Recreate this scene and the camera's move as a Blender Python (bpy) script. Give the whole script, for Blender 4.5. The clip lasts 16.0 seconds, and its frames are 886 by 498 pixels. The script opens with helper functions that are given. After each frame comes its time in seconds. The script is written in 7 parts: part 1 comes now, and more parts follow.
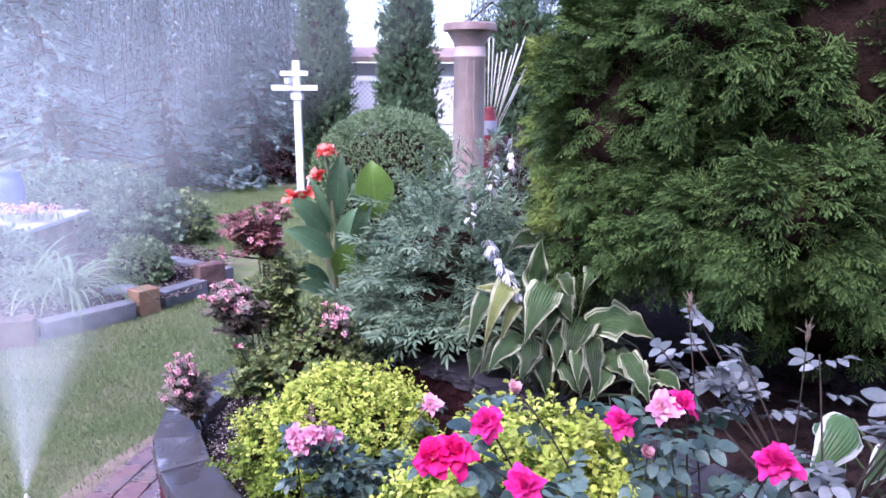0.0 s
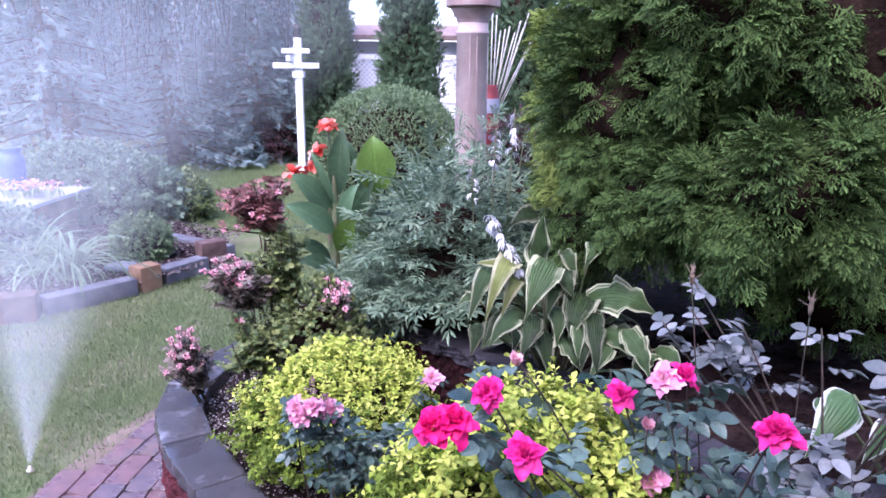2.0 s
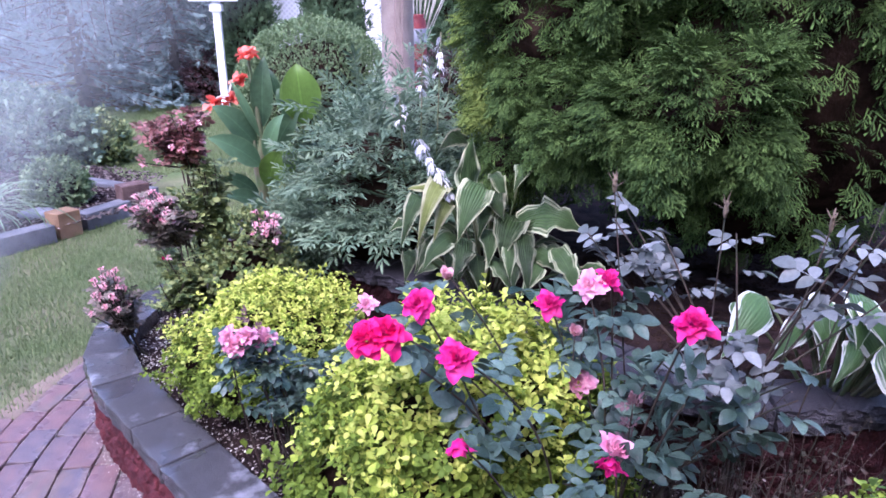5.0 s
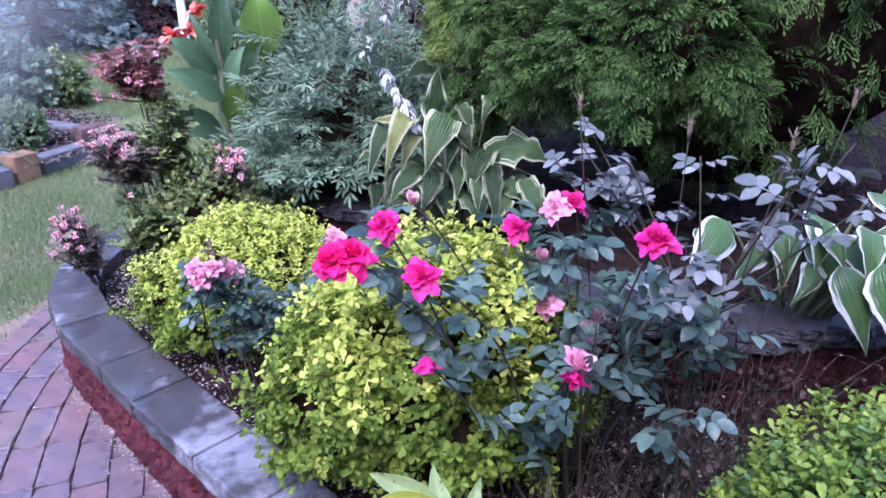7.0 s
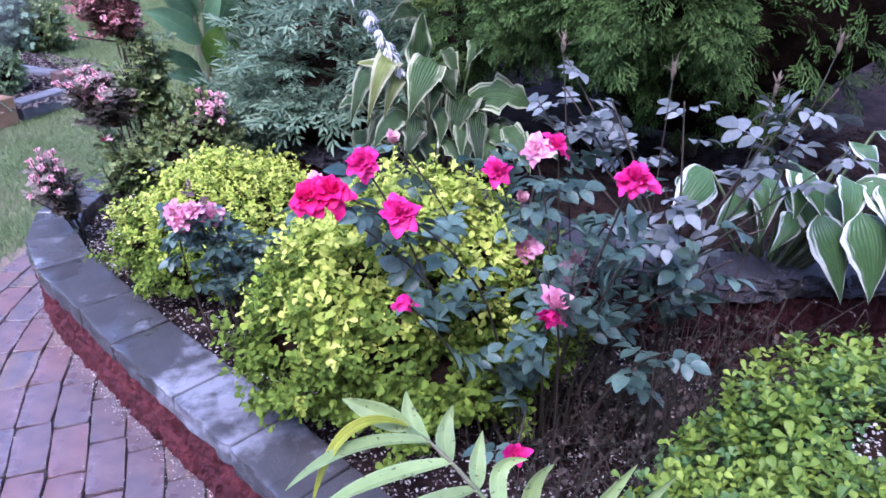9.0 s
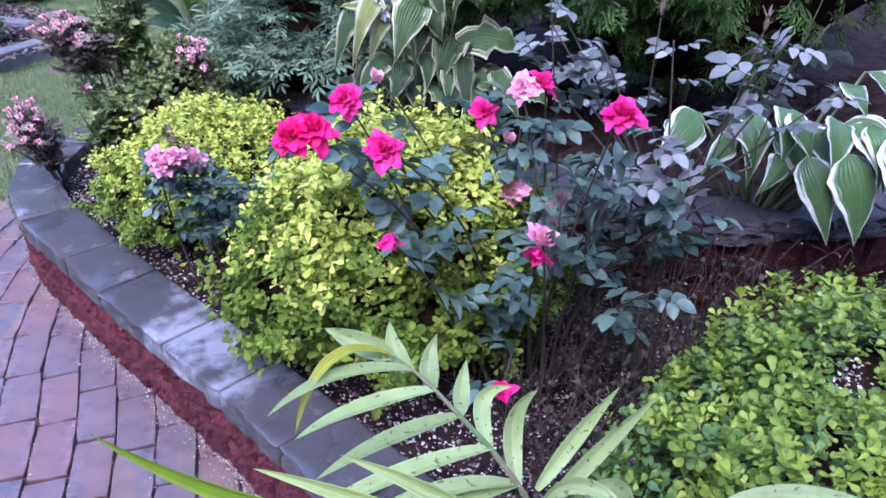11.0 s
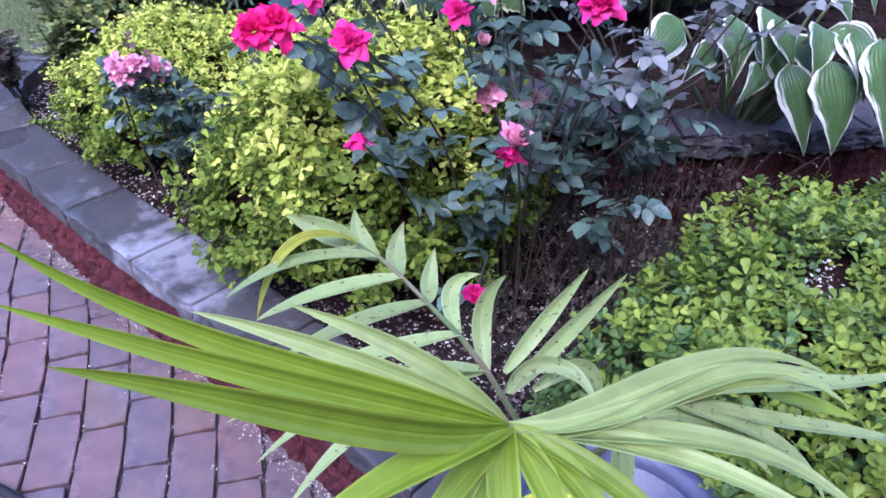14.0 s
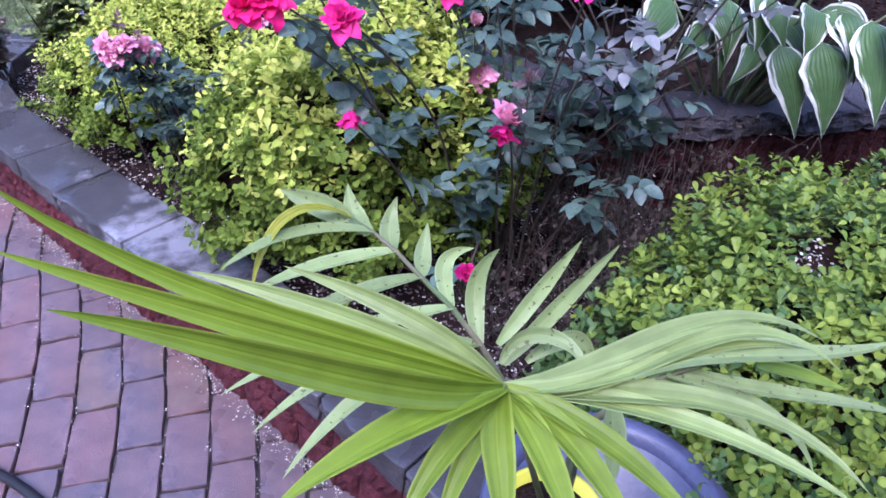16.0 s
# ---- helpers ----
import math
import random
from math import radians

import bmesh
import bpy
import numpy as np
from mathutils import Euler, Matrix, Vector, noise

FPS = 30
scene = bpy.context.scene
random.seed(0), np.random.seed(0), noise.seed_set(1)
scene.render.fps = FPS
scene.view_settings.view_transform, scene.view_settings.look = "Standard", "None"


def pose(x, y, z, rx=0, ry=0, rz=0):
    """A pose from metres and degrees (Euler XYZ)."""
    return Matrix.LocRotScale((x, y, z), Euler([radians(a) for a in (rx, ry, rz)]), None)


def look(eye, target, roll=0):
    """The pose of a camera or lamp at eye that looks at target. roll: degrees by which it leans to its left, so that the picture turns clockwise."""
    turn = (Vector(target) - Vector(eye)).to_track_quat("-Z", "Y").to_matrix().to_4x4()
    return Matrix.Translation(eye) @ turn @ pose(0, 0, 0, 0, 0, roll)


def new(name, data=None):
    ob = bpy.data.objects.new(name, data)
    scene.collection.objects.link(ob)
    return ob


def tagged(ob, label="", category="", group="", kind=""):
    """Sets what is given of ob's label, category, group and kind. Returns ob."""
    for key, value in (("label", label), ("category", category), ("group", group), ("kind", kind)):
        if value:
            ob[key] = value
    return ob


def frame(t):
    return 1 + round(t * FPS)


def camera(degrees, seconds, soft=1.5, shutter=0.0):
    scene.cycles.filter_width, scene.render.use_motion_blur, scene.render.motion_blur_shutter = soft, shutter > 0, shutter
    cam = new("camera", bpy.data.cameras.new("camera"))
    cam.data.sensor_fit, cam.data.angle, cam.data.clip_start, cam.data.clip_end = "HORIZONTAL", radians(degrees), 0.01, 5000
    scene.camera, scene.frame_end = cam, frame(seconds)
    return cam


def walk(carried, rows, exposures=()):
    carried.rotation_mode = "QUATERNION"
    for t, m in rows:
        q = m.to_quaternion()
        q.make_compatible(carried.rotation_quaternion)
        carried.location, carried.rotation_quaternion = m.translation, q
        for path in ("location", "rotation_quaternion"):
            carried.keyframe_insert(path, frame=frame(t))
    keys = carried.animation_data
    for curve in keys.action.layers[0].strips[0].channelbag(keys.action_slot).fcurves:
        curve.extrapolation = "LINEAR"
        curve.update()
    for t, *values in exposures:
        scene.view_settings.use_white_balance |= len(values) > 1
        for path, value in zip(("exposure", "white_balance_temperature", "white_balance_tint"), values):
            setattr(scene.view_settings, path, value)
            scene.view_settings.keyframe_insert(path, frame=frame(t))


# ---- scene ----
cam = camera(64.7, 16.0, 1.65)
PATH = [
    (0, (0.019, -0.083, 1.544), (0.012, 1.868, 1.105), 0.3),
    (0.5, (0.019, -0.084, 1.537), (0.01, 1.865, 1.086), 0.8),
    (1, (0.017, -0.082, 1.537), (0.011, 1.865, 1.08), 0.8),
    (1.5, (0.017, -0.083, 1.532), (-0.008, 1.861, 1.064), 0.6),
    (2, (0.019, -0.08, 1.523), (0.008, 1.859, 1.031), 0.6),
    (2.5, (0.018, -0.078, 1.517), (0.029, 1.855, 1.001), 0.7),
    (3, (0.019, -0.079, 1.509), (0.05, 1.846, 0.967), 0.5),
    (3.5, (0.02, -0.082, 1.498), (0.072, 1.835, 0.93), 0.6),
    (4, (0.024, -0.084, 1.496), (0.112, 1.823, 0.9), 0.3),
    (6.3, (0.041, -0.099, 1.453), (0.28, 1.74, 0.705), 0.1),
    (6.5, (0.042, -0.098, 1.452), (0.281, 1.734, 0.687), -0.0),
    (7, (0.042, -0.103, 1.437), (0.288, 1.714, 0.637), 0.1),
    (7.5, (0.045, -0.106, 1.429), (0.302, 1.696, 0.599), 0.5),
    (8, (0.049, -0.11, 1.42), (0.315, 1.681, 0.569), 0.8),
    (8.5, (0.052, -0.112, 1.412), (0.324, 1.662, 0.531), 1.1),
    (11, (0.063, -0.123, 1.374), (0.359, 1.574, 0.359), 1.3),
    (11.5, (0.065, -0.123, 1.36), (0.368, 1.55, 0.307), 1.4),
    (12, (0.068, -0.122, 1.345), (0.379, 1.532, 0.265), 1.7),
    (12.5, (0.07, -0.122, 1.338), (0.388, 1.511, 0.227), 1.9),
    (13, (0.074, -0.123, 1.328), (0.393, 1.492, 0.192), 1.8),
    (13.5, (0.077, -0.126, 1.319), (0.407, 1.471, 0.162), 2.1),
    (14, (0.078, -0.131, 1.315), (0.414, 1.455, 0.144), 2.1),
    (14.5, (0.076, -0.134, 1.311), (0.416, 1.443, 0.129), 2.3),
    (15, (0.076, -0.137, 1.306), (0.418, 1.435, 0.117), 2.4),
    (15.5, (0.075, -0.139, 1.306), (0.425, 1.426, 0.11), 2.5),
    (16, (0.075, -0.141, 1.305), (0.43, 1.42, 0.106), 2.5),
]
walk(cam, [(t, look(eye, target, roll)) for t, eye, target, roll in PATH],
     ((0.0, 2.30, 5530, 38), (4.0, 2.35, 5530, 36), (8.0, 2.33, 5200, 33), (11.5, 2.28, 5220, 30), (16.0, 2.18, 5310, 33)))

# ---- world and light ----
world = bpy.data.worlds.new("world")
scene.world = world
world.use_nodes = True
wn = world.node_tree.nodes
sky = wn.new("ShaderNodeTexSky")
sky.sky_type = "NISHITA"
sky.sun_disc = False
sky.sun_elevation = radians(54)
sky.sun_rotation = radians(205)
sky.air_density, sky.dust_density, sky.ozone_density = 1.0, 2.5, 1.2
wn["Background"].inputs["Strength"].default_value = 0.15
world.node_tree.links.new(sky.outputs["Color"], wn["Background"].inputs["Color"])
sun_data = bpy.data.lights.new("sun", "SUN")
sun_data.energy, sun_data.angle, sun_data.color = 0.66, radians(40), (1.0, 0.98, 0.96)
sun = new("sun", sun_data)
sun.matrix_world = look((-4.9, -8.5, 16), (0, 2, 0))


# ---- materials ----
def mat(name, base, rough=0.6, vary=0.25, hue=None, scale=9.0, fine=90.0, bump=0.15, coat=0.0, trans=0.0, island=0.0, spec=0.22, metal=0.0, obj_random=0.0, wet=0.0, stain=None):
    """A surface with mottling at two scales, fine relief and colour that wanders towards a second hue."""
    m = bpy.data.materials.new(name)
    m.use_nodes = True
    nt = m.node_tree
    n, l = nt.nodes, nt.links
    b = n["Principled BSDF"]
    b.inputs["Roughness"].default_value = rough
    b.inputs["Specular IOR Level"].default_value = spec
    b.inputs["Metallic"].default_value = metal
    b.inputs["Coat Weight"].default_value = coat
    tc = n.new("ShaderNodeTexCoord")
    big, small = n.new("ShaderNodeTexNoise"), n.new("ShaderNodeTexNoise")
    big.inputs["Scale"].default_value, small.inputs["Scale"].default_value = scale, fine
    big.inputs["Detail"].default_value, small.inputs["Detail"].default_value = 4, 3
    for k in (big, small):
        l.new(tc.outputs["Object"], k.inputs["Vector"])
    hue = hue or tuple(min(1, c * (1 + vary)) for c in base)
    mix = n.new("ShaderNodeMix")
    mix.data_type = "RGBA"
    mix.inputs["A"].default_value, mix.inputs["B"].default_value = (*base, 1), (*hue, 1)
    ramp = n.new("ShaderNodeMapRange")
    ramp.inputs["From Min"].default_value, ramp.inputs["From Max"].default_value = 0.35, 0.65
    fac = big.outputs["Fac"]
    if island > 0:
        geo = n.new("ShaderNodeNewGeometry")
        fm = n.new("ShaderNodeMix")
        fm.inputs["Factor"].default_value = island
        l.new(fac, fm.inputs["A"])
        l.new(geo.outputs["Random Per Island"], fm.inputs["B"])
        fac = fm.outputs["Result"]
        ramp.inputs["From Min"].default_value, ramp.inputs["From Max"].default_value = 0.2, 0.8
    if obj_random > 0:
        oi = n.new("ShaderNodeObjectInfo")
        fm = n.new("ShaderNodeMix")
        fm.inputs["Factor"].default_value = obj_random
        l.new(fac, fm.inputs["A"])
        l.new(oi.outputs["Random"], fm.inputs["B"])
        fac = fm.outputs["Result"]
        ramp.inputs["From Min"].default_value, ramp.inputs["From Max"].default_value = 0.15, 0.85
    l.new(fac, ramp.inputs["Value"])
    l.new(ramp.outputs["Result"], mix.inputs["Factor"])
    hsv = n.new("ShaderNodeHueSaturation")
    val = n.new("ShaderNodeMapRange")
    val.inputs["To Min"].default_value, val.inputs["To Max"].default_value = 1 - vary, 1 + vary
    l.new(small.outputs["Fac"], val.inputs["Value"])
    l.new(val.outputs["Result"], hsv.inputs["Value"])
    l.new(mix.outputs["Result"], hsv.inputs["Color"])
    l.new(hsv.outputs["Color"], b.inputs["Base Color"])
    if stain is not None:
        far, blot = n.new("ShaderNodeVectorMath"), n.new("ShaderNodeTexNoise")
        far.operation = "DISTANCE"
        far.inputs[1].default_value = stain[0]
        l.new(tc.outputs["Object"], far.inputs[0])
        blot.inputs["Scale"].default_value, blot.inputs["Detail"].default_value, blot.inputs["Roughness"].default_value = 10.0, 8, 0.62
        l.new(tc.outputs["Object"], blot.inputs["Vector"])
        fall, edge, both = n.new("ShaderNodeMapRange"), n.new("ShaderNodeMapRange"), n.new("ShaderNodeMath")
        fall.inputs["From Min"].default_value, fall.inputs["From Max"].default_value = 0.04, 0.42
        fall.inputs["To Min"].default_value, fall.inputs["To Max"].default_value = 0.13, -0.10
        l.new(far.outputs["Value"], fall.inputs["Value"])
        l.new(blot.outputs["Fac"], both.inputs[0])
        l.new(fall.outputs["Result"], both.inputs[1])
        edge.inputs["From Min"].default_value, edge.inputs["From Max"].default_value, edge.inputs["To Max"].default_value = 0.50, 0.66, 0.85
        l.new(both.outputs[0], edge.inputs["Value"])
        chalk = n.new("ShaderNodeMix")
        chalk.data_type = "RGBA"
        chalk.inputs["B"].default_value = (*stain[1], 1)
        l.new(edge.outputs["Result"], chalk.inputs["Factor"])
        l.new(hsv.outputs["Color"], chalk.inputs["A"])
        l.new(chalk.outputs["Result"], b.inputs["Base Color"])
    if bump > 0:
        bp = n.new("ShaderNodeBump")
        bp.inputs["Strength"].default_value = bump
        bp.inputs["Distance"].default_value = 0.01
        l.new(small.outputs["Fac"], bp.inputs["Height"])
        l.new(bp.outputs["Normal"], b.inputs["Normal"])
    if wet > 0:
        pool = n.new("ShaderNodeTexNoise")
        pool.inputs["Scale"].default_value, pool.inputs["Detail"].default_value = 4.2, 5
        place = n.new("ShaderNodeMapping")
        place.inputs["Location"].default_value = (-0.37, 0.36, 0)
        l.new(tc.outputs["Object"], place.inputs["Vector"])
        l.new(place.outputs["Vector"], pool.inputs["Vector"])
        pr = n.new("ShaderNodeMapRange")
        pr.inputs["From Min"].default_value, pr.inputs["From Max"].default_value = 0.42, 0.54
        pr.inputs["To Min"].default_value, pr.inputs["To Max"].default_value = rough, rough * (1 - wet)
        l.new(pool.outputs["Fac"], pr.inputs["Value"])
        l.new(pr.outputs["Result"], b.inputs["Roughness"])
        bs = n.new("ShaderNodeMapRange")
        bs.inputs["From Min"].default_value, bs.inputs["From Max"].default_value = 0.42, 0.54
        bs.inputs["To Min"].default_value, bs.inputs["To Max"].default_value = bump, bump * (1 - wet) * 0.5
        l.new(pool.outputs["Fac"], bs.inputs["Value"])
        film = n.new("ShaderNodeMapRange")
        film.inputs["From Min"].default_value, film.inputs["From Max"].default_value = 0.42, 0.54
        film.inputs["To Max"].default_value = wet
        l.new(pool.outputs["Fac"], film.inputs["Value"])
        l.new(film.outputs["Result"], b.inputs["Coat Weight"])
        b.inputs["Coat Roughness"].default_value = 0.08
        b.inputs["Coat IOR"].default_value = 1.5
        if bump > 0:
            l.new(bs.outputs["Result"], bp.inputs["Strength"])
    if trans > 0:
        tr = n.new("ShaderNodeBsdfTranslucent")
        l.new(hsv.outputs["Color"], tr.inputs["Color"])
        ms = n.new("ShaderNodeMixShader")
        ms.inputs["Fac"].default_value = trans
        l.new(b.outputs["BSDF"], ms.inputs[1])
        l.new(tr.outputs["BSDF"], ms.inputs[2])
        l.new(ms.outputs["Shader"], n["Material Output"].inputs["Surface"])
    return m


def blade_mat(name, mid, edge, margin=0.75, veins=14.0, rough=0.45, trans=0.2, ragged=0.25, vein_dark=0.35, obj_random=0.3, spots=0.0, rib=0.15, relief=0.35, soft=0.03, streak=0.0):
    """A broad leaf: margin of another colour, long veins and a midrib, by the leaf's own coordinates."""
    m = bpy.data.materials.new(name)
    m.use_nodes = True
    nt = m.node_tree
    n, l = nt.nodes, nt.links
    b = n["Principled BSDF"]
    b.inputs["Roughness"].default_value = rough
    b.inputs["Specular IOR Level"].default_value = 0.3
    uv = n.new("ShaderNodeUVMap")
    sep = n.new("ShaderNodeSeparateXYZ")
    l.new(uv.outputs["UV"], sep.inputs["Vector"])

    def op(kind, a, c=0.0):
        k = n.new("ShaderNodeMath")
        k.operation = kind
        for i, v in enumerate((a, c)):
            if isinstance(v, (int, float)):
                k.inputs[i].default_value = v
            else:
                l.new(v, k.inputs[i])
        return k.outputs[0]

    across = op("ABSOLUTE", op("SUBTRACT", op("MULTIPLY", sep.outputs["X"], 2.0), 1.0))
    oi = n.new("ShaderNodeObjectInfo")
    tc = n.new("ShaderNodeTexCoord")
    stretch = n.new("ShaderNodeMapping")
    stretch.inputs["Scale"].default_value = (9.0, 1.6, 1.0)
    shift = n.new("ShaderNodeCombineXYZ")
    l.new(op("MULTIPLY", oi.outputs["Random"], 40.0), shift.inputs["X"])
    l.new(shift.outputs["Vector"], stretch.inputs["Location"])
    l.new(uv.outputs["UV"], stretch.inputs["Vector"])
    no = n.new("ShaderNodeTexNoise")
    no.inputs["Scale"].default_value = 1.6
    no.inputs["Detail"].default_value = 3
    l.new(stretch.outputs["Vector"], no.inputs["Vector"])
    wob = op("MULTIPLY", op("SUBTRACT", no.outputs["Fac"], 0.5), ragged * 2)
    e = n.new("ShaderNodeMapRange")
    e.inputs["From Min"].default_value, e.inputs["From Max"].default_value = margin - soft, margin + soft
    l.new(op("ADD", across, wob), e.inputs["Value"])
    mix = n.new("ShaderNodeMix")
    mix.data_type = "RGBA"
    mix.inputs["A"].default_value, mix.inputs["B"].default_value = (*mid, 1), (*edge, 1)
    l.new(e.outputs["Result"], mix.inputs["Factor"])
    wave = op("SINE", op("MULTIPLY", across, veins * math.pi))
    fine = n.new("ShaderNodeTexNoise")
    fine.inputs["Scale"].default_value = 55.0
    l.new(tc.outputs["Object"], fine.inputs["Vector"])
    tone = op("ADD", op("MULTIPLY", wave, vein_dark * 0.35), op("MULTIPLY", op("SUBTRACT", fine.outputs["Fac"], 0.5), 0.5))
    tone = op("ADD", tone, op("MULTIPLY", op("SUBTRACT", oi.outputs["Random"], 0.5), obj_random * 2))
    tone = op("ADD", tone, op("MULTIPLY", op("LESS_THAN", across, 0.05), rib))
    if streak > 0:
        lines = n.new("ShaderNodeMapping")
        lines.inputs["Scale"].default_value = (26.0, 0.9, 1.0)
        l.new(shift.outputs["Vector"], lines.inputs["Location"])
        l.new(uv.outputs["UV"], lines.inputs["Vector"])
        ln = n.new("ShaderNodeTexNoise")
        ln.inputs["Scale"].default_value, ln.inputs["Detail"].default_value = 1.0, 4
        l.new(lines.outputs["Vector"], ln.inputs["Vector"])
        tone = op("ADD", tone, op("MULTIPLY", op("SUBTRACT", ln.outputs["Fac"], 0.5), streak))
    hsv = n.new("ShaderNodeHueSaturation")
    l.new(op("ADD", tone, 1.0), hsv.inputs["Value"])
    l.new(mix.outputs["Result"], hsv.inputs["Color"])
    colour = hsv.outputs["Color"]
    if spots > 0:
        sp = n.new("ShaderNodeTexNoise")
        sp.inputs["Scale"].default_value = 160.0
        l.new(tc.outputs["Object"], sp.inputs["Vector"])
        sm = n.new("ShaderNodeMix")
        sm.data_type = "RGBA"
        sm.inputs["B"].default_value = (0.09, 0.08, 0.03, 1)
        l.new(op("MULTIPLY", op("GREATER_THAN", sp.outputs["Fac"], 0.66), spots), sm.inputs["Factor"])
        l.new(colour, sm.inputs["A"])
        colour = sm.outputs["Result"]
    l.new(colour, b.inputs["Base Color"])
    bp = n.new("ShaderNodeBump")
    bp.inputs["Strength"].default_value, bp.inputs["Distance"].default_value = relief, 0.004
    l.new(op("ADD", wave, fine.outputs["Fac"]), bp.inputs["Height"])
    l.new(bp.outputs["Normal"], b.inputs["Normal"])
    tr = n.new("ShaderNodeBsdfTranslucent")
    l.new(colour, tr.inputs["Color"])
    ms = n.new("ShaderNodeMixShader")
    ms.inputs["Fac"].default_value = trans
    l.new(b.outputs["BSDF"], ms.inputs[1])
    l.new(tr.outputs["BSDF"], ms.inputs[2])
    l.new(ms.outputs["Shader"], n["Material Output"].inputs["Surface"])
    return m


M_LAWN = mat("lawn_earth", (0.09, 0.122, 0.05), 0.95, 0.35, (0.165, 0.16, 0.092), 2.5, 60, spec=0.05)
M_EARTH = mat("trodden_earth", (0.13, 0.098, 0.075), 0.95, 0.4, (0.23, 0.18, 0.14), 6, 120, 0.6, spec=0.05)
M_GRASS = mat("grass_blades", (0.112, 0.165, 0.062), 0.65, 0.3, (0.205, 0.245, 0.115), 1.4, 40, 0, trans=0.25, island=0.45, spec=0.1)
M_SAND = mat("joint_sand", (0.035, 0.03, 0.032), 1.0, 0.4, (0.09, 0.08, 0.08), 30, 300, 0.5, spec=0.05)
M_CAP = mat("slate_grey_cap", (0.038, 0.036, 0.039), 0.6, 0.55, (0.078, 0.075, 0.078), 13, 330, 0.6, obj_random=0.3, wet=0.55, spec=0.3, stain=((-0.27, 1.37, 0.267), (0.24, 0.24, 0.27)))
M_CAPROUGH = mat("rough_grey_cap", (0.032, 0.030, 0.037), 0.7, 0.45, (0.070, 0.065, 0.076), 17, 160, 0.9, obj_random=0.25)
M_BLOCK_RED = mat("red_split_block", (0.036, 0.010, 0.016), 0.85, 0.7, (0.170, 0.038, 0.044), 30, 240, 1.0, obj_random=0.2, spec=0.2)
# Upper wall's red block, its colour deepened to hold the plants' shade.
M_BLOCK_SHADED = mat("shade_dark_red_block", (0.011, 0.005, 0.006), 0.85, 0.6, (0.050, 0.015, 0.016), 26, 150, 1.0, obj_random=0.25, spec=0.1)
M_SOIL = mat("dark_soil", (0.013, 0.008, 0.008), 1.0, 0.5, (0.036, 0.022, 0.021), 14, 150, 0.8, spec=0.05)
M_CHIP = mat("mulch_chip", (0.020, 0.014, 0.014), 0.95, 0.4, (0.18, 0.145, 0.135), 20, 200, 0.2, island=0.95, spec=0.1)
M_PETAL_DRY = mat("dry_petals", (0.30, 0.27, 0.24), 0.9, 0.2, (0.62, 0.58, 0.54), 20, 200, 0, island=0.8)
M_GREYBLOCK = mat("grey_edging_block", (0.095, 0.10, 0.112), 0.9, 0.3, (0.16, 0.16, 0.175), 7, 130, 0.7)
M_BROWNBLOCK = mat("brown_edging_block", (0.078, 0.048, 0.040), 0.9, 0.3, (0.15, 0.10, 0.08), 9, 140, 0.6)
M_TANBLOCK = mat("tan_edging_block", (0.20, 0.12, 0.07), 0.9, 0.3, (0.28, 0.18, 0.11), 9, 140, 0.6)
M_BARK = mat("bark", (0.07, 0.05, 0.04), 0.95, 0.4, (0.12, 0.09, 0.07), 12, 110, 0.8)
# Near-black fill: the shade among twigs and beneath the tree, as colour.
M_CORE = mat("shade_dark_fill", (0.013, 0.009, 0.007), 1.0, 0.4, (0.034, 0.021, 0.016), 14, 90, 0.6, spec=0.0)
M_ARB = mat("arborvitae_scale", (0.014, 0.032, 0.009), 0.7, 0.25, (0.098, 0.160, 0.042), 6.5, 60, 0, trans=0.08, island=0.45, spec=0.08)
# Left-edge sprays: young yellow-green, with the brighter light there added to the colour.
M_ARB_LIT_YOUNG = mat("arborvitae_lit_young", (0.075, 0.125, 0.025), 0.7, 0.25, (0.22, 0.28, 0.065), 4.5, 60, 0, trans=0.12, island=0.4, spec=0.08)
# Distant foliage, its base colour paled to carry haze.
M_ARB_HAZED = mat("arborvitae_far_hazed", (0.045, 0.085, 0.04), 0.7, 0.25, (0.095, 0.145, 0.07), 1.6, 40, 0, trans=0.12, island=0.5)
M_YEW = mat("yew_needles", (0.075, 0.13, 0.05), 0.6, 0.25, (0.20, 0.265, 0.13), 5, 60, 0, trans=0.15, island=0.6)
M_SPRUCE = mat("spruce_needles", (0.125, 0.195, 0.18), 0.7, 0.25, (0.26, 0.34, 0.33), 1.5, 50, 0, trans=0.15, island=0.5)
M_WILLOW = mat("weeping_leaves", (0.13, 0.18, 0.18), 0.7, 0.3, (0.25, 0.31, 0.32), 0.8, 50, 0, trans=0.3, island=0.6)
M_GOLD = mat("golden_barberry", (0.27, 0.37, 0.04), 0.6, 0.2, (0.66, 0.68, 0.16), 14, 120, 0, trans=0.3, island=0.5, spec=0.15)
# Inner and lower leaves: greener growth, further darkened in colour for shade.
M_GOLD_SHADED = mat("barberry_green_shaded", (0.055, 0.095, 0.013), 0.6, 0.25, (0.19, 0.265, 0.035), 14, 120, 0, trans=0.15, island=0.5, spec=0.1)
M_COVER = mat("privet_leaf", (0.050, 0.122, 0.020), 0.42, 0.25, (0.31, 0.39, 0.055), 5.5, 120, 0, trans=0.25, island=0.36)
# Privet's inner and low sides: shade put into a darker leaf colour.
M_COVER_SHADED = mat("privet_shaded_leaf", (0.042, 0.102, 0.03), 0.45, 0.22, (0.15, 0.235, 0.065), 7, 120, 0, trans=0.2, island=0.42)
M_ROSELEAF = mat("rose_leaf", (0.015, 0.035, 0.027), 0.34, 0.45, (0.115, 0.178, 0.138), 11, 160, 0.2, trans=0.1, island=0.5, spec=0.42)
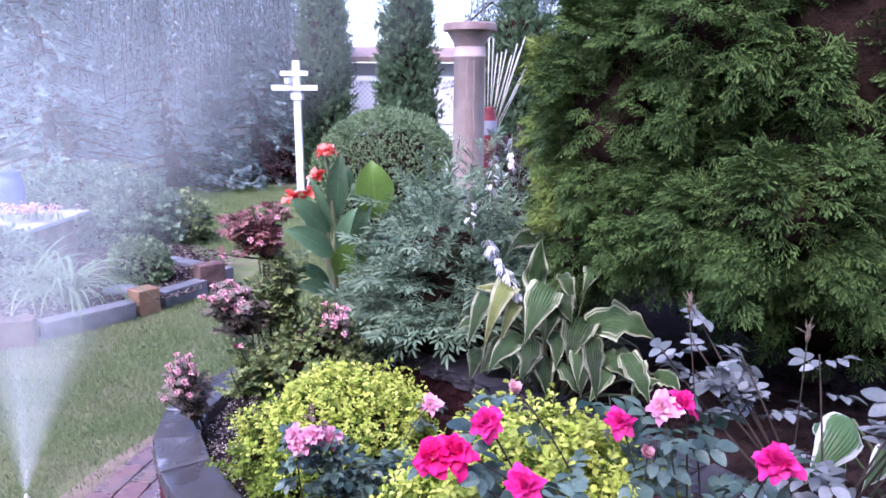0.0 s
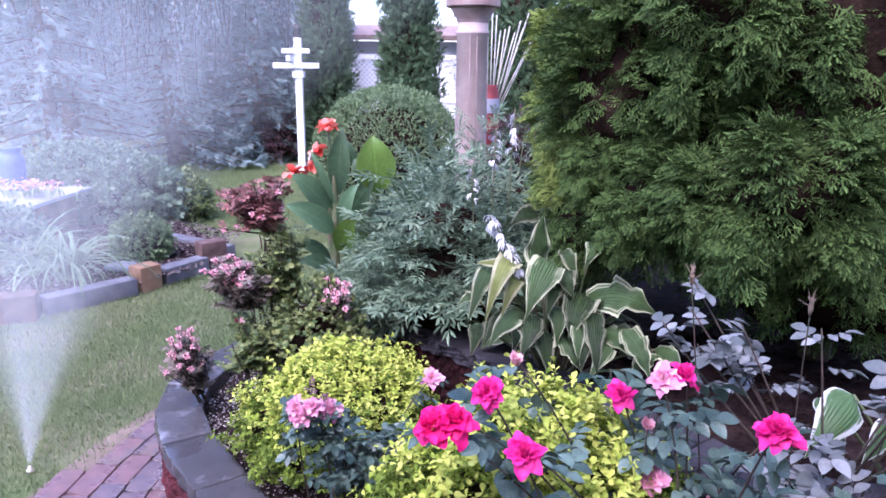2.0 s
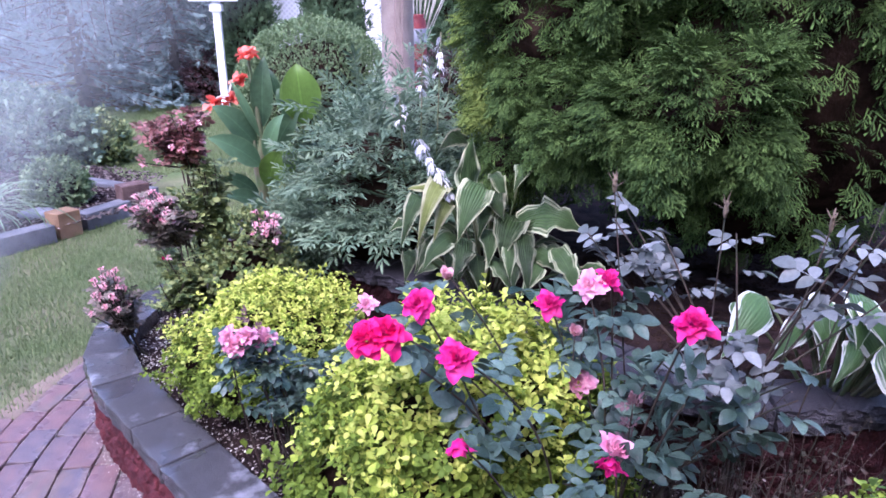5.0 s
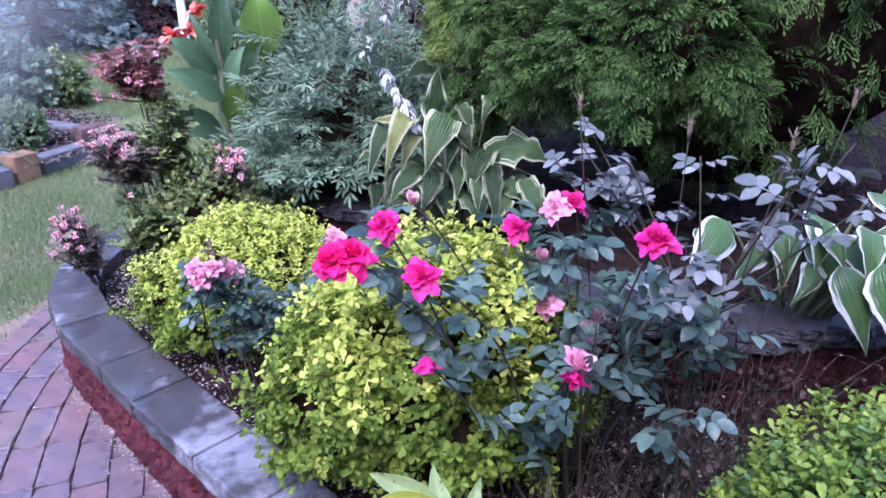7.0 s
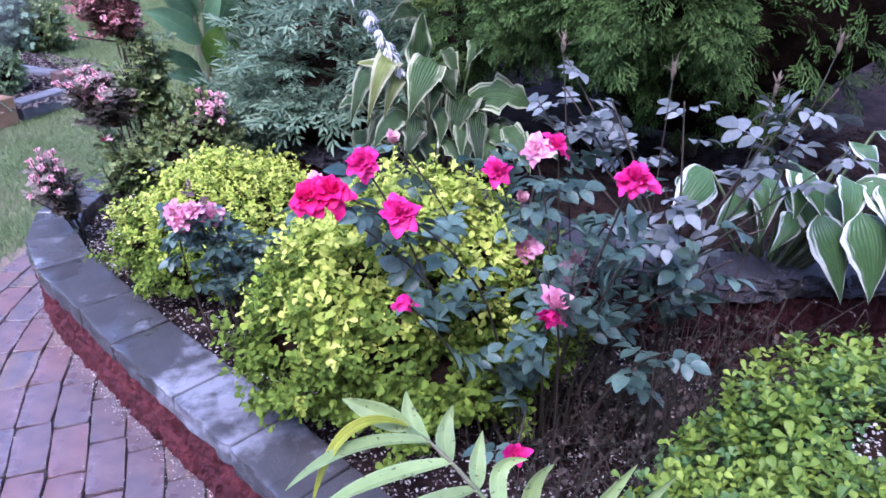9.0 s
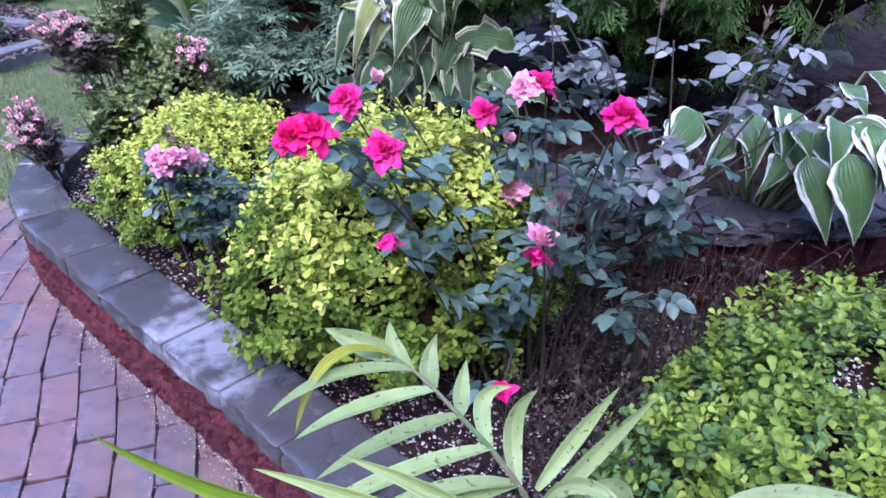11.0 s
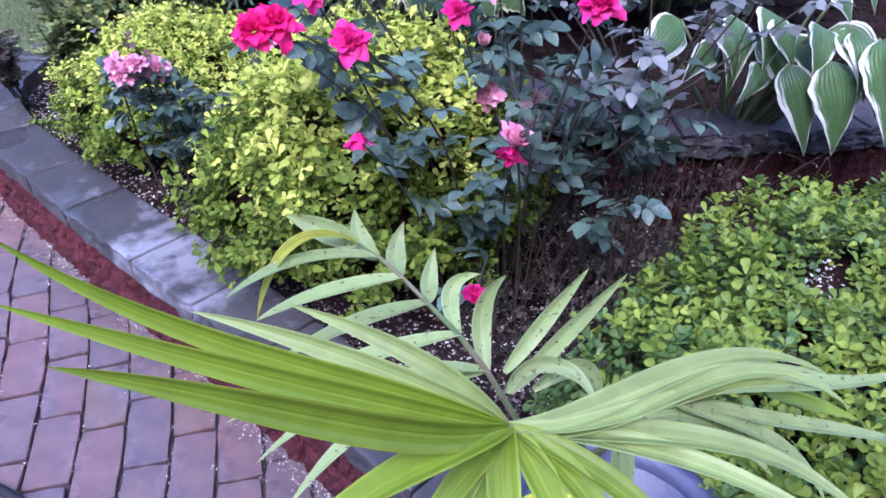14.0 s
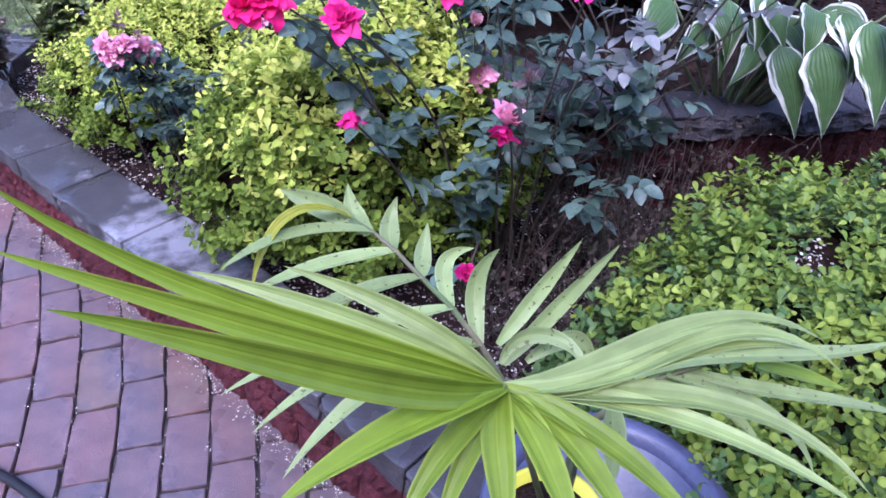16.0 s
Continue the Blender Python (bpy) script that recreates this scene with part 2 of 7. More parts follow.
M_PURPLELEAF = mat("purple_leaf", (0.088, 0.102, 0.098), 0.40, 0.3, (0.22, 0.235, 0.24), 7, 120, 0.05, trans=0.12, island=0.7)
M_REDLEAF = mat("bronze_rose_leaf", (0.14, 0.085, 0.07), 0.45, 0.3, (0.34, 0.14, 0.135), 8, 120, 0.05, trans=0.15, island=0.7)
M_DULLLEAF = mat("dull_rose_leaf", (0.095, 0.095, 0.07), 0.45, 0.3, (0.26, 0.20, 0.17), 8, 120, 0.05, trans=0.15, island=0.7)
M_MIXLEAF = mat("young_rose_leaf", (0.085, 0.135, 0.055), 0.45, 0.3, (0.27, 0.31, 0.11), 8, 120, 0.05, trans=0.2, island=0.7)
M_FERNY = mat("ferny_leaf", (0.052, 0.098, 0.058), 0.5, 0.25, (0.205, 0.285, 0.18), 4, 90, 0, trans=0.2, island=0.55)
M_STEM = mat("green_stem", (0.10, 0.15, 0.06), 0.6, 0.3, (0.16, 0.14, 0.09), 12, 150, 0.2)
M_CANE = mat("rose_cane", (0.032, 0.034, 0.022), 0.75, 0.3, (0.07, 0.045, 0.038), 14, 150, 0.2)
M_ROSE = mat("hot_pink_petal", (0.68, 0.010, 0.20), 0.55, 0.15, (0.80, 0.06, 0.30), 30, 200, 0.05, trans=0.35)
M_ROSERED = mat("crimson_pink_petal", (0.74, 0.008, 0.15), 0.55, 0.12, (0.82, 0.03, 0.23), 30, 200, 0.05, trans=0.35)
M_PALEROSE = mat("pale_pink_petal", (0.70, 0.23, 0.38), 0.6, 0.15, (0.84, 0.50, 0.58), 40, 200, 0.05, trans=0.25, island=0.5)
M_FADED = mat("faded_pink_petal", (0.56, 0.19, 0.25), 0.65, 0.25, (0.80, 0.60, 0.60), 40, 200, 0.05, trans=0.2, island=0.7)
M_CANNAFL = mat("scarlet_petal", (0.74, 0.07, 0.05), 0.5, 0.15, (0.85, 0.30, 0.22), 30, 200, 0.05, trans=0.25, island=0.7)
M_WHITEFL = mat("lilac_white_flower", (0.66, 0.65, 0.69), 0.6, 0.1, (0.78, 0.77, 0.80), 30, 200, 0, trans=0.25, island=0.5)
M_HOSTA = blade_mat("hosta_leaf_cream", (0.050, 0.088, 0.032), (0.44, 0.46, 0.30), 0.80, 12, 0.42, ragged=0.6, vein_dark=0.3, obj_random=0.45, relief=0.6, soft=0.14)
M_HOSTAY = blade_mat("hosta_leaf_gold", (0.20, 0.235, 0.065), (0.46, 0.46, 0.28), 0.66, 12, 0.4, ragged=0.6, vein_dark=0.2, relief=0.5, soft=0.16)
M_HOSTAW = blade_mat("hosta_leaf_white", (0.062, 0.125, 0.042), (0.60, 0.62, 0.56), 0.80, 12, 0.36, ragged=0.45, vein_dark=0.14, relief=0.3, soft=0.07)
M_CANNA = blade_mat("canna_leaf", (0.08, 0.15, 0.075), (0.11, 0.18, 0.09), 0.93, 16, 0.36, 0.18, vein_dark=0.04, rib=0.25, relief=0.1)
M_CANNAB = blade_mat("canna_leaf_bright", (0.105, 0.19, 0.035), (0.13, 0.21, 0.05), 0.93, 16, 0.38, 0.25, vein_dark=0.04, rib=0.25, relief=0.1)
M_PALM = blade_mat("palm_leaflet", (0.17, 0.255, 0.018), (0.22, 0.30, 0.03), 0.85, 3, 0.40, 0.22, vein_dark=0.05, obj_random=0.2, relief=0.2, streak=0.25)
M_PALMPALE = blade_mat("palm_leaflet_pale", (0.25, 0.33, 0.10), (0.30, 0.38, 0.13), 0.85, 3, 0.36, 0.22, vein_dark=0.05, obj_random=0.2, relief=0.2, streak=0.3)
M_PALMSPOT = blade_mat("palm_leaflet_spotted", (0.25, 0.33, 0.125), (0.28, 0.36, 0.15), 0.85, 3, 0.4, 0.25, vein_dark=0.03, obj_random=0.2, spots=0.8, relief=0.12, streak=0.35)
M_PALMYEL = blade_mat("palm_leaflet_yellow", (0.31, 0.33, 0.03), (0.34, 0.35, 0.05), 0.9, 5, 0.45, 0.25)
M_DAYLILY = blade_mat("daylily_blade", (0.16, 0.23, 0.12), (0.24, 0.30, 0.18), 0.9, 4, 0.5, 0.2)
M_PILLAR = mat("weathered_pink_stone", (0.47, 0.375, 0.34), 0.85, 0.16, (0.37, 0.285, 0.26), 5, 90, 0.3)
M_PILLARTOP = mat("weathered_brown_stone", (0.23, 0.16, 0.145), 0.85, 0.25, (0.31, 0.24, 0.22), 9, 90, 0.4)
M_WHITE = mat("white_paint", (0.78, 0.78, 0.80), 0.5, 0.05, (0.70, 0.70, 0.72), 3, 60, 0.1)
M_LANTERN = mat("dark_lantern_metal", (0.05, 0.045, 0.04), 0.4, 0.2, (0.09, 0.08, 0.07), 10, 80, 0.1, metal=0.7)
M_VASERED = mat("red_glaze", (0.10, 0.016, 0.02), 0.45, 0.2, (0.24, 0.045, 0.045), 8, 80, 0.1)
M_VASEGREY = mat("grey_glaze", (0.20, 0.21, 0.25), 0.5, 0.15, (0.28, 0.29, 0.32), 8, 80, 0.1)
M_REED = mat("dry_reeds", (0.32, 0.31, 0.26), 0.8, 0.2, (0.45, 0.43, 0.38), 12, 80, 0.2)
M_SPENT = mat("spent_bloom", (0.10, 0.075, 0.055), 0.85, 0.3, (0.17, 0.13, 0.09), 20, 150, 0.2)
M_BLUEPOT = mat("blue_glazed_pot", (0.055, 0.06, 0.115), 0.35, 0.3, (0.10, 0.108, 0.18), 9, 110, 0.15, spec=0.5)
M_YELPOT = mat("yellow_plastic_pot", (0.62, 0.60, 0.05), 0.4, 0.08, (0.68, 0.64, 0.08), 9, 110, 0.05)
M_HOSE = mat("black_hose", (0.012, 0.012, 0.014), 0.45, 0.2, (0.02, 0.02, 0.022), 20, 90, 0.1)
M_HOUSE = mat("house_siding", (0.62, 0.62, 0.63), 0.7, 0.06, (0.55, 0.55, 0.57), 2, 40, 0.1)
M_ROOF = mat("brown_roof", (0.21, 0.14, 0.12), 0.9, 0.25, (0.28, 0.2, 0.17), 6, 60, 0.3)
M_BLUEURN = mat("blue_urn_glaze", (0.05, 0.09, 0.22), 0.3, 0.2, (0.09, 0.14, 0.3), 6, 60, 0.1)
M_SLAB = mat("pale_stone_slab", (0.25, 0.26, 0.28), 0.9, 0.15, (0.32, 0.32, 0.34), 6, 60, 0.2)
M_BRASS = mat("pale_brass_nozzle", (0.50, 0.45, 0.36), 0.5, 0.2, (0.6, 0.55, 0.46), 20, 100, 0.1, metal=0.4)
M_RUSTSTONE = mat("rusty_stone", (0.07, 0.04, 0.038), 0.85, 0.4, (0.14, 0.09, 0.08), 9, 90, 0.6)
M_STONE = mat("grey_fieldstone", (0.22, 0.23, 0.25), 0.85, 0.2, (0.3, 0.3, 0.32), 9, 90, 0.4)
M_BARBERRY = mat("burgundy_leaf", (0.07, 0.04, 0.045), 0.55, 0.3, (0.14, 0.075, 0.08), 6, 60, 0, trans=0.15, island=0.6)



def paver_mat():
    """Fired brick: each of its own hue between blue-grey, mauve and red, mottled along its length, worn and damp in places."""
    m = mat("brick_paver", (0.085, 0.065, 0.070), 0.42, 0.5, (0.20, 0.135, 0.130), 17, 330, 0.35, wet=0.45, spec=0.42)
    n, l = m.node_tree.nodes, m.node_tree.links
    b = n["Principled BSDF"]
    worn = b.inputs["Base Color"].links[0].from_socket
    oi = n.new("ShaderNodeObjectInfo")
    ramp = n.new("ShaderNodeValToRGB")
    tones = ((0.0, (0.090, 0.080, 0.098)), (0.25, (0.120, 0.088, 0.100)), (0.5, (0.150, 0.088, 0.092)), (0.72, (0.180, 0.080, 0.076)), (0.9, (0.165, 0.118, 0.090)), (1.0, (0.100, 0.088, 0.100)))
    for k, (at, c) in enumerate(tones):
        e = ramp.color_ramp.elements[k] if k < 2 else ramp.color_ramp.elements.new(at)
        e.position, e.color = at, (*c, 1)
    tc, mp, no = n.new("ShaderNodeTexCoord"), n.new("ShaderNodeMapping"), n.new("ShaderNodeTexNoise")
    mp.inputs["Scale"].default_value = (16, 5, 5)
    no.inputs["Scale"].default_value, no.inputs["Detail"].default_value = 1.0, 3
    shift = n.new("ShaderNodeVectorMath")
    shift.operation = "ADD"
    l.new(tc.outputs["Object"], mp.inputs["Vector"])
    l.new(mp.outputs["Vector"], shift.inputs[0])
    spread = n.new("ShaderNodeVectorMath")
    spread.operation = "SCALE"
    spread.inputs[0].default_value = (37.0, 19.0, 53.0)
    l.new(oi.outputs["Random"], spread.inputs["Scale"])
    l.new(spread.outputs["Vector"], shift.inputs[1])
    l.new(shift.outputs["Vector"], no.inputs["Vector"])
    add = n.new("ShaderNodeMath")
    add.operation = "MULTIPLY_ADD"
    l.new(no.outputs["Fac"], add.inputs[0])
    add.inputs[1].default_value = 0.8
    l.new(oi.outputs["Random"], add.inputs[2])
    wrap = n.new("ShaderNodeMath")
    wrap.operation = "FRACT"
    l.new(add.outputs[0], wrap.inputs[0])
    l.new(wrap.outputs[0], ramp.inputs["Fac"])
    mix = n.new("ShaderNodeMix")
    mix.data_type = "RGBA"
    mix.inputs["Factor"].default_value = 0.5
    l.new(ramp.outputs["Color"], mix.inputs["A"])
    l.new(worn, mix.inputs["B"])
    l.new(mix.outputs["Result"], b.inputs["Base Color"])
    return m


M_PAVER = paver_mat()


# ---- mesh tools ----
def mesh_of(name, V, F, material, uv=None, smooth=True):
    """One mesh from an array of points and a list of face arrays (each n x 3 or n x 4)."""
    V = np.asarray(V, dtype=np.float32)
    if isinstance(F, np.ndarray):
        F = [F]
    F = [np.asarray(f, dtype=np.int32) for f in F if len(f)]
    me = bpy.data.meshes.new(name)
    me.vertices.add(len(V))
    me.vertices.foreach_set("co", V.ravel())
    idx = np.concatenate([f.ravel() for f in F])
    tot = np.concatenate([np.full(len(f), f.shape[1], np.int32) for f in F])
    me.loops.add(len(idx))
    me.loops.foreach_set("vertex_index", idx)
    me.polygons.add(len(tot))
    me.polygons.foreach_set("loop_start", np.concatenate([[0], np.cumsum(tot)[:-1]]).astype(np.int32))
    me.polygons.foreach_set("loop_total", tot)
    me.polygons.foreach_set("use_smooth", np.full(len(tot), smooth))
    if uv is not None:
        layer = me.uv_layers.new(name="UVMap")
        layer.data.foreach_set("uv", np.asarray(uv, np.float32)[idx].ravel())
    me.materials.append(material)
    me.update(calc_edges=True)
    return me


def from_bm(name, bm, material, smooth=False):
    me = bpy.data.meshes.new(name)
    bmesh.ops.recalc_face_normals(bm, faces=bm.faces)
    bm.to_mesh(me)
    bm.free()
    for p in me.polygons:
        p.use_smooth = smooth
    me.materials.append(material)
    return me


def part(name, me, parent=None, label="", m=None):
    """Links a mesh as one object, under its thing."""
    ob = new(name, me)
    if parent is not None:
        ob.parent = parent
    if m is not None:
        ob.matrix_basis = m
    if label:
        ob["label"] = label
    return ob


def thing(name, at, label, category, group="", kind=""):
    ob = new(name)
    ob.location = at
    return tagged(ob, label, category, group, kind)


class Heap:
    """Collects pieces of one mesh."""

    def __init__(self):
        self.v, self.f, self.u, self.n = [], {3: [], 4: []}, [], 0

    def add(self, V, F, U=None):
        V = np.asarray(V, float)
        for f in F if isinstance(F, list) else [F]:
            f = np.asarray(f, int)
            if len(f):
                self.f[f.shape[1]].append(f + self.n)
        self.v.append(V)
        self.u.append(np.zeros((len(V), 2)) if U is None else np.asarray(U, float))
        self.n += len(V)

    def mesh(self, name, material, origin=(0, 0, 0), smooth=True):
        V = np.concatenate(self.v) - np.asarray(origin, float)
        F = [np.concatenate(f) for f in self.f.values() if f]
        return mesh_of(name, V, F, material, np.concatenate(self.u), smooth)


def unit(a):
    a = np.asarray(a, float)
    return a / np.maximum(np.linalg.norm(a, axis=-1, keepdims=True), 1e-9)


def scatter(tpl, P, D, N, S):
    """Copies of a template (points, faces) at P, its y along D, its z near N, of sizes S: one set of arrays."""
    tv, tf = tpl
    D = unit(D)
    X = unit(np.cross(D, N))
    Z = np.cross(X, D)
    S = np.asarray(S, float).reshape(-1, 1)
    V = P[:, None] + (tv[None, :, 0:1] * X[:, None] + tv[None, :, 1:2] * D[:, None] + tv[None, :, 2:3] * Z[:, None]) * S[:, None]
    out = []
    off = (np.arange(len(P)) * len(tv))[:, None, None]
    for f in tf:
        out.append((np.asarray(f)[None] + off).reshape(-1, len(f[0])))
    return V.reshape(-1, 3), out


def leaf_tpl(w=0.3, fold=0.12, droop=0.12, tip=0.68):
    """An oval leaf with a fold along the midrib, y from 0 to 1."""
    ys = [0.0, 0.13, 0.32, 0.54, 0.76, 0.9, 1.0]
    ws = [0.02, 0.6, 0.93, 1.0, tip, tip * 0.55, 0.0]
    v = []
    for y, k in zip(ys, ws):
        z = -droop * y * y
        v += [(-w * k, y, z + fold * k * 0.6), (0, y, z), (w * k, y, z + fold * k * 0.6)]
    q = []
    for i in range(6):
        a = i * 3
        q += [(a, a + 1, a + 4, a + 3), (a + 1, a + 2, a + 5, a + 4)]
    return np.array(v), [np.array(q)]


def flake_tpl(w=0.16):
    """A narrow leaf of one face."""
    return np.array([(0, 0, 0), (-w, 0.5, 0.03), (0, 1, 0), (w, 0.5, 0.03)]), [np.array([(0, 3, 2, 1)])]


def chip_tpl(w=0.35, fold=0.1):
    """A small leaf of two halves."""
    v = np.array([(0, 0, 0), (-w, 0.45, fold), (-w * 0.7, 0.8, fold * 0.7), (0, 1, 0), (w * 0.7, 0.8, fold * 0.7), (w, 0.45, fold)])
    return v, [np.array([(0, 3, 2, 1), (0, 5, 4, 3)])]


def compound_tpl(pairs, leaf, reach=0.5, spread=55, size=0.42):
    """Leaflets in pairs along a stalk, and one at the end."""
    vs, fs, n = [], [], 0
    spots = [(1 - reach * (i + 0.0) / max(1, pairs), s * radians(spread), size * (1 - 0.12 * i)) for i in range(1, pairs + 1) for s in (-1, 1)]
    spots = [(1 - size, 0, size)] + [(y - size * 0.6, a, k) for y, a, k in spots]
    for y, a, k in spots:
        v = leaf[0] * k
        c, s = math.cos(a), math.sin(a)
        w = np.stack([v[:, 0] * c + v[:, 1] * s, -v[:, 0] * s + v[:, 1] * c + y, v[:, 2] - 0.05 * abs(a)], 1)
        vs.append(w)
        fs.append(leaf[1][0] + n)
        n += len(w)
    st = np.array([(-0.008, 0, -0.01), (0.008, 0, -0.01), (0.006, 1 - size, -0.02), (-0.006, 1 - size, -0.02)])
    vs.append(st)
    fs.append(np.array([(0, 1, 2, 3)]) + n)
    return np.concatenate(vs), [np.concatenate(fs)]


def spray_tpl(sides=9, subs=3, width=0.05, seed=1, droop=0.25, blunt=False):
    """A flat feathery conifer spray: a stalk with alternate side shoots, each with short shoots of its own."""
    r = random.Random(seed)
    vs, fs = [], []

    def shoot(x, y, a, length, w, wide_end=False):
        n = len(vs)
        dx, dy = math.sin(a), math.cos(a)
        for t, s in ((0, 0), (1, 1), (0.9, -1)) if wide_end else ((0.05, 1), (1, 0), (0.05, -1)):
            px, py = x + dx * length * t + s * dy * w, y + dy * length * t - s * dx * w
            vs.append((px, py, -droop * (px * px * 1.5 + max(0, py - 0.3) ** 2) + r.uniform(-0.03, 0.03)))
        fs.append((n, n + 1, n + 2))

    shoot(0, 0, 0, 1, width * 0.7)
    for i in range(sides):
        t = 0.1 + 0.85 * i / sides
        s = -1 if i % 2 else 1
        a = s * radians(r.uniform(32, 48))
        length = (1 - t) * 0.55 + 0.14
        shoot(0, t, a, length, width * 0.8)
        for j in range(subs):
            q = 0.3 + 0.7 * (j + 0.5) / subs
            x, y = math.sin(a) * length * q, t + math.cos(a) * length * q
            shoot(x, y, a + (1 if j % 2 else -1) * radians(r.uniform(25, 45)), (length * (1 - q) * 0.5 + 0.10) if blunt else length * (1 - q) * 0.6 + 0.05, width * (0.85 if blunt else 0.65), blunt)
    return np.array(vs), [np.array(fs)]


def tube(pts, radii, sides=6):
    """A round stem through points."""
    P = np.asarray(pts, float)
    R = np.broadcast_to(np.asarray(radii, float), (len(P),))
    T = unit(np.gradient(P, axis=0))
    ref = np.array([0.31, 0.95, 0.05]) if abs(T[0][2]) > 0.7 else np.array([0, 0, 1.0])
    A = unit(np.cross(T, ref))
    B = np.cross(T, A)
    ang = np.arange(sides) * 2 * math.pi / sides
    V = P[:, None] + R[:, None, None] * (np.cos(ang)[None, :, None] * A[:, None] + np.sin(ang)[None, :, None] * B[:, None])
    f = []
    for i in range(len(P) - 1):
        for j in range(sides):
            k = (j + 1) % sides
            f.append((i * sides + j, i * sides + k, (i + 1) * sides + k, (i + 1) * sides + j))
    V = np.concatenate([V.reshape(-1, 3), P[:1], P[-1:]])
    a, b = len(V) - 2, len(V) - 1
    caps = [(a, (j + 1) % sides, j) for j in range(sides)] + [(b, (len(P) - 1) * sides + j, (len(P) - 1) * sides + (j + 1) % sides) for j in range(sides)]
    return V, [np.array(f), np.array(caps)]


def bend(a, b, sag=0.0, n=7, side=(0, 0, 0)):
    """Points from a to b that bow upwards by sag."""
    t = np.linspace(0, 1, n)[:, None]
    a, b = np.asarray(a, float), np.asarray(b, float)
    return a + (b - a) * t + (np.array([0, 0, sag]) + np.asarray(side, float)) * (4 * t * (1 - t))


def ribbon(P, width, profile, m=4, cup=0.2, ripple=0.0, up=(0, 0, 1), twist=0.0, waves=5, seed=0, fold=0.0):
    """A leaf along the points P: its half width times profile(t), cupped, folded, and waved along the edges."""
    P = np.asarray(P, float)
    n = len(P)
    T = unit(np.gradient(P, axis=0))
    S = unit(np.cross(T, np.broadcast_to(np.asarray(up, float), T.shape)))
    N = np.cross(S, T)
    a = np.linspace(0, twist, n)[:, None]
    S, N = S * np.cos(a) + N * np.sin(a), N * np.cos(a) - S * np.sin(a)
    t = np.linspace(0, 1, n)
    w = np.array([profile(k) for k in t]) * width
    u = np.linspace(-1, 1, m + 1)
    ph = seed * 1.7
    lift = cup * u[None] ** 2 * w[:, None] + fold * np.abs(u)[None] * w[:, None]
    lift = lift + ripple * w[:, None] * (np.abs(u)[None] ** 1.5) * np.sin(t[:, None] * waves * 2 * math.pi + ph + (u[None] > 0) * 1.3)
    V = P[:, None] + S[:, None] * (u[None] * w[:, None])[..., None] + N[:, None] * lift[..., None]
    U = np.stack(np.broadcast_arrays(u[None] * 0.5 + 0.5, t[:, None]), -1)
    f = [(i * (m + 1) + j, i * (m + 1) + j + 1, (i + 1) * (m + 1) + j + 1, (i + 1) * (m + 1) + j) for i in range(n - 1) for j in range(m)]
    return V.reshape(-1, 3), np.array(f), U.reshape(-1, 2)


def arc(base, az, e0, e1, length, n=9):
    """Points that start at elevation e0 and bend to e1 (degrees), towards the bearing az (degrees from +x)."""
    e = np.radians(np.linspace(e0, e1, n - 1))
    step = np.stack([np.cos(e) * math.cos(radians(az)), np.cos(e) * math.sin(radians(az)), np.sin(e)], 1) * length / (n - 1)
    return np.concatenate([[base], np.asarray(base) + np.cumsum(step, 0)])


def heart(t):
    return (min(1.0, (t / 0.28)) ** 0.55) * (max(0.0, 1 - t) ** 0.62) * 1.25 if t < 1 else 0.0


def ovate(t):
    return max(0.0, math.sin(math.pi * min(1.0, t) ** 0.62)) ** 1.1


def pointed(t):
    return max(0.0, math.sin(math.pi * min(1.0, t * 0.99 + 0.01) ** 0.72)) ** 1.05


def lance(t):
    return max(0.0, math.sin(math.pi * min(1, t * 0.96 + 0.04) ** 0.75)) ** 0.8


def oval(t):
    return max(0.0, math.sin(math.pi * t)) ** 0.6


def star_petal(t):
    return max(0.10, min(1.0, t * 2.0 + 0.15)) * max(0.0, 1 - max(0, t - 0.45) / 0.55) ** 0.62


def petal(t):
    return max(0.12, min(1.0, t * 1.7 + 0.15)) * max(0.05, 1 - max(0, t - 0.55) ** 1.3 * 2.4)


def block(bm, o, ex, ey, ez, bevel=0.0):
    """A box by its corner and three edge vectors."""
    o, ex, ey, ez = (Vector(k) for k in (o, ex, ey, ez))
    vs = [bm.verts.new(o + ex * i + ey * j + ez * k) for k in (0, 1) for j in (0, 1) for i in (0, 1)]
    fs = [bm.faces.new([vs[i] for i in q]) for q in ((0, 2, 3, 1), (4, 5, 7, 6), (0, 1, 5, 4), (2, 6, 7, 3), (0, 4, 6, 2), (1, 3, 7, 5))]
    if bevel > 0:
        bmesh.ops.bevel(bm, geom=list({e for f in fs for e in f.edges}), offset=bevel, segments=2, affect="EDGES", profile=0.6)


def box_mesh(name, size, material, bevel=0.004, at=(0, 0, 0)):
    """A bevelled box centred on at in x and y, standing on at's z."""
    bm = bmesh.new()
    sx, sy, sz = size
    block(bm, (at[0] - sx / 2, at[1] - sy / 2, at[2]), (sx, 0, 0), (0, sy, 0), (0, 0, sz), bevel)
    return from_bm(name, bm, material)


def lathe(name, profile, material, sides=32, smooth=True):
    """A turned body by rows of radius and height."""
    V, F = [], []
    for r, z in profile:
        for j in range(sides):
            a = 2 * math.pi * j / sides
            V.append((r * math.cos(a), r * math.sin(a), z))
    for i in range(len(profile) - 1):
        for j in range(sides):
            k = (j + 1) % sides
            F.append((i * sides + j, i * sides + k, (i + 1) * sides + k, (i + 1) * sides + j))
    return mesh_of(name, V, np.array(F), material, None, smooth)


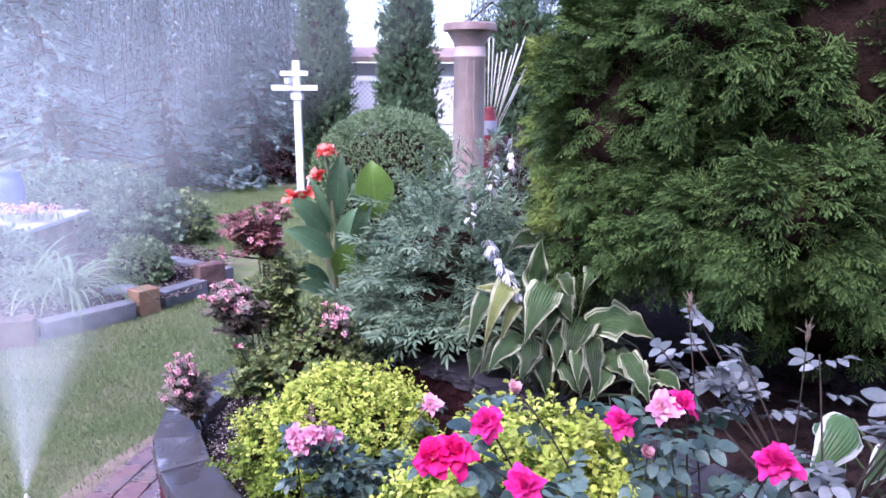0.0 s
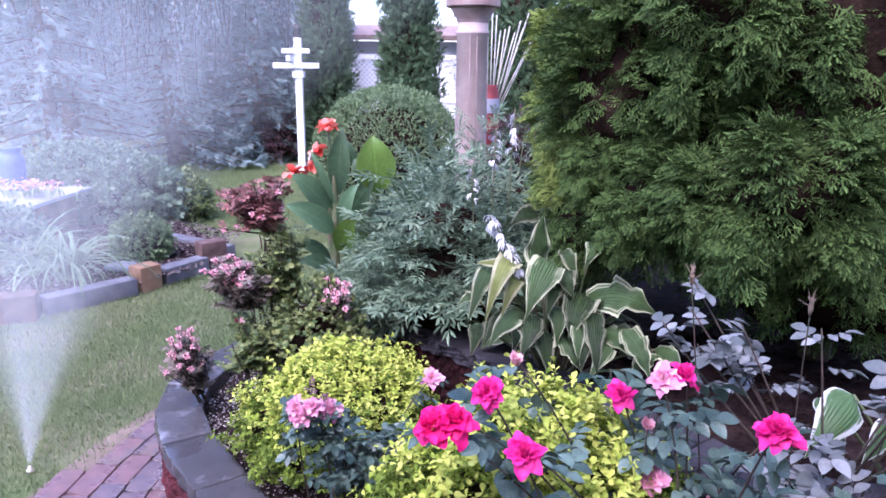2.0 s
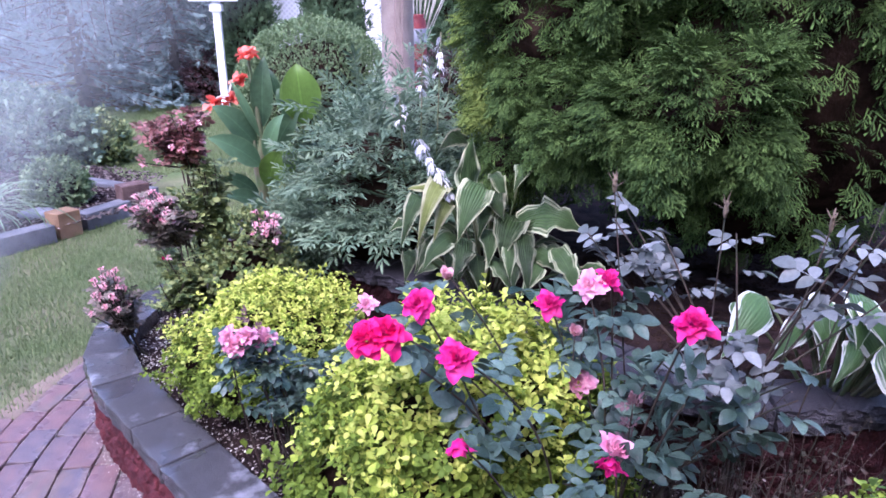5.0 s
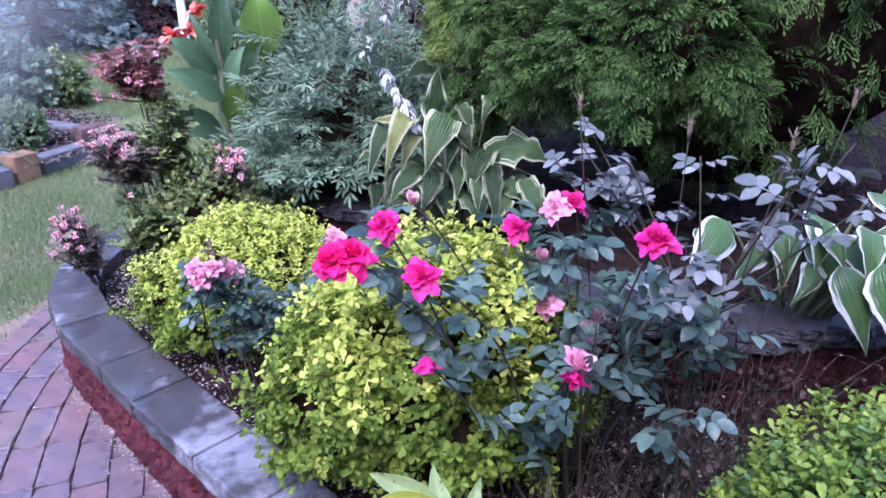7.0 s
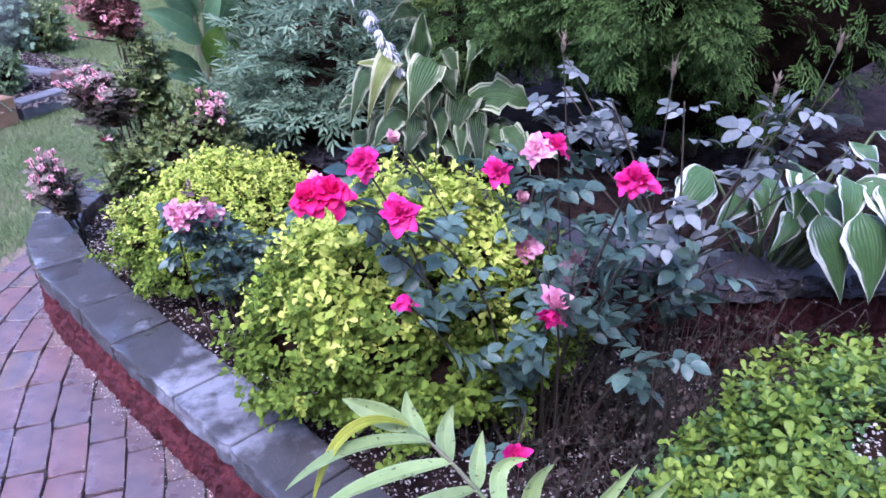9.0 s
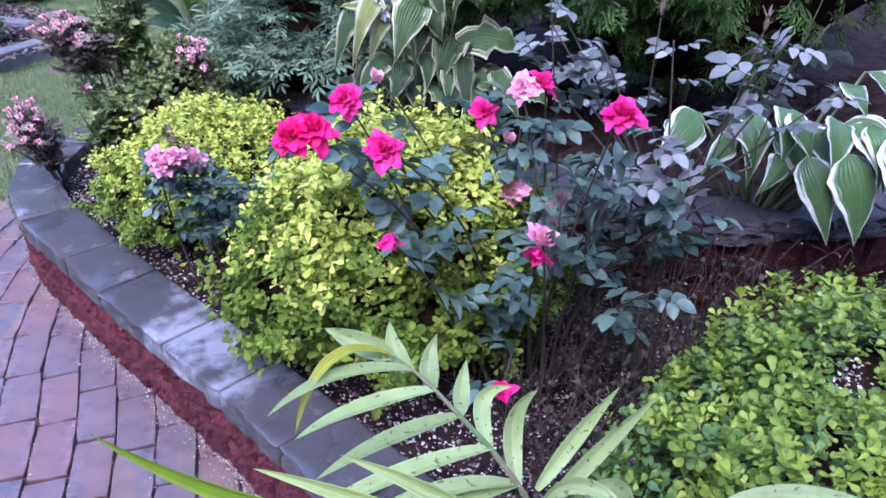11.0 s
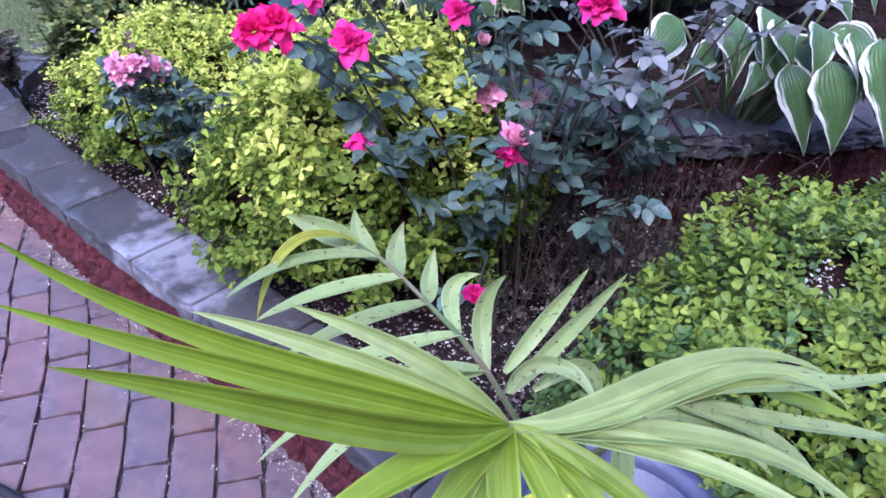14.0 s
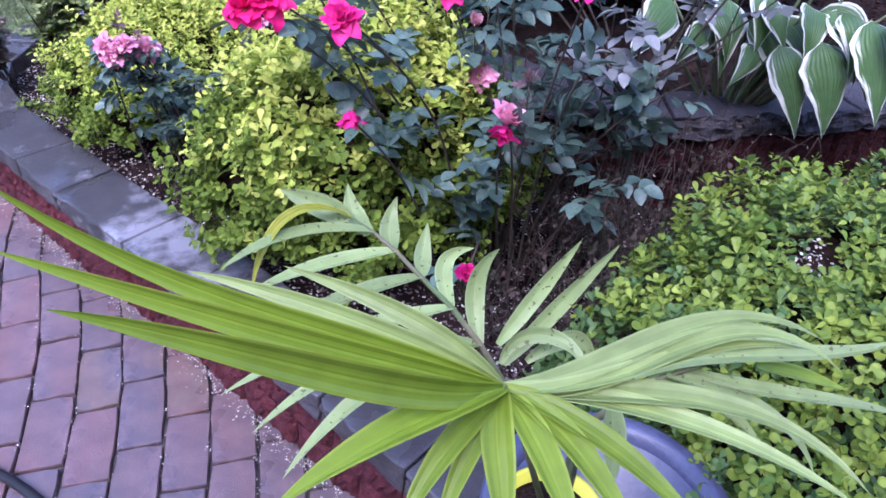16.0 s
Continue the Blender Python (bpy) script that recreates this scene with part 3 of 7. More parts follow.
def smooth_line(pts, step):
    """Points every step along a smooth line through pts, with the way's direction."""
    P = np.asarray(pts, float)
    fine = []
    for i in range(len(P) - 1):
        p0, p1, p2, p3 = P[max(0, i - 1)], P[i], P[i + 1], P[min(len(P) - 1, i + 2)]
        for t in np.linspace(0, 1, 40, endpoint=False):
            fine.append(0.5 * ((2 * p1) + (p2 - p0) * t + (2 * p0 - 5 * p1 + 4 * p2 - p3) * t * t + (3 * p1 - p0 - 3 * p2 + p3) * t ** 3))
    fine = np.array(fine + [P[-1]])
    s = np.concatenate([[0], np.cumsum(np.linalg.norm(np.diff(fine, axis=0), axis=1))])
    k = np.arange(0, s[-1], step)
    Q = np.stack([np.interp(k, s, fine[:, i]) for i in range(2)], 1)
    return Q, unit(np.gradient(Q, axis=0))


# ---- ground, paving and walls ----
def poly_sheet(name, pts, z, material, skirt=0.0):
    bm = bmesh.new()
    top = [bm.verts.new((x, y, z)) for x, y in pts]
    bm.faces.new(top)
    if skirt > 0:
        low = [bm.verts.new((x, y, z - skirt)) for x, y in pts]
        for i in range(len(pts)):
            j = (i + 1) % len(pts)
            bm.faces.new((top[i], low[i], low[j], top[j]))
    bmesh.ops.triangulate(bm, faces=bm.faces)
    return from_bm(name, bm, material)


ground = part("ground", mesh_of("ground", [(-400, -400, -0.03), (400, -400, -0.03), (400, 400, -0.03), (-400, 400, -0.03)], np.array([(0, 1, 2, 3)]), M_LAWN))
tagged(ground, "short mown green lawn with worn earth showing", "lawn", kind="structure")

LOW = [(-0.55, 3.45), (-0.80, 3.25), (-0.98, 3.04), (-1.09, 2.81), (-1.125, 2.56), (-1.075, 2.31), (-0.955, 2.08), (-0.748, 1.812), (-0.604, 1.618),
       (-0.391, 1.358), (-0.231, 1.155), (-0.09, 0.965), (0.05, 0.78), (0.19, 0.59), (0.33, 0.40), (0.47, 0.21), (0.61, 0.02), (0.75, -0.17)]
UP = [(-0.75, 3.15), (-0.52, 2.97), (-0.285, 2.78), (-0.14, 2.645), (0.0, 2.487), (0.12, 2.355), (0.225, 2.225), (0.33, 2.09), (0.44, 1.95), (0.55, 1.80),
      (0.66, 1.655), (0.76, 1.53), (0.88, 1.435), (1.03, 1.38), (1.20, 1.36), (1.38, 1.355), (1.58, 1.36), (1.80, 1.38)]
CAP_DEEP, LOW_TOP, UP_TOP = 0.172, 0.267, 0.50


def inward(line):
    P = np.asarray(line, float)
    T = unit(np.gradient(P, axis=0))
    return np.stack([-T[:, 1], T[:, 0]], 1)


def cap_stone(a, b, na, nb, deep, z0, z1, gap, seed, rough=False):
    """One capstone between two joints of the wall's line, with a worn, uneven edge."""
    r = random.Random(seed)
    a, b = Vector((*a, 0)), Vector((*b, 0))
    na, nb = Vector((*na, 0)), Vector((*nb, 0))
    along = (b - a).normalized()
    q = [a + along * gap, b - along * gap, b + nb * deep - along * (gap + r.uniform(0, 0.004)), a + na * deep + along * (gap + r.uniform(0, 0.004))]
    bm = bmesh.new()
    lift = [r.uniform(-0.0025, 0.0025) for _ in q]
    lo = [bm.verts.new((p.x, p.y, z0)) for p in q]
    hi = [bm.verts.new((p.x, p.y, z1 + k)) for p, k in zip(q, lift)]
    bm.faces.new(lo[::-1])
    bm.faces.new(hi)
    for i in range(4):
        bm.faces.new((lo[i], lo[(i + 1) % 4], hi[(i + 1) % 4], hi[i]))
    bmesh.ops.bevel(bm, geom=list(bm.edges), offset=0.0045, segments=2, affect="EDGES", profile=0.55)
    for v in bm.verts:
        front = (v.co.xy - a.xy).dot(na.xy) < 0.012
        if front:
            v.co += Vector((*(-na.xy), 0)) * noise.noise(v.co * 35) * 0.004
    bmesh.ops.subdivide_edges(bm, edges=[e for e in bm.edges if e.calc_length() > 0.05], cuts=9 if not rough else 6, use_grid_fill=True)
    for v in bm.verts:
        k = (v.co.xy - a.xy).dot(na.xy)
        v.co += Vector((*(-na.xy), 0)) * (noise.noise(v.co * 30) + 0.7 * noise.noise(v.co * 75)) * ((0.026 if rough else 0.009) if k < 0.02 else 0.002)
        v.co.z += (0.006 if rough else 0.0015) * noise.noise(v.co * 17 + Vector((seed, 0, 0)))
    return from_bm("capstone", bm, M_CAPROUGH if rough else M_CAP, not rough)


def rough_block(a, b, na, nb, deep, z0, z1, seed, material=None):
    """A split-faced block whose outer face is broken stone."""
    a, b, na, nb = (np.array([*k, 0.0]) for k in (a, b, na, nb))
    nu, nv = 20, 8
    V, F = [], []
    for j in range(nv + 1):
        for i in range(nu + 1):
            s, t = i / nu, j / nv
            p = a + (b - a) * s + np.array([0, 0, z0 + (z1 - z0) * t])
            edge = min(s, 1 - s) * 8 * min(t, 1 - t) * 6
            out = (0.010 * min(1, edge) + 0.011 * noise.noise(Vector(p * 26) + Vector((seed, 0, 0))) + 0.009 * noise.noise(Vector(p * 62)) + 0.006 * noise.noise(Vector(p * 140))) * (1 if edge > 0 else 0.2)
            V.append(p - (na * (1 - s) + nb * s) * out)
    for j in range(nv):
        for i in range(nu):
            k = j * (nu + 1) + i
            F.append((k, k + 1, k + nu + 2, k + nu + 1))
    n = len(V)
    for z in (z0, z1):
        V += [a + np.array([0, 0, z]), b + np.array([0, 0, z]), b + nb * deep + np.array([0, 0, z]), a + na * deep + np.array([0, 0, z])]
    F += [(n, n + 3, n + 2, n + 1), (n + 4, n + 5, n + 6, n + 7), (n + 1, n + 2, n + 6, n + 5), (n + 3, n, n + 4, n + 7), (n + 2, n + 3, n + 7, n + 6)]
    return mesh_of("block", V, np.array(F), material or M_BLOCK_RED, None, False)


def garden_wall(name, line, top, foot, label, courses, rough=False):
    wall = thing(name, (0, 0, 0), label, "garden wall", kind="structure")
    N = inward(line)
    for i in range(len(line) - 1):
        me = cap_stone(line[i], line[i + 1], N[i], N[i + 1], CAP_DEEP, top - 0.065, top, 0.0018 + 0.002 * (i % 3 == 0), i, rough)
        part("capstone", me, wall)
    face = np.asarray(line) + N * 0.022
    high = (top - 0.065 - foot) / courses
    for c in range(courses):
        Q, T = smooth_line(face, 0.195)
        if c % 2:
            Q, T = smooth_line([face[0] + (face[1] - face[0]) * 0.4, *face[1:]], 0.195)
        NN = np.stack([-T[:, 1], T[:, 0]], 1)
        for i in range(len(Q) - 1):
            t = (Q[i + 1] - Q[i]) * 0.008
            z0 = foot + c * high
            # the upper wall gets the red with plant shade in its colour
            part("block", rough_block(Q[i] + t, Q[i + 1] - t, NN[i], NN[i + 1], 0.13, z0 + 0.001, z0 + high - 0.003, i + 50 * c, M_BLOCK_SHADED if rough else M_BLOCK_RED), wall)
    return wall


bed_in = np.asarray(LOW) + inward(LOW) * 0.10
up_in = np.asarray(UP) + inward(UP) * 0.10
bed = part("bed_soil", poly_sheet("bed_soil", [tuple(p) for p in bed_in] + [(1.3, -0.6), (2.3, 0.2)] + [tuple(p) for p in up_in[::-1]], 0.20, M_SOIL, 0.25))
tagged(bed, "dark damp bed soil strewn with wood mulch and hulls", "soil", kind="structure")
terrace = part("terrace_soil", poly_sheet("terrace_soil", [tuple(p) for p in up_in] + [(6, 0.8), (6, 5.0), (0.9, 4.6), (-0.4, 3.7)], 0.46, M_SOIL, 0.5))
tagged(terrace, "dark soil of the raised upper planting terrace", "soil", kind="structure")


def chips(name, n, region, z, seed, parent, size=(0.006, 0.02), material=None):
    """Loose flat chips that lie on a level."""
    r = np.random.RandomState(seed)
    P = region(r, n)
    P = np.column_stack([P, np.full(len(P), z) + r.uniform(0.0, 0.012, len(P))])
    a = r.uniform(0, 6.28, len(P))
    D = np.column_stack([np.cos(a), np.sin(a), r.uniform(-0.4, 0.4, len(P))])
    N = np.column_stack([r.uniform(-0.6, 0.6, (len(P), 2)), np.ones(len(P))])
    tv = np.array([(-0.3, 0, 0), (0.3, 0.05, 0), (0.22, 1, 0.08), (-0.25, 0.9, 0), (0, 0.5, 0.22)])
    tf = [np.array([(0, 1, 4), (1, 2, 4), (2, 3, 4), (3, 0, 4)])]
    V, F = scatter((tv, tf), P, D, N, r.uniform(*size, len(P)))
    ob = part(name, mesh_of(name, V, F, material or M_CHIP, None, False), parent)
    return ob


def bed_region(r, n):
    s = r.uniform(0, len(LOW) - 1.01, n)
    i = s.astype(int)
    L = np.asarray(LOW)
    p = L[i] + (L[i + 1] - L[i]) * (s - i)[:, None]
    return p + inward(LOW)[i] * (0.15 + 0.95 * r.uniform(0, 1, n)[:, None] ** 1.3)


tagged(chips("mulch", 20000, bed_region, 0.197, 3, None, (0.004, 0.013)), "brown wood mulch and pale hulls on the bed", "mulch", kind="stuff")



def terrace_region(r, n):
    return np.column_stack([r.uniform(0.2, 2.6, n), r.uniform(1.1, 2.7, n)])[:n]


def above_wall(r, n):
    p = terrace_region(r, n)
    return p[p[:, 1] > np.interp(p[:, 0], np.asarray(UP)[:, 0], np.asarray(UP)[:, 1]) + 0.19]


tagged(chips("pale_hulls", 9000, bed_region, 0.205, 17, None, (0.004, 0.010), M_PETAL_DRY), "pale hulls and dry petals scattered on dark soil", "litter", kind="stuff")
# these chips use the core material, so shade under the tree is painted in
tagged(chips("terrace_mulch", 11000, above_wall, 0.456, 4, None, (0.008, 0.026), M_CORE), "dark brown fallen needles and mulch, tree shade in their colour", "mulch", kind="stuff")

earth = part("trodden_earth", poly_sheet("trodden_earth", [(-1.80, -0.5), (-1.72, 0.7), (-1.60, 1.6), (-1.55, 2.1), (-1.46, 2.6), (-1.33, 2.95), (-1.2, 2.95), (-1.28, -0.5)], -0.026, M_EARTH))
tagged(earth, "strip of bare trodden earth between lawn and paving", "soil", kind="structure")

# ---- lawn ----
def lawn_edge(y):
    """Where the turf frays out over the paving's rim."""
    return np.interp(y, (0.5, 2.1, 2.5, 2.78, 2.95), (-1.42, -1.385, -1.335, -1.265, -1.15)) + 0.018 * np.sin(y * 31) + 0.012 * np.sin(y * 77)


def in_lawn(P):
    x, y = P[:, 0], P[:, 1]
    L = np.asarray(LOW[:9])
    wall_x = np.interp(y, L[::-1, 1], L[::-1, 0])
    edge = np.where(y < 2.85, lawn_edge(y), wall_x + 0.0)
    beyond = y > 3.4
    return ((x < edge) | beyond) & ~((x < -1.65 - 0.0 * y) & (y > 4.1 + (x + 2.75) * 1.15) & (y < 8.2 + 0.8 * x))


def lawn_grass():
    r = np.random.RandomState(5)
    n = 640000
    d = r.uniform(0, 1, n) ** 1.35
    P = np.column_stack([r.uniform(-4.8, 0.9, n), 0.8 + 10.7 * d])
    P[:, 0] -= np.maximum(0, P[:, 1] - 7.5) * 0.35
    P = P[in_lawn(P)]
    P = P[r.uniform(0, 1, len(P)) < np.clip((P[:, 1] - 0.8) / 1.1, 0, 1) * np.clip((P[:, 0] + 4.8) / 1.1 + np.maximum(0, P[:, 1] - 6.5), 0, 1)]
    worn = np.clip((lawn_edge(P[:, 1]) - P[:, 0]) / 0.30, 0.22, 1) + 0.25 * np.sin(P[:, 0] * 23) * np.sin(P[:, 1] * 17)
    P = P[(r.uniform(0, 1, len(P)) < worn) | (P[:, 1] > 2.9)]
    k = len(P)
    a = r.uniform(0, 6.28, k)
    lean = r.uniform(0.2, 1.5, k)
    D = np.column_stack([np.cos(a) * lean, np.sin(a) * lean, np.ones(k)])
    far = np.clip((P[:, 1] - 2) / 6, 0, 1)
    tv = np.array([(-0.075, 0, 0), (0.075, 0, 0), (0, 1, 0.16)])
    tf = [np.array([(0, 1, 2)])]
    N = np.column_stack([np.cos(a), np.sin(a), np.zeros(k)])
    V, F = scatter((tv, tf), np.column_stack([P, np.full(k, -0.032)]), D, -N, r.uniform(0.017, 0.036, k) * (1 + 0.3 * far))
    return part("lawn_grass", mesh_of("lawn_grass", V, F, M_GRASS, None, False))


tagged(lawn_grass(), "short mown green lawn grass with paler dry tufts", "grass", kind="stuff")


# ---- plants ----
def shell(r, n, centre, radii, low=-0.6, lump=0.12, freq=2.3, shift=0.0):
    """Points and normals on a lumpy ellipsoid above the height low (in units of its radius)."""
    Z = r.uniform(low, 1, n)
    a = r.uniform(0, 2 * math.pi, n)
    q = np.sqrt(np.maximum(0, 1 - Z * Z))
    N = np.column_stack([q * np.cos(a), q * np.sin(a), Z])
    k = np.array([1 + lump * (0.6 * noise.noise(Vector(v * freq) + Vector((shift, 0, 0))) + 0.5 * noise.noise(Vector(v * freq * 2.3) + Vector((shift, 3, 0)))) for v in N])
    return np.asarray(centre) + N * np.asarray(radii) * k[:, None], unit(N / np.asarray(radii)), k


def lump_core(name, centre, radii, material, low=-0.75, lump=0.12, freq=2.3, shift=0.0, shrink=0.8):
    V, F = [], []
    nu, nv = 28, 14
    for j in range(nv + 1):
        z = low + (1 - low) * j / nv
        for i in range(nu):
            a = 2 * math.pi * i / nu
            q = math.sqrt(max(0, 1 - z * z))
            v = Vector((q * math.cos(a), q * math.sin(a), z))
            k = (1 + lump * noise.noise(v * freq + Vector((shift, 0, 0)))) * shrink
            V.append([centre[c] + v[c] * radii[c] * k for c in range(3)])
    for j in range(nv):
        for i in range(nu):
            F.append((j * nu + i, j * nu + (i + 1) % nu, (j + 1) * nu + (i + 1) % nu, (j + 1) * nu + i))
    return mesh_of(name, V, np.array(F), material)


def shoot_leaves(r, P, N, tpl, per, length, size, up=0.5, jitter=0.6, spread=1.1):
    """Short shoots from P along about N, with leaves in a spiral round each: arrays of a leaf heap."""
    n = len(P)
    D = unit(N + np.array([0, 0, up]) + r.normal(0, jitter, (n, 3)) * 0.5)
    L = length * r.uniform(0.6, 1.35, n)
    t = np.tile(np.linspace(0.15, 1, per), n)
    Dk, Pk, Lk = np.repeat(D, per, 0), np.repeat(P, per, 0), np.repeat(L, per)
    k = n * per
    side = unit(np.cross(Dk, r.normal(0, 1, (k, 3))))
    pos = Pk + Dk * (t * Lk)[:, None]
    ld = unit(side * spread + Dk * (0.35 + t[:, None]))
    ln = unit(Dk * 0.7 - 0.2 * side + np.array([0, 0, 0.5]) + r.normal(0, 0.35, (k, 3)))
    s = r.uniform(size[0], size[1], k) * (1.1 - 0.25 * t)
    return scatter(tpl, pos, ld, ln, s)


def spoon_tpl(w=0.30, fold=0.08):
    """A small spoon-shaped leaf, widest near its rounded tip."""
    ys, ws = [0.0, 0.3, 0.55, 0.8, 0.95, 1.0], [0.06, 0.42, 0.9, 1.0, 0.6, 0.0]
    v = [p for y, k in zip(ys, ws) for p in ((-w * k, y, fold * k), (0, y, -0.06 * y * y), (w * k, y, fold * k))]
    q = [f for i in range(5) for f in ((i * 3, i * 3 + 1, i * 3 + 4, i * 3 + 3), (i * 3 + 1, i * 3 + 2, i * 3 + 5, i * 3 + 4))]
    return np.array(v), [np.array(q)]


def rosette_leaves(r, P, N, tpl, per, length, size, up=0.75):
    """Short shoots from P, each ending in a spreading whorl of leaves with a few lower ones."""
    n = len(P)
    D = unit(N * 0.75 + np.array([0, 0, up]) + r.normal(0, 0.28, (n, 3)))
    L = length * r.uniform(0.4, 1.5, n)
    A = unit(np.cross(D, r.normal(0, 1, (n, 3))))
    B = np.cross(D, A)
    k = np.arange(per)
    a = k[None] * 2.4 + r.uniform(0, 6.28, n)[:, None] + r.normal(0, 0.25, (n, per))
    t = np.where(k < per * 0.5, 1.0, 0.2 + 0.6 * (k % 3) / 3)[None] + r.normal(0, 0.10, (n, per))
    lift = np.where(k < 2, 0.9, np.where(k < per * 0.6, 0.30, 0.05))[None] + r.normal(0, 0.35, (n, per))
    side = np.cos(a)[..., None] * A[:, None] + np.sin(a)[..., None] * B[:, None]
    ld = unit(side + D[:, None] * lift[..., None])
    pos = P[:, None] + D[:, None] * (L[:, None] * t)[..., None]
    ln = unit(D[:, None] - side * 0.25 + np.array([0, 0, 0.5]) + r.normal(0, 0.42, (n, per, 3)))
    s = r.uniform(size[0], size[1], (n, 1)) * r.uniform(0.55, 1.2, (n, per))
    return scatter(tpl, pos.reshape(-1, 3), ld.reshape(-1, 3), ln.reshape(-1, 3), s.ravel())


def mound(name, label, category, centre, radii, base_z, seed, outer, inner, tpl, shoots, per, length, size, low=-0.6, lump=0.14, group="", grow=shoot_leaves, green=0.28, bare=None):
    """A dense low shrub: a solid core painted near-black for inner shade, inner leaves, and leafy shoots all over its
    outside.
    """
    r = np.random.RandomState(seed)
    at = (centre[0], centre[1], base_z)
    ob = thing(name, at, label, category, group)
    off = np.asarray(at)
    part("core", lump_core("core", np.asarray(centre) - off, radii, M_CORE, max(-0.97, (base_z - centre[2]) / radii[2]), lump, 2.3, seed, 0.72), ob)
    V, F = tube([(0, 0, -0.02), (0.01, 0, 0.5 * (centre[2] - base_z)), (0, 0, centre[2] - base_z)], [0.03, 0.025, 0.015], 7)
    part("stem", mesh_of("stem", V, F, M_BARK), ob)
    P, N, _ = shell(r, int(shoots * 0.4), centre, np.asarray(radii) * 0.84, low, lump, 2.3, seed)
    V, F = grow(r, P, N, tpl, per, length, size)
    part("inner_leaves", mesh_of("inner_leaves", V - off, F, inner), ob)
    P, N, _ = shell(r, shoots, centre, np.asarray(radii) * 0.93, low, lump, 2.3, seed)
    if bare is not None:
        keep = np.linalg.norm((P - np.asarray(bare[0])) / np.asarray(bare[1]), axis=1) > 1
        Q = P[~keep]
        Q = np.repeat(Q, 12, 0) + r.normal(0, 0.014, (len(Q) * 12, 3))
        V, F = scatter(CHIP, Q, r.normal(0, 1, Q.shape) * np.array([1, 1, 0.4]), r.normal(0, 0.5, Q.shape) + np.array([0, 0, 1.0]), r.uniform(0.004, 0.010, len(Q)))
        part("withered_leaves", mesh_of("withered_leaves", V - off, F, M_PETAL_DRY), ob, "grey withered leaves in a bare patch")
        P, N = P[keep], N[keep]
    # low-facing shoots take the inner material, whose colour carries the bush's shade
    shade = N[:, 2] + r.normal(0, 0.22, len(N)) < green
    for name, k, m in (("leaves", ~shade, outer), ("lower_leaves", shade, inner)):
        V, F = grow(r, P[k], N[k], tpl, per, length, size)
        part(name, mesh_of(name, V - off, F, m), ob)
    return ob


CHIP = chip_tpl(0.37, 0.12)
SPOON = spoon_tpl(0.29, 0.10)
mound("golden_barberry", "rounded barberry bush with small golden yellow leaves", "shrub", (-0.33, 2.05, 0.38), (0.29, 0.26, 0.225), 0.2, 11, M_GOLD, M_GOLD_SHADED, SPOON, 2100, 8, 0.038, (0.012, 0.021), -0.5, 0.6, grow=rosette_leaves, green=0.28)
mound("golden_barberry", "rounded yellow-green barberry bush beside the low wall", "shrub", (0.205, 1.32, 0.47), (0.35, 0.28, 0.31), 0.2, 12, M_GOLD, M_GOLD_SHADED, SPOON, 2300, 8, 0.046, (0.015, 0.026), -0.5, 0.6, grow=rosette_leaves, green=0.42)
mound("privet_shrub", "low spreading shrub with small round light green leaves", "shrub", (1.10, 0.56, 0.33), (0.60, 0.46, 0.31), 0.2, 13, M_COVER, M_COVER_SHADED, spoon_tpl(0.31, 0.08), 4600, 8, 0.036, (0.0145, 0.0245), -0.45, 0.42, grow=rosette_leaves, green=0.47, bare=((0.921, 0.658, 0.56), (0.045, 0.035, 0.14)))
mound("clipped_yew", "large clipped dome of dark green yew", "shrub", (-0.52, 6.4, 0.72), (0.72, 0.6, 0.68), 0.0, 14, M_YEW, M_YEW, flake_tpl(0.3), 6000, 8, 0.05, (0.015, 0.028), -0.7, 0.05)


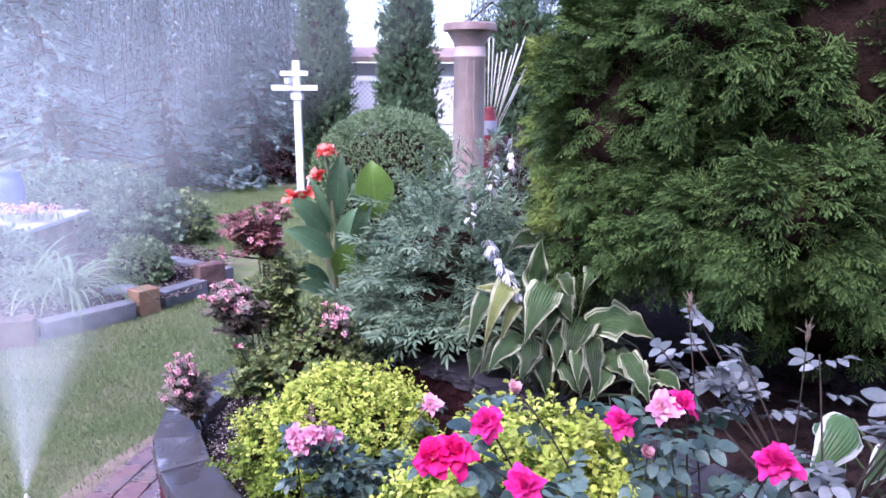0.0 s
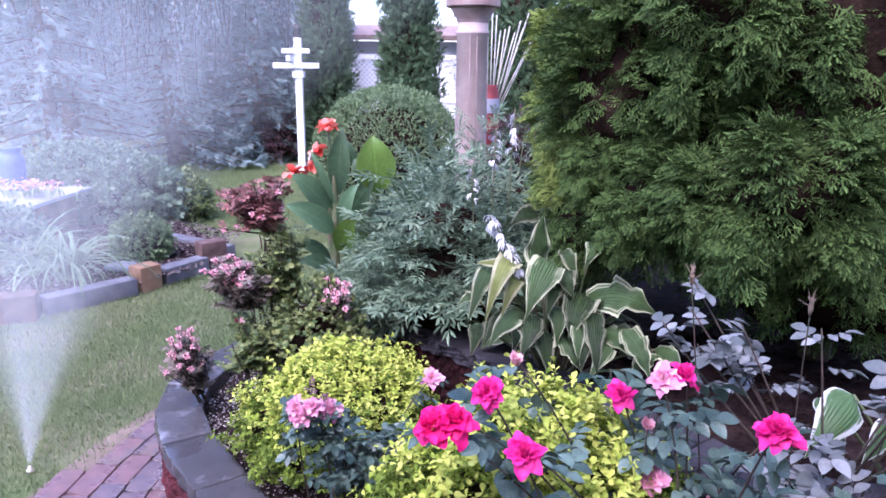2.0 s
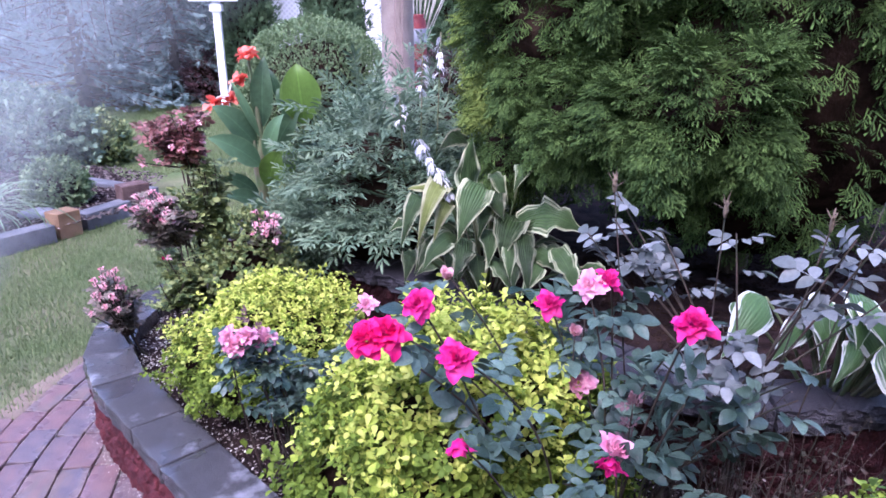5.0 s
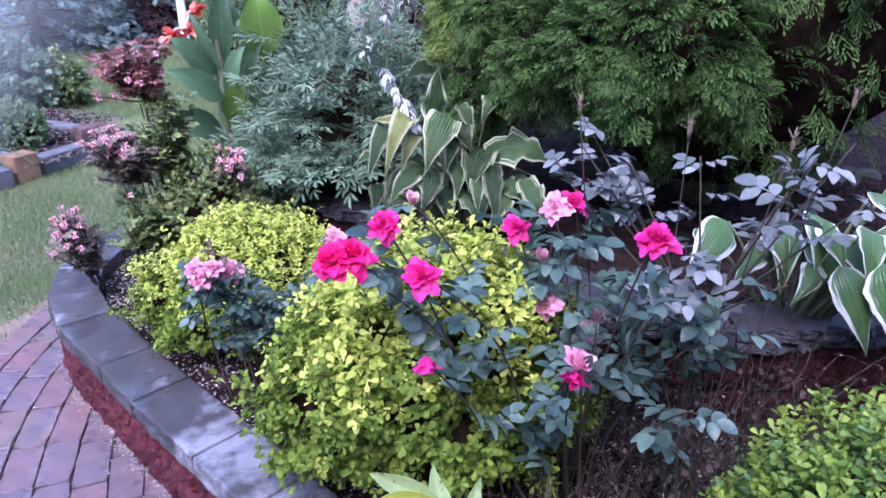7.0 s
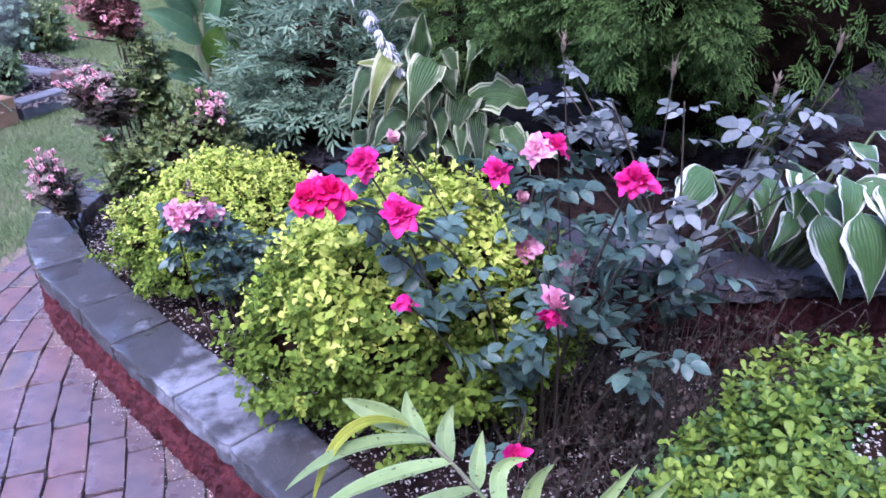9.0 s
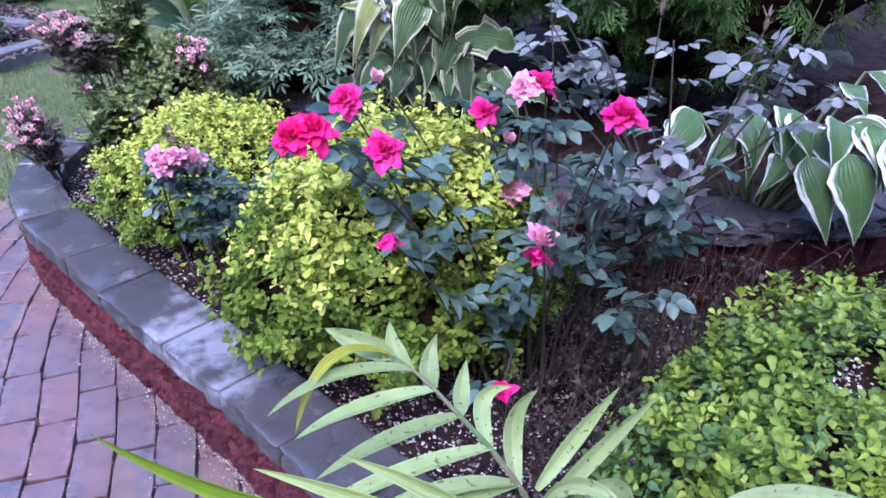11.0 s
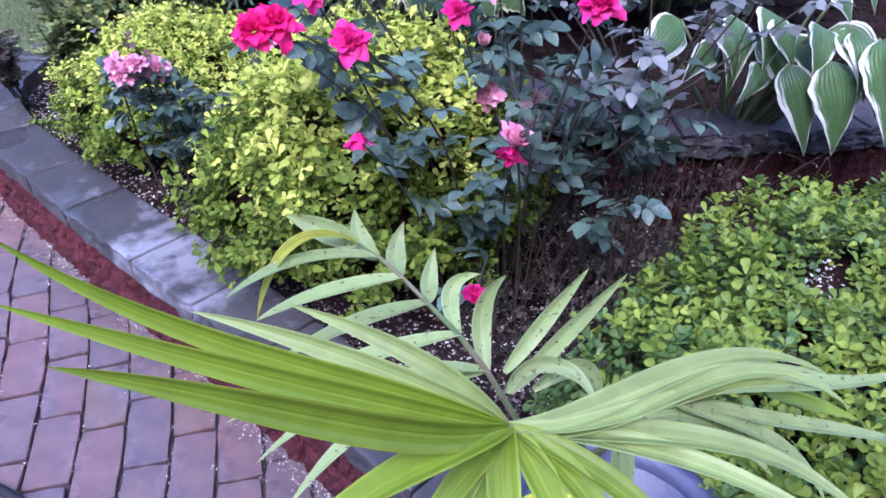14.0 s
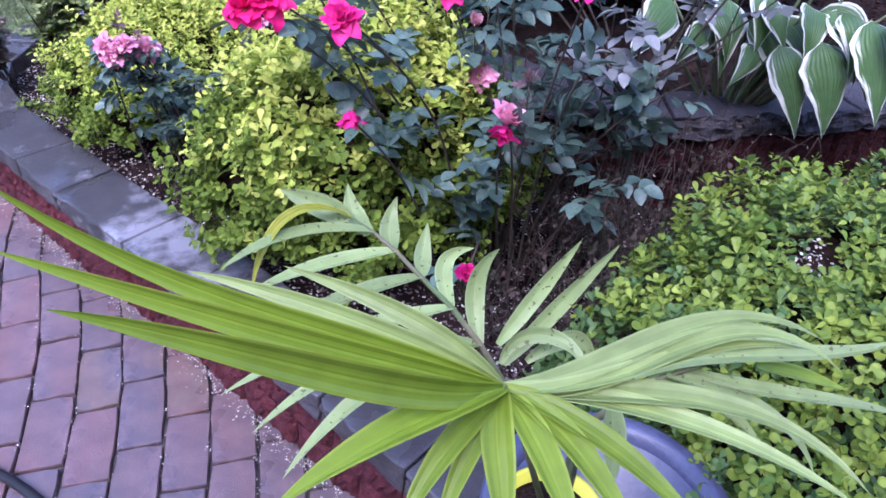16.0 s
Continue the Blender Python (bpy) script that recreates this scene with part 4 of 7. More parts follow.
def arborvitae(name, label, at, rows, seed, plumes, per, size, material, far=False, face=None, lobes=None):
    """An upright conifer: trunk, a core painted near-black for inner shade, and tufts of flat feathery sprays. rows:
    height and radius; face: the bearing of its open side; lobes: the bulging boughs of that side, each with its centre,
    radii, thousands of sprays and share of young ones in the paler lit colour.
    """
    r = np.random.RandomState(seed)
    ob = thing(name, at, label, "conifer")
    hs, rs = np.array([k[0] for k in rows]), np.array([k[1] for k in rows])
    V, F = tube([(0, 0, 0), (0.01, 0, hs[-1] * 0.5), (0, 0, hs[-1] * 0.95)], [0.06, 0.04, 0.01], 8)
    part("trunk", mesh_of("trunk", V, F, M_BARK), ob)
    part("core", lathe("core", [(0.002, rows[0][0] + 0.02)] + [(max(0.002, k * (0.84 if far else 0.72)), h + 0.02) for h, k in rows], M_CORE, 36), ob, "near-black solid core, inner shade put into its colour")
    heaps = {material: Heap()}
    if lobes is None:
        h = r.uniform(hs[0], hs[-1], plumes * 4)
        h = h[r.uniform(0, rs.max(), len(h)) < np.interp(h, hs, rs)][:plumes]
        k = len(h)
        a = r.uniform(0, 2 * math.pi, k) if face is None else np.where(r.uniform(0, 1, k) < 0.85, radians(face) + r.uniform(-1.75, 1.75, k), r.uniform(0, 2 * math.pi, k))
        rad = np.interp(h, hs, rs)
        out = np.column_stack([np.cos(a), np.sin(a), np.zeros(k)])
        lumpy = np.array([noise.noise(Vector((math.cos(b) * 2.2, math.sin(b) * 2.2, z * 1.9 + seed))) for b, z in zip(a, h)])
        core = out * (rad * (0.90 + 0.16 * lumpy + r.uniform(-0.04, 0.03, k)))[:, None] + np.column_stack([np.zeros((k, 2)), h])
        C, O = np.repeat(core, per, 0), np.repeat(out, per, 0)
        n = k * per
        P = C + r.normal(0, size * 0.6, (n, 3))
        D = unit(O * 0.6 + np.array([0, 0, 0.6]) + r.normal(0, 0.35, (n, 3)))
        N = unit(np.array([0, 0, 0.4]) + O * 0.8 + r.normal(0, 0.4, (n, 3)))
        heaps[material].add(*scatter(spray_tpl(5, 0, 0.10, 2), P, D, N, size * r.uniform(0.6, 1.2, n)))
    else:
        kinds = [spray_tpl(8, 4, 0.030, 2, 0.75, True), spray_tpl(7, 4, 0.032, 5, 0.95, True), spray_tpl(9, 3, 0.030, 8, 0.6, True)]
        heaps[M_ARB_LIT_YOUNG] = Heap()
        cs, rs3 = np.array([k[0] for k in lobes]) - np.asarray(at), np.array([k[1] for k in lobes])
        toward = np.array([math.cos(radians(face)), math.sin(radians(face)), 0.15])
        for i, (_, _, dense, young) in enumerate(lobes):
            plumes, tries = [], 0
            while len(plumes) < 60 and tries < 900:
                tries += 1
                N = unit(r.normal(0, 1, 3))
                c = cs[i] + N * rs3[i] * (0.80 + 0.10 * noise.noise(Vector(N * 3) + Vector((i * 7.0, 0, 0))))
                deep = min(np.linalg.norm((c - o) / q) for k, (o, q) in enumerate(zip(cs, rs3)) if k != i)
                if N @ toward < -0.4 or deep < 0.72 or any(np.linalg.norm((c - o) * np.array([1, 1, 0.72])) < 0.145 for o, _ in plumes):
                    continue
                plumes.append((c, N))
            for c, out in plumes:
                n = int(dense * r.uniform(50, 76))
                wide, tall = r.uniform(0.065, 0.095), r.uniform(0.10, 0.15)
                N = unit(r.normal(0, 1, (n, 3)) + out * 0.8 + np.array([0, 0, 0.75]))
                P = c + N * np.array([wide, wide, tall]) * r.uniform(0.75, 1.1, (n, 1))
                D = unit(N * np.array([1, 1, 0.6]) + out * 0.35 + np.array([0, 0, 0.22]) + r.normal(0, 0.28, (n, 3)))
                U = unit(np.array([0, 0, 0.7]) + N * 0.55 + r.normal(0, 0.3, (n, 3)))
                S = size * r.uniform(0.7, 1.25, n)
                # a share of plumes takes the paler colour of the lit edge
                m = M_ARB_LIT_YOUNG if r.uniform(0, 1) < young else material
                for k, tpl in enumerate(kinds):
                    q = slice(k, None, 3)
                    heaps[m].add(*scatter(tpl, P[q] - D[q] * S[q, None] * 0.4, D[q], U[q], S[q]))
        # solid lumps fill each bough; their near-black colour is painted shade
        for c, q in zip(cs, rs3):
            part("inner_core", lump_core("inner_core", c, q, M_CORE, -0.95, 0.3, 2.3, c[0] * 9, 0.62), ob, "near-black solid core, inner shade put into its colour")
        for c, q in zip(cs, rs3):
            N = unit(r.normal(0, 1, (90, 3)) + toward * 0.6)
            heaps[material].add(*scatter(kinds[0], c + N * q * 0.58, unit(N + r.normal(0, 0.4, N.shape)), unit(np.array([0, 0, 0.8]) + N * 0.4 + r.normal(0, 0.3, N.shape)), size * r.uniform(0.8, 1.4, 90)))
        k = 420
        h, a = r.uniform(0.2, 1.7, k), radians(face) + r.uniform(-1.4, 1.4, k)
        N = np.column_stack([np.cos(a), np.sin(a), np.zeros(k)])
        P = N * (np.interp(h, hs, rs) * 0.72)[:, None] + np.column_stack([np.zeros((k, 2)), h])
        heaps[material].add(*scatter(kinds[0], P, unit(N + r.normal(0, 0.5, (k, 3))), unit(np.array([0, 0, 0.8]) + N * 0.4 + r.normal(0, 0.3, (k, 3))), size * r.uniform(0.9, 1.6, k)))
        done = []
        for i in range(64):
            h, a = (r.uniform(0.3, 2.5), radians(face + 180) + r.uniform(-1.35, 1.35)) if i < 40 else (2.55 + 0.75 * ((i - 40) / 24), i * 2.4)
            rad = np.interp(h, hs, rs)
            done.append(np.array([math.cos(a) * rad * 0.84, math.sin(a) * rad * 0.84, h]))
        for c in done:
            out = unit(np.array([c[0], c[1], 0.0]))
            side = np.array([-out[1], out[0], 0])
            w, tall, deep = r.uniform(0.17, 0.27), r.uniform(0.18, 0.34), r.uniform(0.14, 0.28)
            n = int(per * w * tall / 0.19)
            q = unit(r.normal(0, 1, (n, 3)))
            q[:, 0] = np.abs(q[:, 0])
            q[:, 2] = np.where(q[:, 2] < -0.55, -q[:, 2], q[:, 2])
            P = c + q[:, :1] * out * deep + q[:, 1:2] * side * w + q[:, 2:] * np.array([0, 0, tall]) + r.normal(0, 0.012, (n, 3))
            lean = r.normal(0, 0.25)
            D = unit(out * (0.4 + 0.25 * q[:, :1]) + side * (q[:, 1:2] * 0.85 + lean) + np.array([0, 0, 0.16]) + q[:, 2:] * np.array([0, 0, 0.32]) + r.normal(0, 0.25, (n, 3)))
            N = unit(np.array([0, 0, 0.8]) + out * 0.55 + side * q[:, 1:2] * 0.4 + r.normal(0, 0.32, (n, 3)))
            S = size * r.uniform(1.7, 3.1, n)
            for i, tpl in enumerate(kinds):
                k = slice(i, None, 3)
                heaps[material].add(*scatter(tpl, P[k], D[k], N[k], S[k]))
    for m, hp in heaps.items():
        if hp.n:
            part("foliage" if m is material else "lit_young_foliage", hp.mesh("foliage", m, (0, 0, 0), False), ob, "" if m is material else "yellow-green young sprays, paled for the lit edge")
    return ob


arborvitae("arborvitae", "large dense arborvitae with feathery bright green sprays", (1.45, 2.47, 0.46),
           [(0.14, 0.36), (0.34, 0.66), (0.5, 0.90), (0.8, 1.05), (1.3, 1.05), (1.7, 1.0), (2.2, 0.88), (2.8, 0.6), (3.3, 0.12)], 21, 0, 165, 0.080, M_ARB, False, 240,
           [((0.50, 2.50, 1.42), (0.14, 0.22, 0.50), 0.9, 0.9), ((0.58, 2.28, 1.42), (0.20, 0.25, 0.46), 1.3, 0.35), ((0.80, 2.12, 1.72), (0.26, 0.30, 0.36), 1.3, 0.0),
            ((1.10, 2.06, 1.60), (0.24, 0.30, 0.36), 1.3, 0.0), ((0.95, 1.88, 1.20), (0.29, 0.28, 0.24), 1.7, 0.0), ((0.66, 2.10, 1.13), (0.16, 0.18, 0.16), 1.0, 0.0),
            ((1.10, 1.86, 1.08), (0.20, 0.18, 0.10), 0.5, 0.0), ((1.42, 1.84, 1.56), (0.26, 0.30, 0.30), 1.2, 0.0), ((0.52, 2.42, 0.98), (0.15, 0.2, 0.2), 0.5, 0.0), ((0.90, 2.25, 1.38), (0.22, 0.22, 0.2), 0.6, 0.0), ((1.78, 1.95, 1.55), (0.25, 0.3, 0.35), 0.9, 0.0)])
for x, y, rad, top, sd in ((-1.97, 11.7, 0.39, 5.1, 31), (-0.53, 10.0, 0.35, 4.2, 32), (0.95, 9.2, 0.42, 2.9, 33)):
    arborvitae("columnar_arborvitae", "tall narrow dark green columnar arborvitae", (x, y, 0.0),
               [(0.05, rad * 0.85), (0.8, rad), (1.6, rad * 0.97), (2.4, rad * 0.8), (top * 0.8, rad * 0.5), (top, 0.04)], sd, 700, 12, 0.11, M_ARB_HAZED, True, 270)


# hosta
def random_leaves(seed, n, L, W, stalk=(0.12, 0.28), az=(0, 360), gold=0.0):
    r = random.Random(seed)
    out = []
    for i in range(n):
        k = i / n
        e = 75 - 55 * k + r.uniform(-10, 10)
        out.append((az[0] + (az[1] - az[0]) * ((i * 0.618 + r.uniform(0, 0.1)) % 1), e, r.uniform(*L), r.uniform(*W), e - r.uniform(70, 115), r.uniform(*stalk), r.random() < gold))
    return out


def hosta_leaf(ob, base, tip, half, sag, material):
    """One broad leaf that hangs from base to tip, with its stalk from the clump's foot."""
    at = np.asarray(ob.location)
    a, b = np.asarray(base) - at, np.asarray(tip) - at
    k = len(ob.children)
    r = random.Random(k * 7 + 3)
    wide = 1.1 if material is M_HOSTAW else 1.04
    a = a + (a - b) * (0.05 if material is M_HOSTAW else 0.15)
    v, f, u = ribbon(bend(a, b, sag, 14, (r.uniform(-0.015, 0.015), -sag * 0.6, 0)), half * wide, ovate, 10, r.uniform(-0.45, 0.2), r.uniform(0.25, 0.55) * (1 if material is not M_HOSTAW else 0.15), (r.uniform(-0.15, 0.3), -0.8, 0.6) if material is not M_HOSTAW else (0.1, -0.8, 0.6), r.uniform(-0.35, 0.35) * (1 if material is not M_HOSTAW else 0.3), r.uniform(2.0, 4.5), k)
    lf = part("leaf", mesh_of("leaf", v, f, material, u), ob, "golden-green ribbed leaf" if material is M_HOSTAY else "")
    V, F = tube(bend((a[0] * 0.2, a[1] * 0.2, 0), a, 0.02, 6), [0.006, 0.006, 0.005, 0.005, 0.004, 0.004], 5)
    part("leaf_stalk", mesh_of("leaf_stalk", V, F, M_STEM), lf)


def grow_hostas():
    hosta_a = thing("hosta", (0.42, 2.3, 0.46), "variegated hosta with cream-edged ribbed leaves over the wall", "hosta")
    hosta_leaf(hosta_a, (0.332, 2.2, 0.894), (0.333, 2.15, 1.08), 0.043, 0.0, M_HOSTA)
    hosta_leaf(hosta_a, (0.349, 2.1, 0.914), (0.266, 1.98, 0.775), 0.056, 0.05, M_HOSTA)
    hosta_leaf(hosta_a, (0.236, 2.12, 0.885), (0.138, 1.98, 0.755), 0.036, 0.11, M_HOSTAY)
    hosta_leaf(hosta_a, (0.245, 2.1, 0.86), (0.19, 2.0, 0.765), 0.03, 0.06, M_HOSTAY)
    hosta_leaf(hosta_a, (0.231, 2.12, 0.897), (0.115, 2.08, 0.926), 0.019, 0.02, M_HOSTAY)
    hosta_leaf(hosta_a, (0.156, 2.12, 0.874), (0.087, 2.0, 0.749), 0.032, 0.06, M_HOSTA)
    hosta_leaf(hosta_a, (0.26, 2.05, 0.757), (0.153, 1.97, 0.681), 0.036, 0.04, M_HOSTA)
    hosta_leaf(hosta_a, (0.29, 2.05, 0.749), (0.25, 1.95, 0.66), 0.044, 0.03, M_HOSTA)
    hosta_leaf(hosta_a, (0.472, 2.12, 0.799), (0.411, 2.0, 0.7), 0.058, 0.04, M_HOSTA)
    hosta_leaf(hosta_a, (0.462, 2.05, 0.736), (0.434, 1.95, 0.647), 0.029, 0.03, M_HOSTA)
    hosta_leaf(hosta_a, (0.493, 2.06, 0.757), (0.488, 1.92, 0.608), 0.038, 0.04, M_HOSTA)
    hosta_leaf(hosta_a, (0.507, 2.1, 0.783), (0.677, 1.98, 0.789), 0.064, 0.06, M_HOSTA)
    hosta_leaf(hosta_a, (0.403, 2.15, 0.885), (0.428, 2.05, 0.818), 0.041, 0.03, M_HOSTA)
    hosta_leaf(hosta_a, (0.524, 2.05, 0.706), (0.592, 1.95, 0.666), 0.038, 0.03, M_HOSTA)
    hosta_leaf(hosta_a, (0.571, 2.03, 0.722), (0.665, 1.93, 0.672), 0.034, 0.03, M_HOSTA)
    hosta_leaf(hosta_a, (0.417, 2.2, 0.927), (0.454, 2.12, 0.839), 0.027, 0.04, M_HOSTA)
    hosta_leaf(hosta_a, (0.512, 2.22, 0.956), (0.466, 2.12, 0.895), 0.032, 0.04, M_HOSTA)
    hosta_leaf(hosta_a, (0.203, 2.08, 0.745), (0.14, 2.0, 0.68), 0.026, 0.02, M_HOSTA)
    hosta_leaf(hosta_a, (0.316, 2.25, 1.043), (0.221, 2.15, 1.032), 0.032, 0.03, M_HOSTA)
    hosta_leaf(hosta_a, (0.374, 2.1, 0.852), (0.337, 2.02, 0.769), 0.026, 0.02, M_HOSTA)
    hosta_leaf(hosta_a, (0.104, 2.12, 0.801), (0.05, 2.05, 0.793), 0.02, 0.02, M_HOSTA)
    hosta_leaf(hosta_a, (0.371, 2.1, 0.764), (0.368, 2.0, 0.684), 0.031, 0.02, M_HOSTA)
    hosta_leaf(hosta_a, (0.686, 1.98, 0.674), (0.735, 1.9, 0.656), 0.031, 0.02, M_HOSTA)
    hosta_leaf(hosta_a, (0.624, 1.95, 0.623), (0.675, 1.9, 0.692), 0.026, 0.02, M_HOSTA)
    rl = random.Random(31)
    for i in range(9):
        x = 0.14 + 0.055 * i + rl.uniform(-0.02, 0.02)
        y = 2.19 - 0.55 * max(0, x - 0.2)
        z = rl.uniform(0.66, 0.74)
        hosta_leaf(hosta_a, (x, y, z), (x + rl.uniform(-0.07, 0.06), y - rl.uniform(0.05, 0.10), z - rl.uniform(0.07, 0.11)), rl.uniform(0.028, 0.042), 0.03, M_HOSTA)
    for az, e, L, W, e1, stalk, gold in random_leaves(3, 30, (0.13, 0.19), (0.04, 0.055), (0.14, 0.24), (-10, 190)):
        st = arc((0.02, 0.10, 0), az, e, e - 5, stalk, 5)
        v, f, u = ribbon(arc(st[-1], az, e - 5, e1, L, 12), W, ovate, 8, 0.15, 0.1, (0, 0, 1), 0.2, 2.5, az)
        part("leaf", mesh_of("leaf", v, f, M_HOSTA, u), hosta_a)
    hosta_b = thing("white_edged_hosta", (1.25, 1.5, 0.46), "hosta with broad green leaves and white margins", "hosta")
    hosta_leaf(hosta_b, (1.216, 1.3, 0.706), (1.276, 1.22, 0.504), 0.057, 0.03, M_HOSTAW)
    hosta_leaf(hosta_b, (1.31, 1.28, 0.717), (1.335, 1.2, 0.511), 0.071, 0.03, M_HOSTAW)
    hosta_leaf(hosta_b, (1.306, 1.36, 0.782), (1.272, 1.28, 0.671), 0.042, 0.03, M_HOSTAW)
    hosta_leaf(hosta_b, (1.353, 1.34, 0.773), (1.412, 1.25, 0.626), 0.057, 0.03, M_HOSTAW)
    hosta_leaf(hosta_b, (1.214, 1.38, 0.793), (1.23, 1.3, 0.695), 0.038, 0.03, M_HOSTAW)
    hosta_leaf(hosta_b, (1.015, 1.5, 0.758), (0.875, 1.42, 0.635), 0.050, 0.03, M_HOSTAW)
    hosta_leaf(hosta_b, (1.125, 1.48, 0.69), (1.0, 1.4, 0.631), 0.033, 0.03, M_HOSTAW)
    hosta_leaf(hosta_b, (1.197, 1.38, 0.681), (1.098, 1.3, 0.613), 0.032, 0.03, M_HOSTAW)
    hosta_leaf(hosta_b, (1.43, 1.45, 0.873), (1.469, 1.38, 0.799), 0.022, 0.03, M_HOSTAW)
    hosta_leaf(hosta_b, (1.351, 1.42, 0.856), (1.388, 1.35, 0.783), 0.032, 0.03, M_HOSTAW)
    hosta_leaf(hosta_b, (1.407, 1.26, 0.772), (1.436, 1.16, 0.554), 0.069, 0.03, M_HOSTAW)
    hosta_leaf(hosta_b, (0.974, 1.55, 0.726), (0.99, 1.45, 0.612), 0.036, 0.03, M_HOSTAW)
    hosta_leaf(hosta_b, (1.444, 1.22, 0.821), (1.522, 1.12, 0.616), 0.065, 0.03, M_HOSTAW)
    hosta_leaf(hosta_b, (1.176, 1.5, 0.728), (1.098, 1.44, 0.644), 0.026, 0.03, M_HOSTAW)

    for i in range(12):
        x = 1.12 + 0.035 * i + rl.uniform(-0.02, 0.02)
        y = 1.52 - 0.62 * (x - 1.1) + rl.uniform(-0.03, 0.05)
        z = rl.uniform(0.66, 0.80)
        hosta_leaf(hosta_b, (x, y, z), (x + rl.uniform(-0.05, 0.08), y - rl.uniform(0.08, 0.13), z - rl.uniform(0.10, 0.17)), rl.uniform(0.034, 0.055), 0.04, M_HOSTAW)


grow_hostas()


def bell_spike(parent, base, tip, n, seed, mid=None):
    """A hosta's flower stalk with hanging pale bells."""
    r = np.random.RandomState(seed)
    line = bend(base, tip, 0.03, 9)
    if mid is not None:
        t = np.linspace(0, 1, 9)[:, None]
        line = np.asarray(base) * (1 - t) ** 2 + np.asarray(mid) * 2 * t * (1 - t) + np.asarray(tip) * t ** 2
    V, F = tube(line, np.linspace(0.004, 0.002, 9), 5)
    st = part("flower_stalk", mesh_of("flower_stalk", V, F, M_STEM), parent)
    hp = Heap()
    for i in range(n):
        t = (0.74 if n > 20 else 0.8) + (0.26 if n > 20 else 0.2) * i / n
        p = np.array([np.interp(t, np.linspace(0, 1, len(line)), line[:, c]) for c in range(3)])
        az = r.uniform(0, 360)
        for k in range(4):
            v, f, u = ribbon(arc(p, az + k * 16 - 24, r.uniform(-30, 20), -80, r.uniform(0.03, 0.045), 5), 0.0028, oval, 2, 0.4)
            hp.add(v, f, u)
    part("bell_spike", hp.mesh("bell_spike", M_WHITEFL), st, "pale lilac-white hanging bells")


hs = thing("hosta_flower", (0.34, 2.3, 0.46), "lilac-white hosta flower spike", "flower")
bell_spike(hs, (0, 0, 0), (-0.193, -0.25, 0.636), 40, 3, (0.067, -0.25, 0.22))
for sd, base, tip, n in ((5, (-0.16, 0.32, 0), (-0.14, 0.28, 0.86), 10), (6, (-0.2, 0.3, 0), (-0.23, 0.26, 0.72), 7), (7, (-0.1, 0.34, 0), (-0.07, 0.3, 0.93), 9)):
    bell_spike(hs, base, tip, n, sd)


# canna
def canna_leaf(ob, base, tip, half, material):
    at = np.asarray(ob.location)
    a, b = np.asarray(base) - at, np.asarray(tip) - at
    k = len(ob.children)
    b = b + (b - a) * 0.08
    v, f, u = ribbon(bend(a, b, 0.03, 14, (0, -0.03, 0)), half, pointed, 10, 0.25, 0.07, (0.1, -0.85, 0.5), 0.3 * math.sin(k * 2.1), 1.5, k)
    part("leaf", mesh_of("leaf", v, f, material, u), ob)


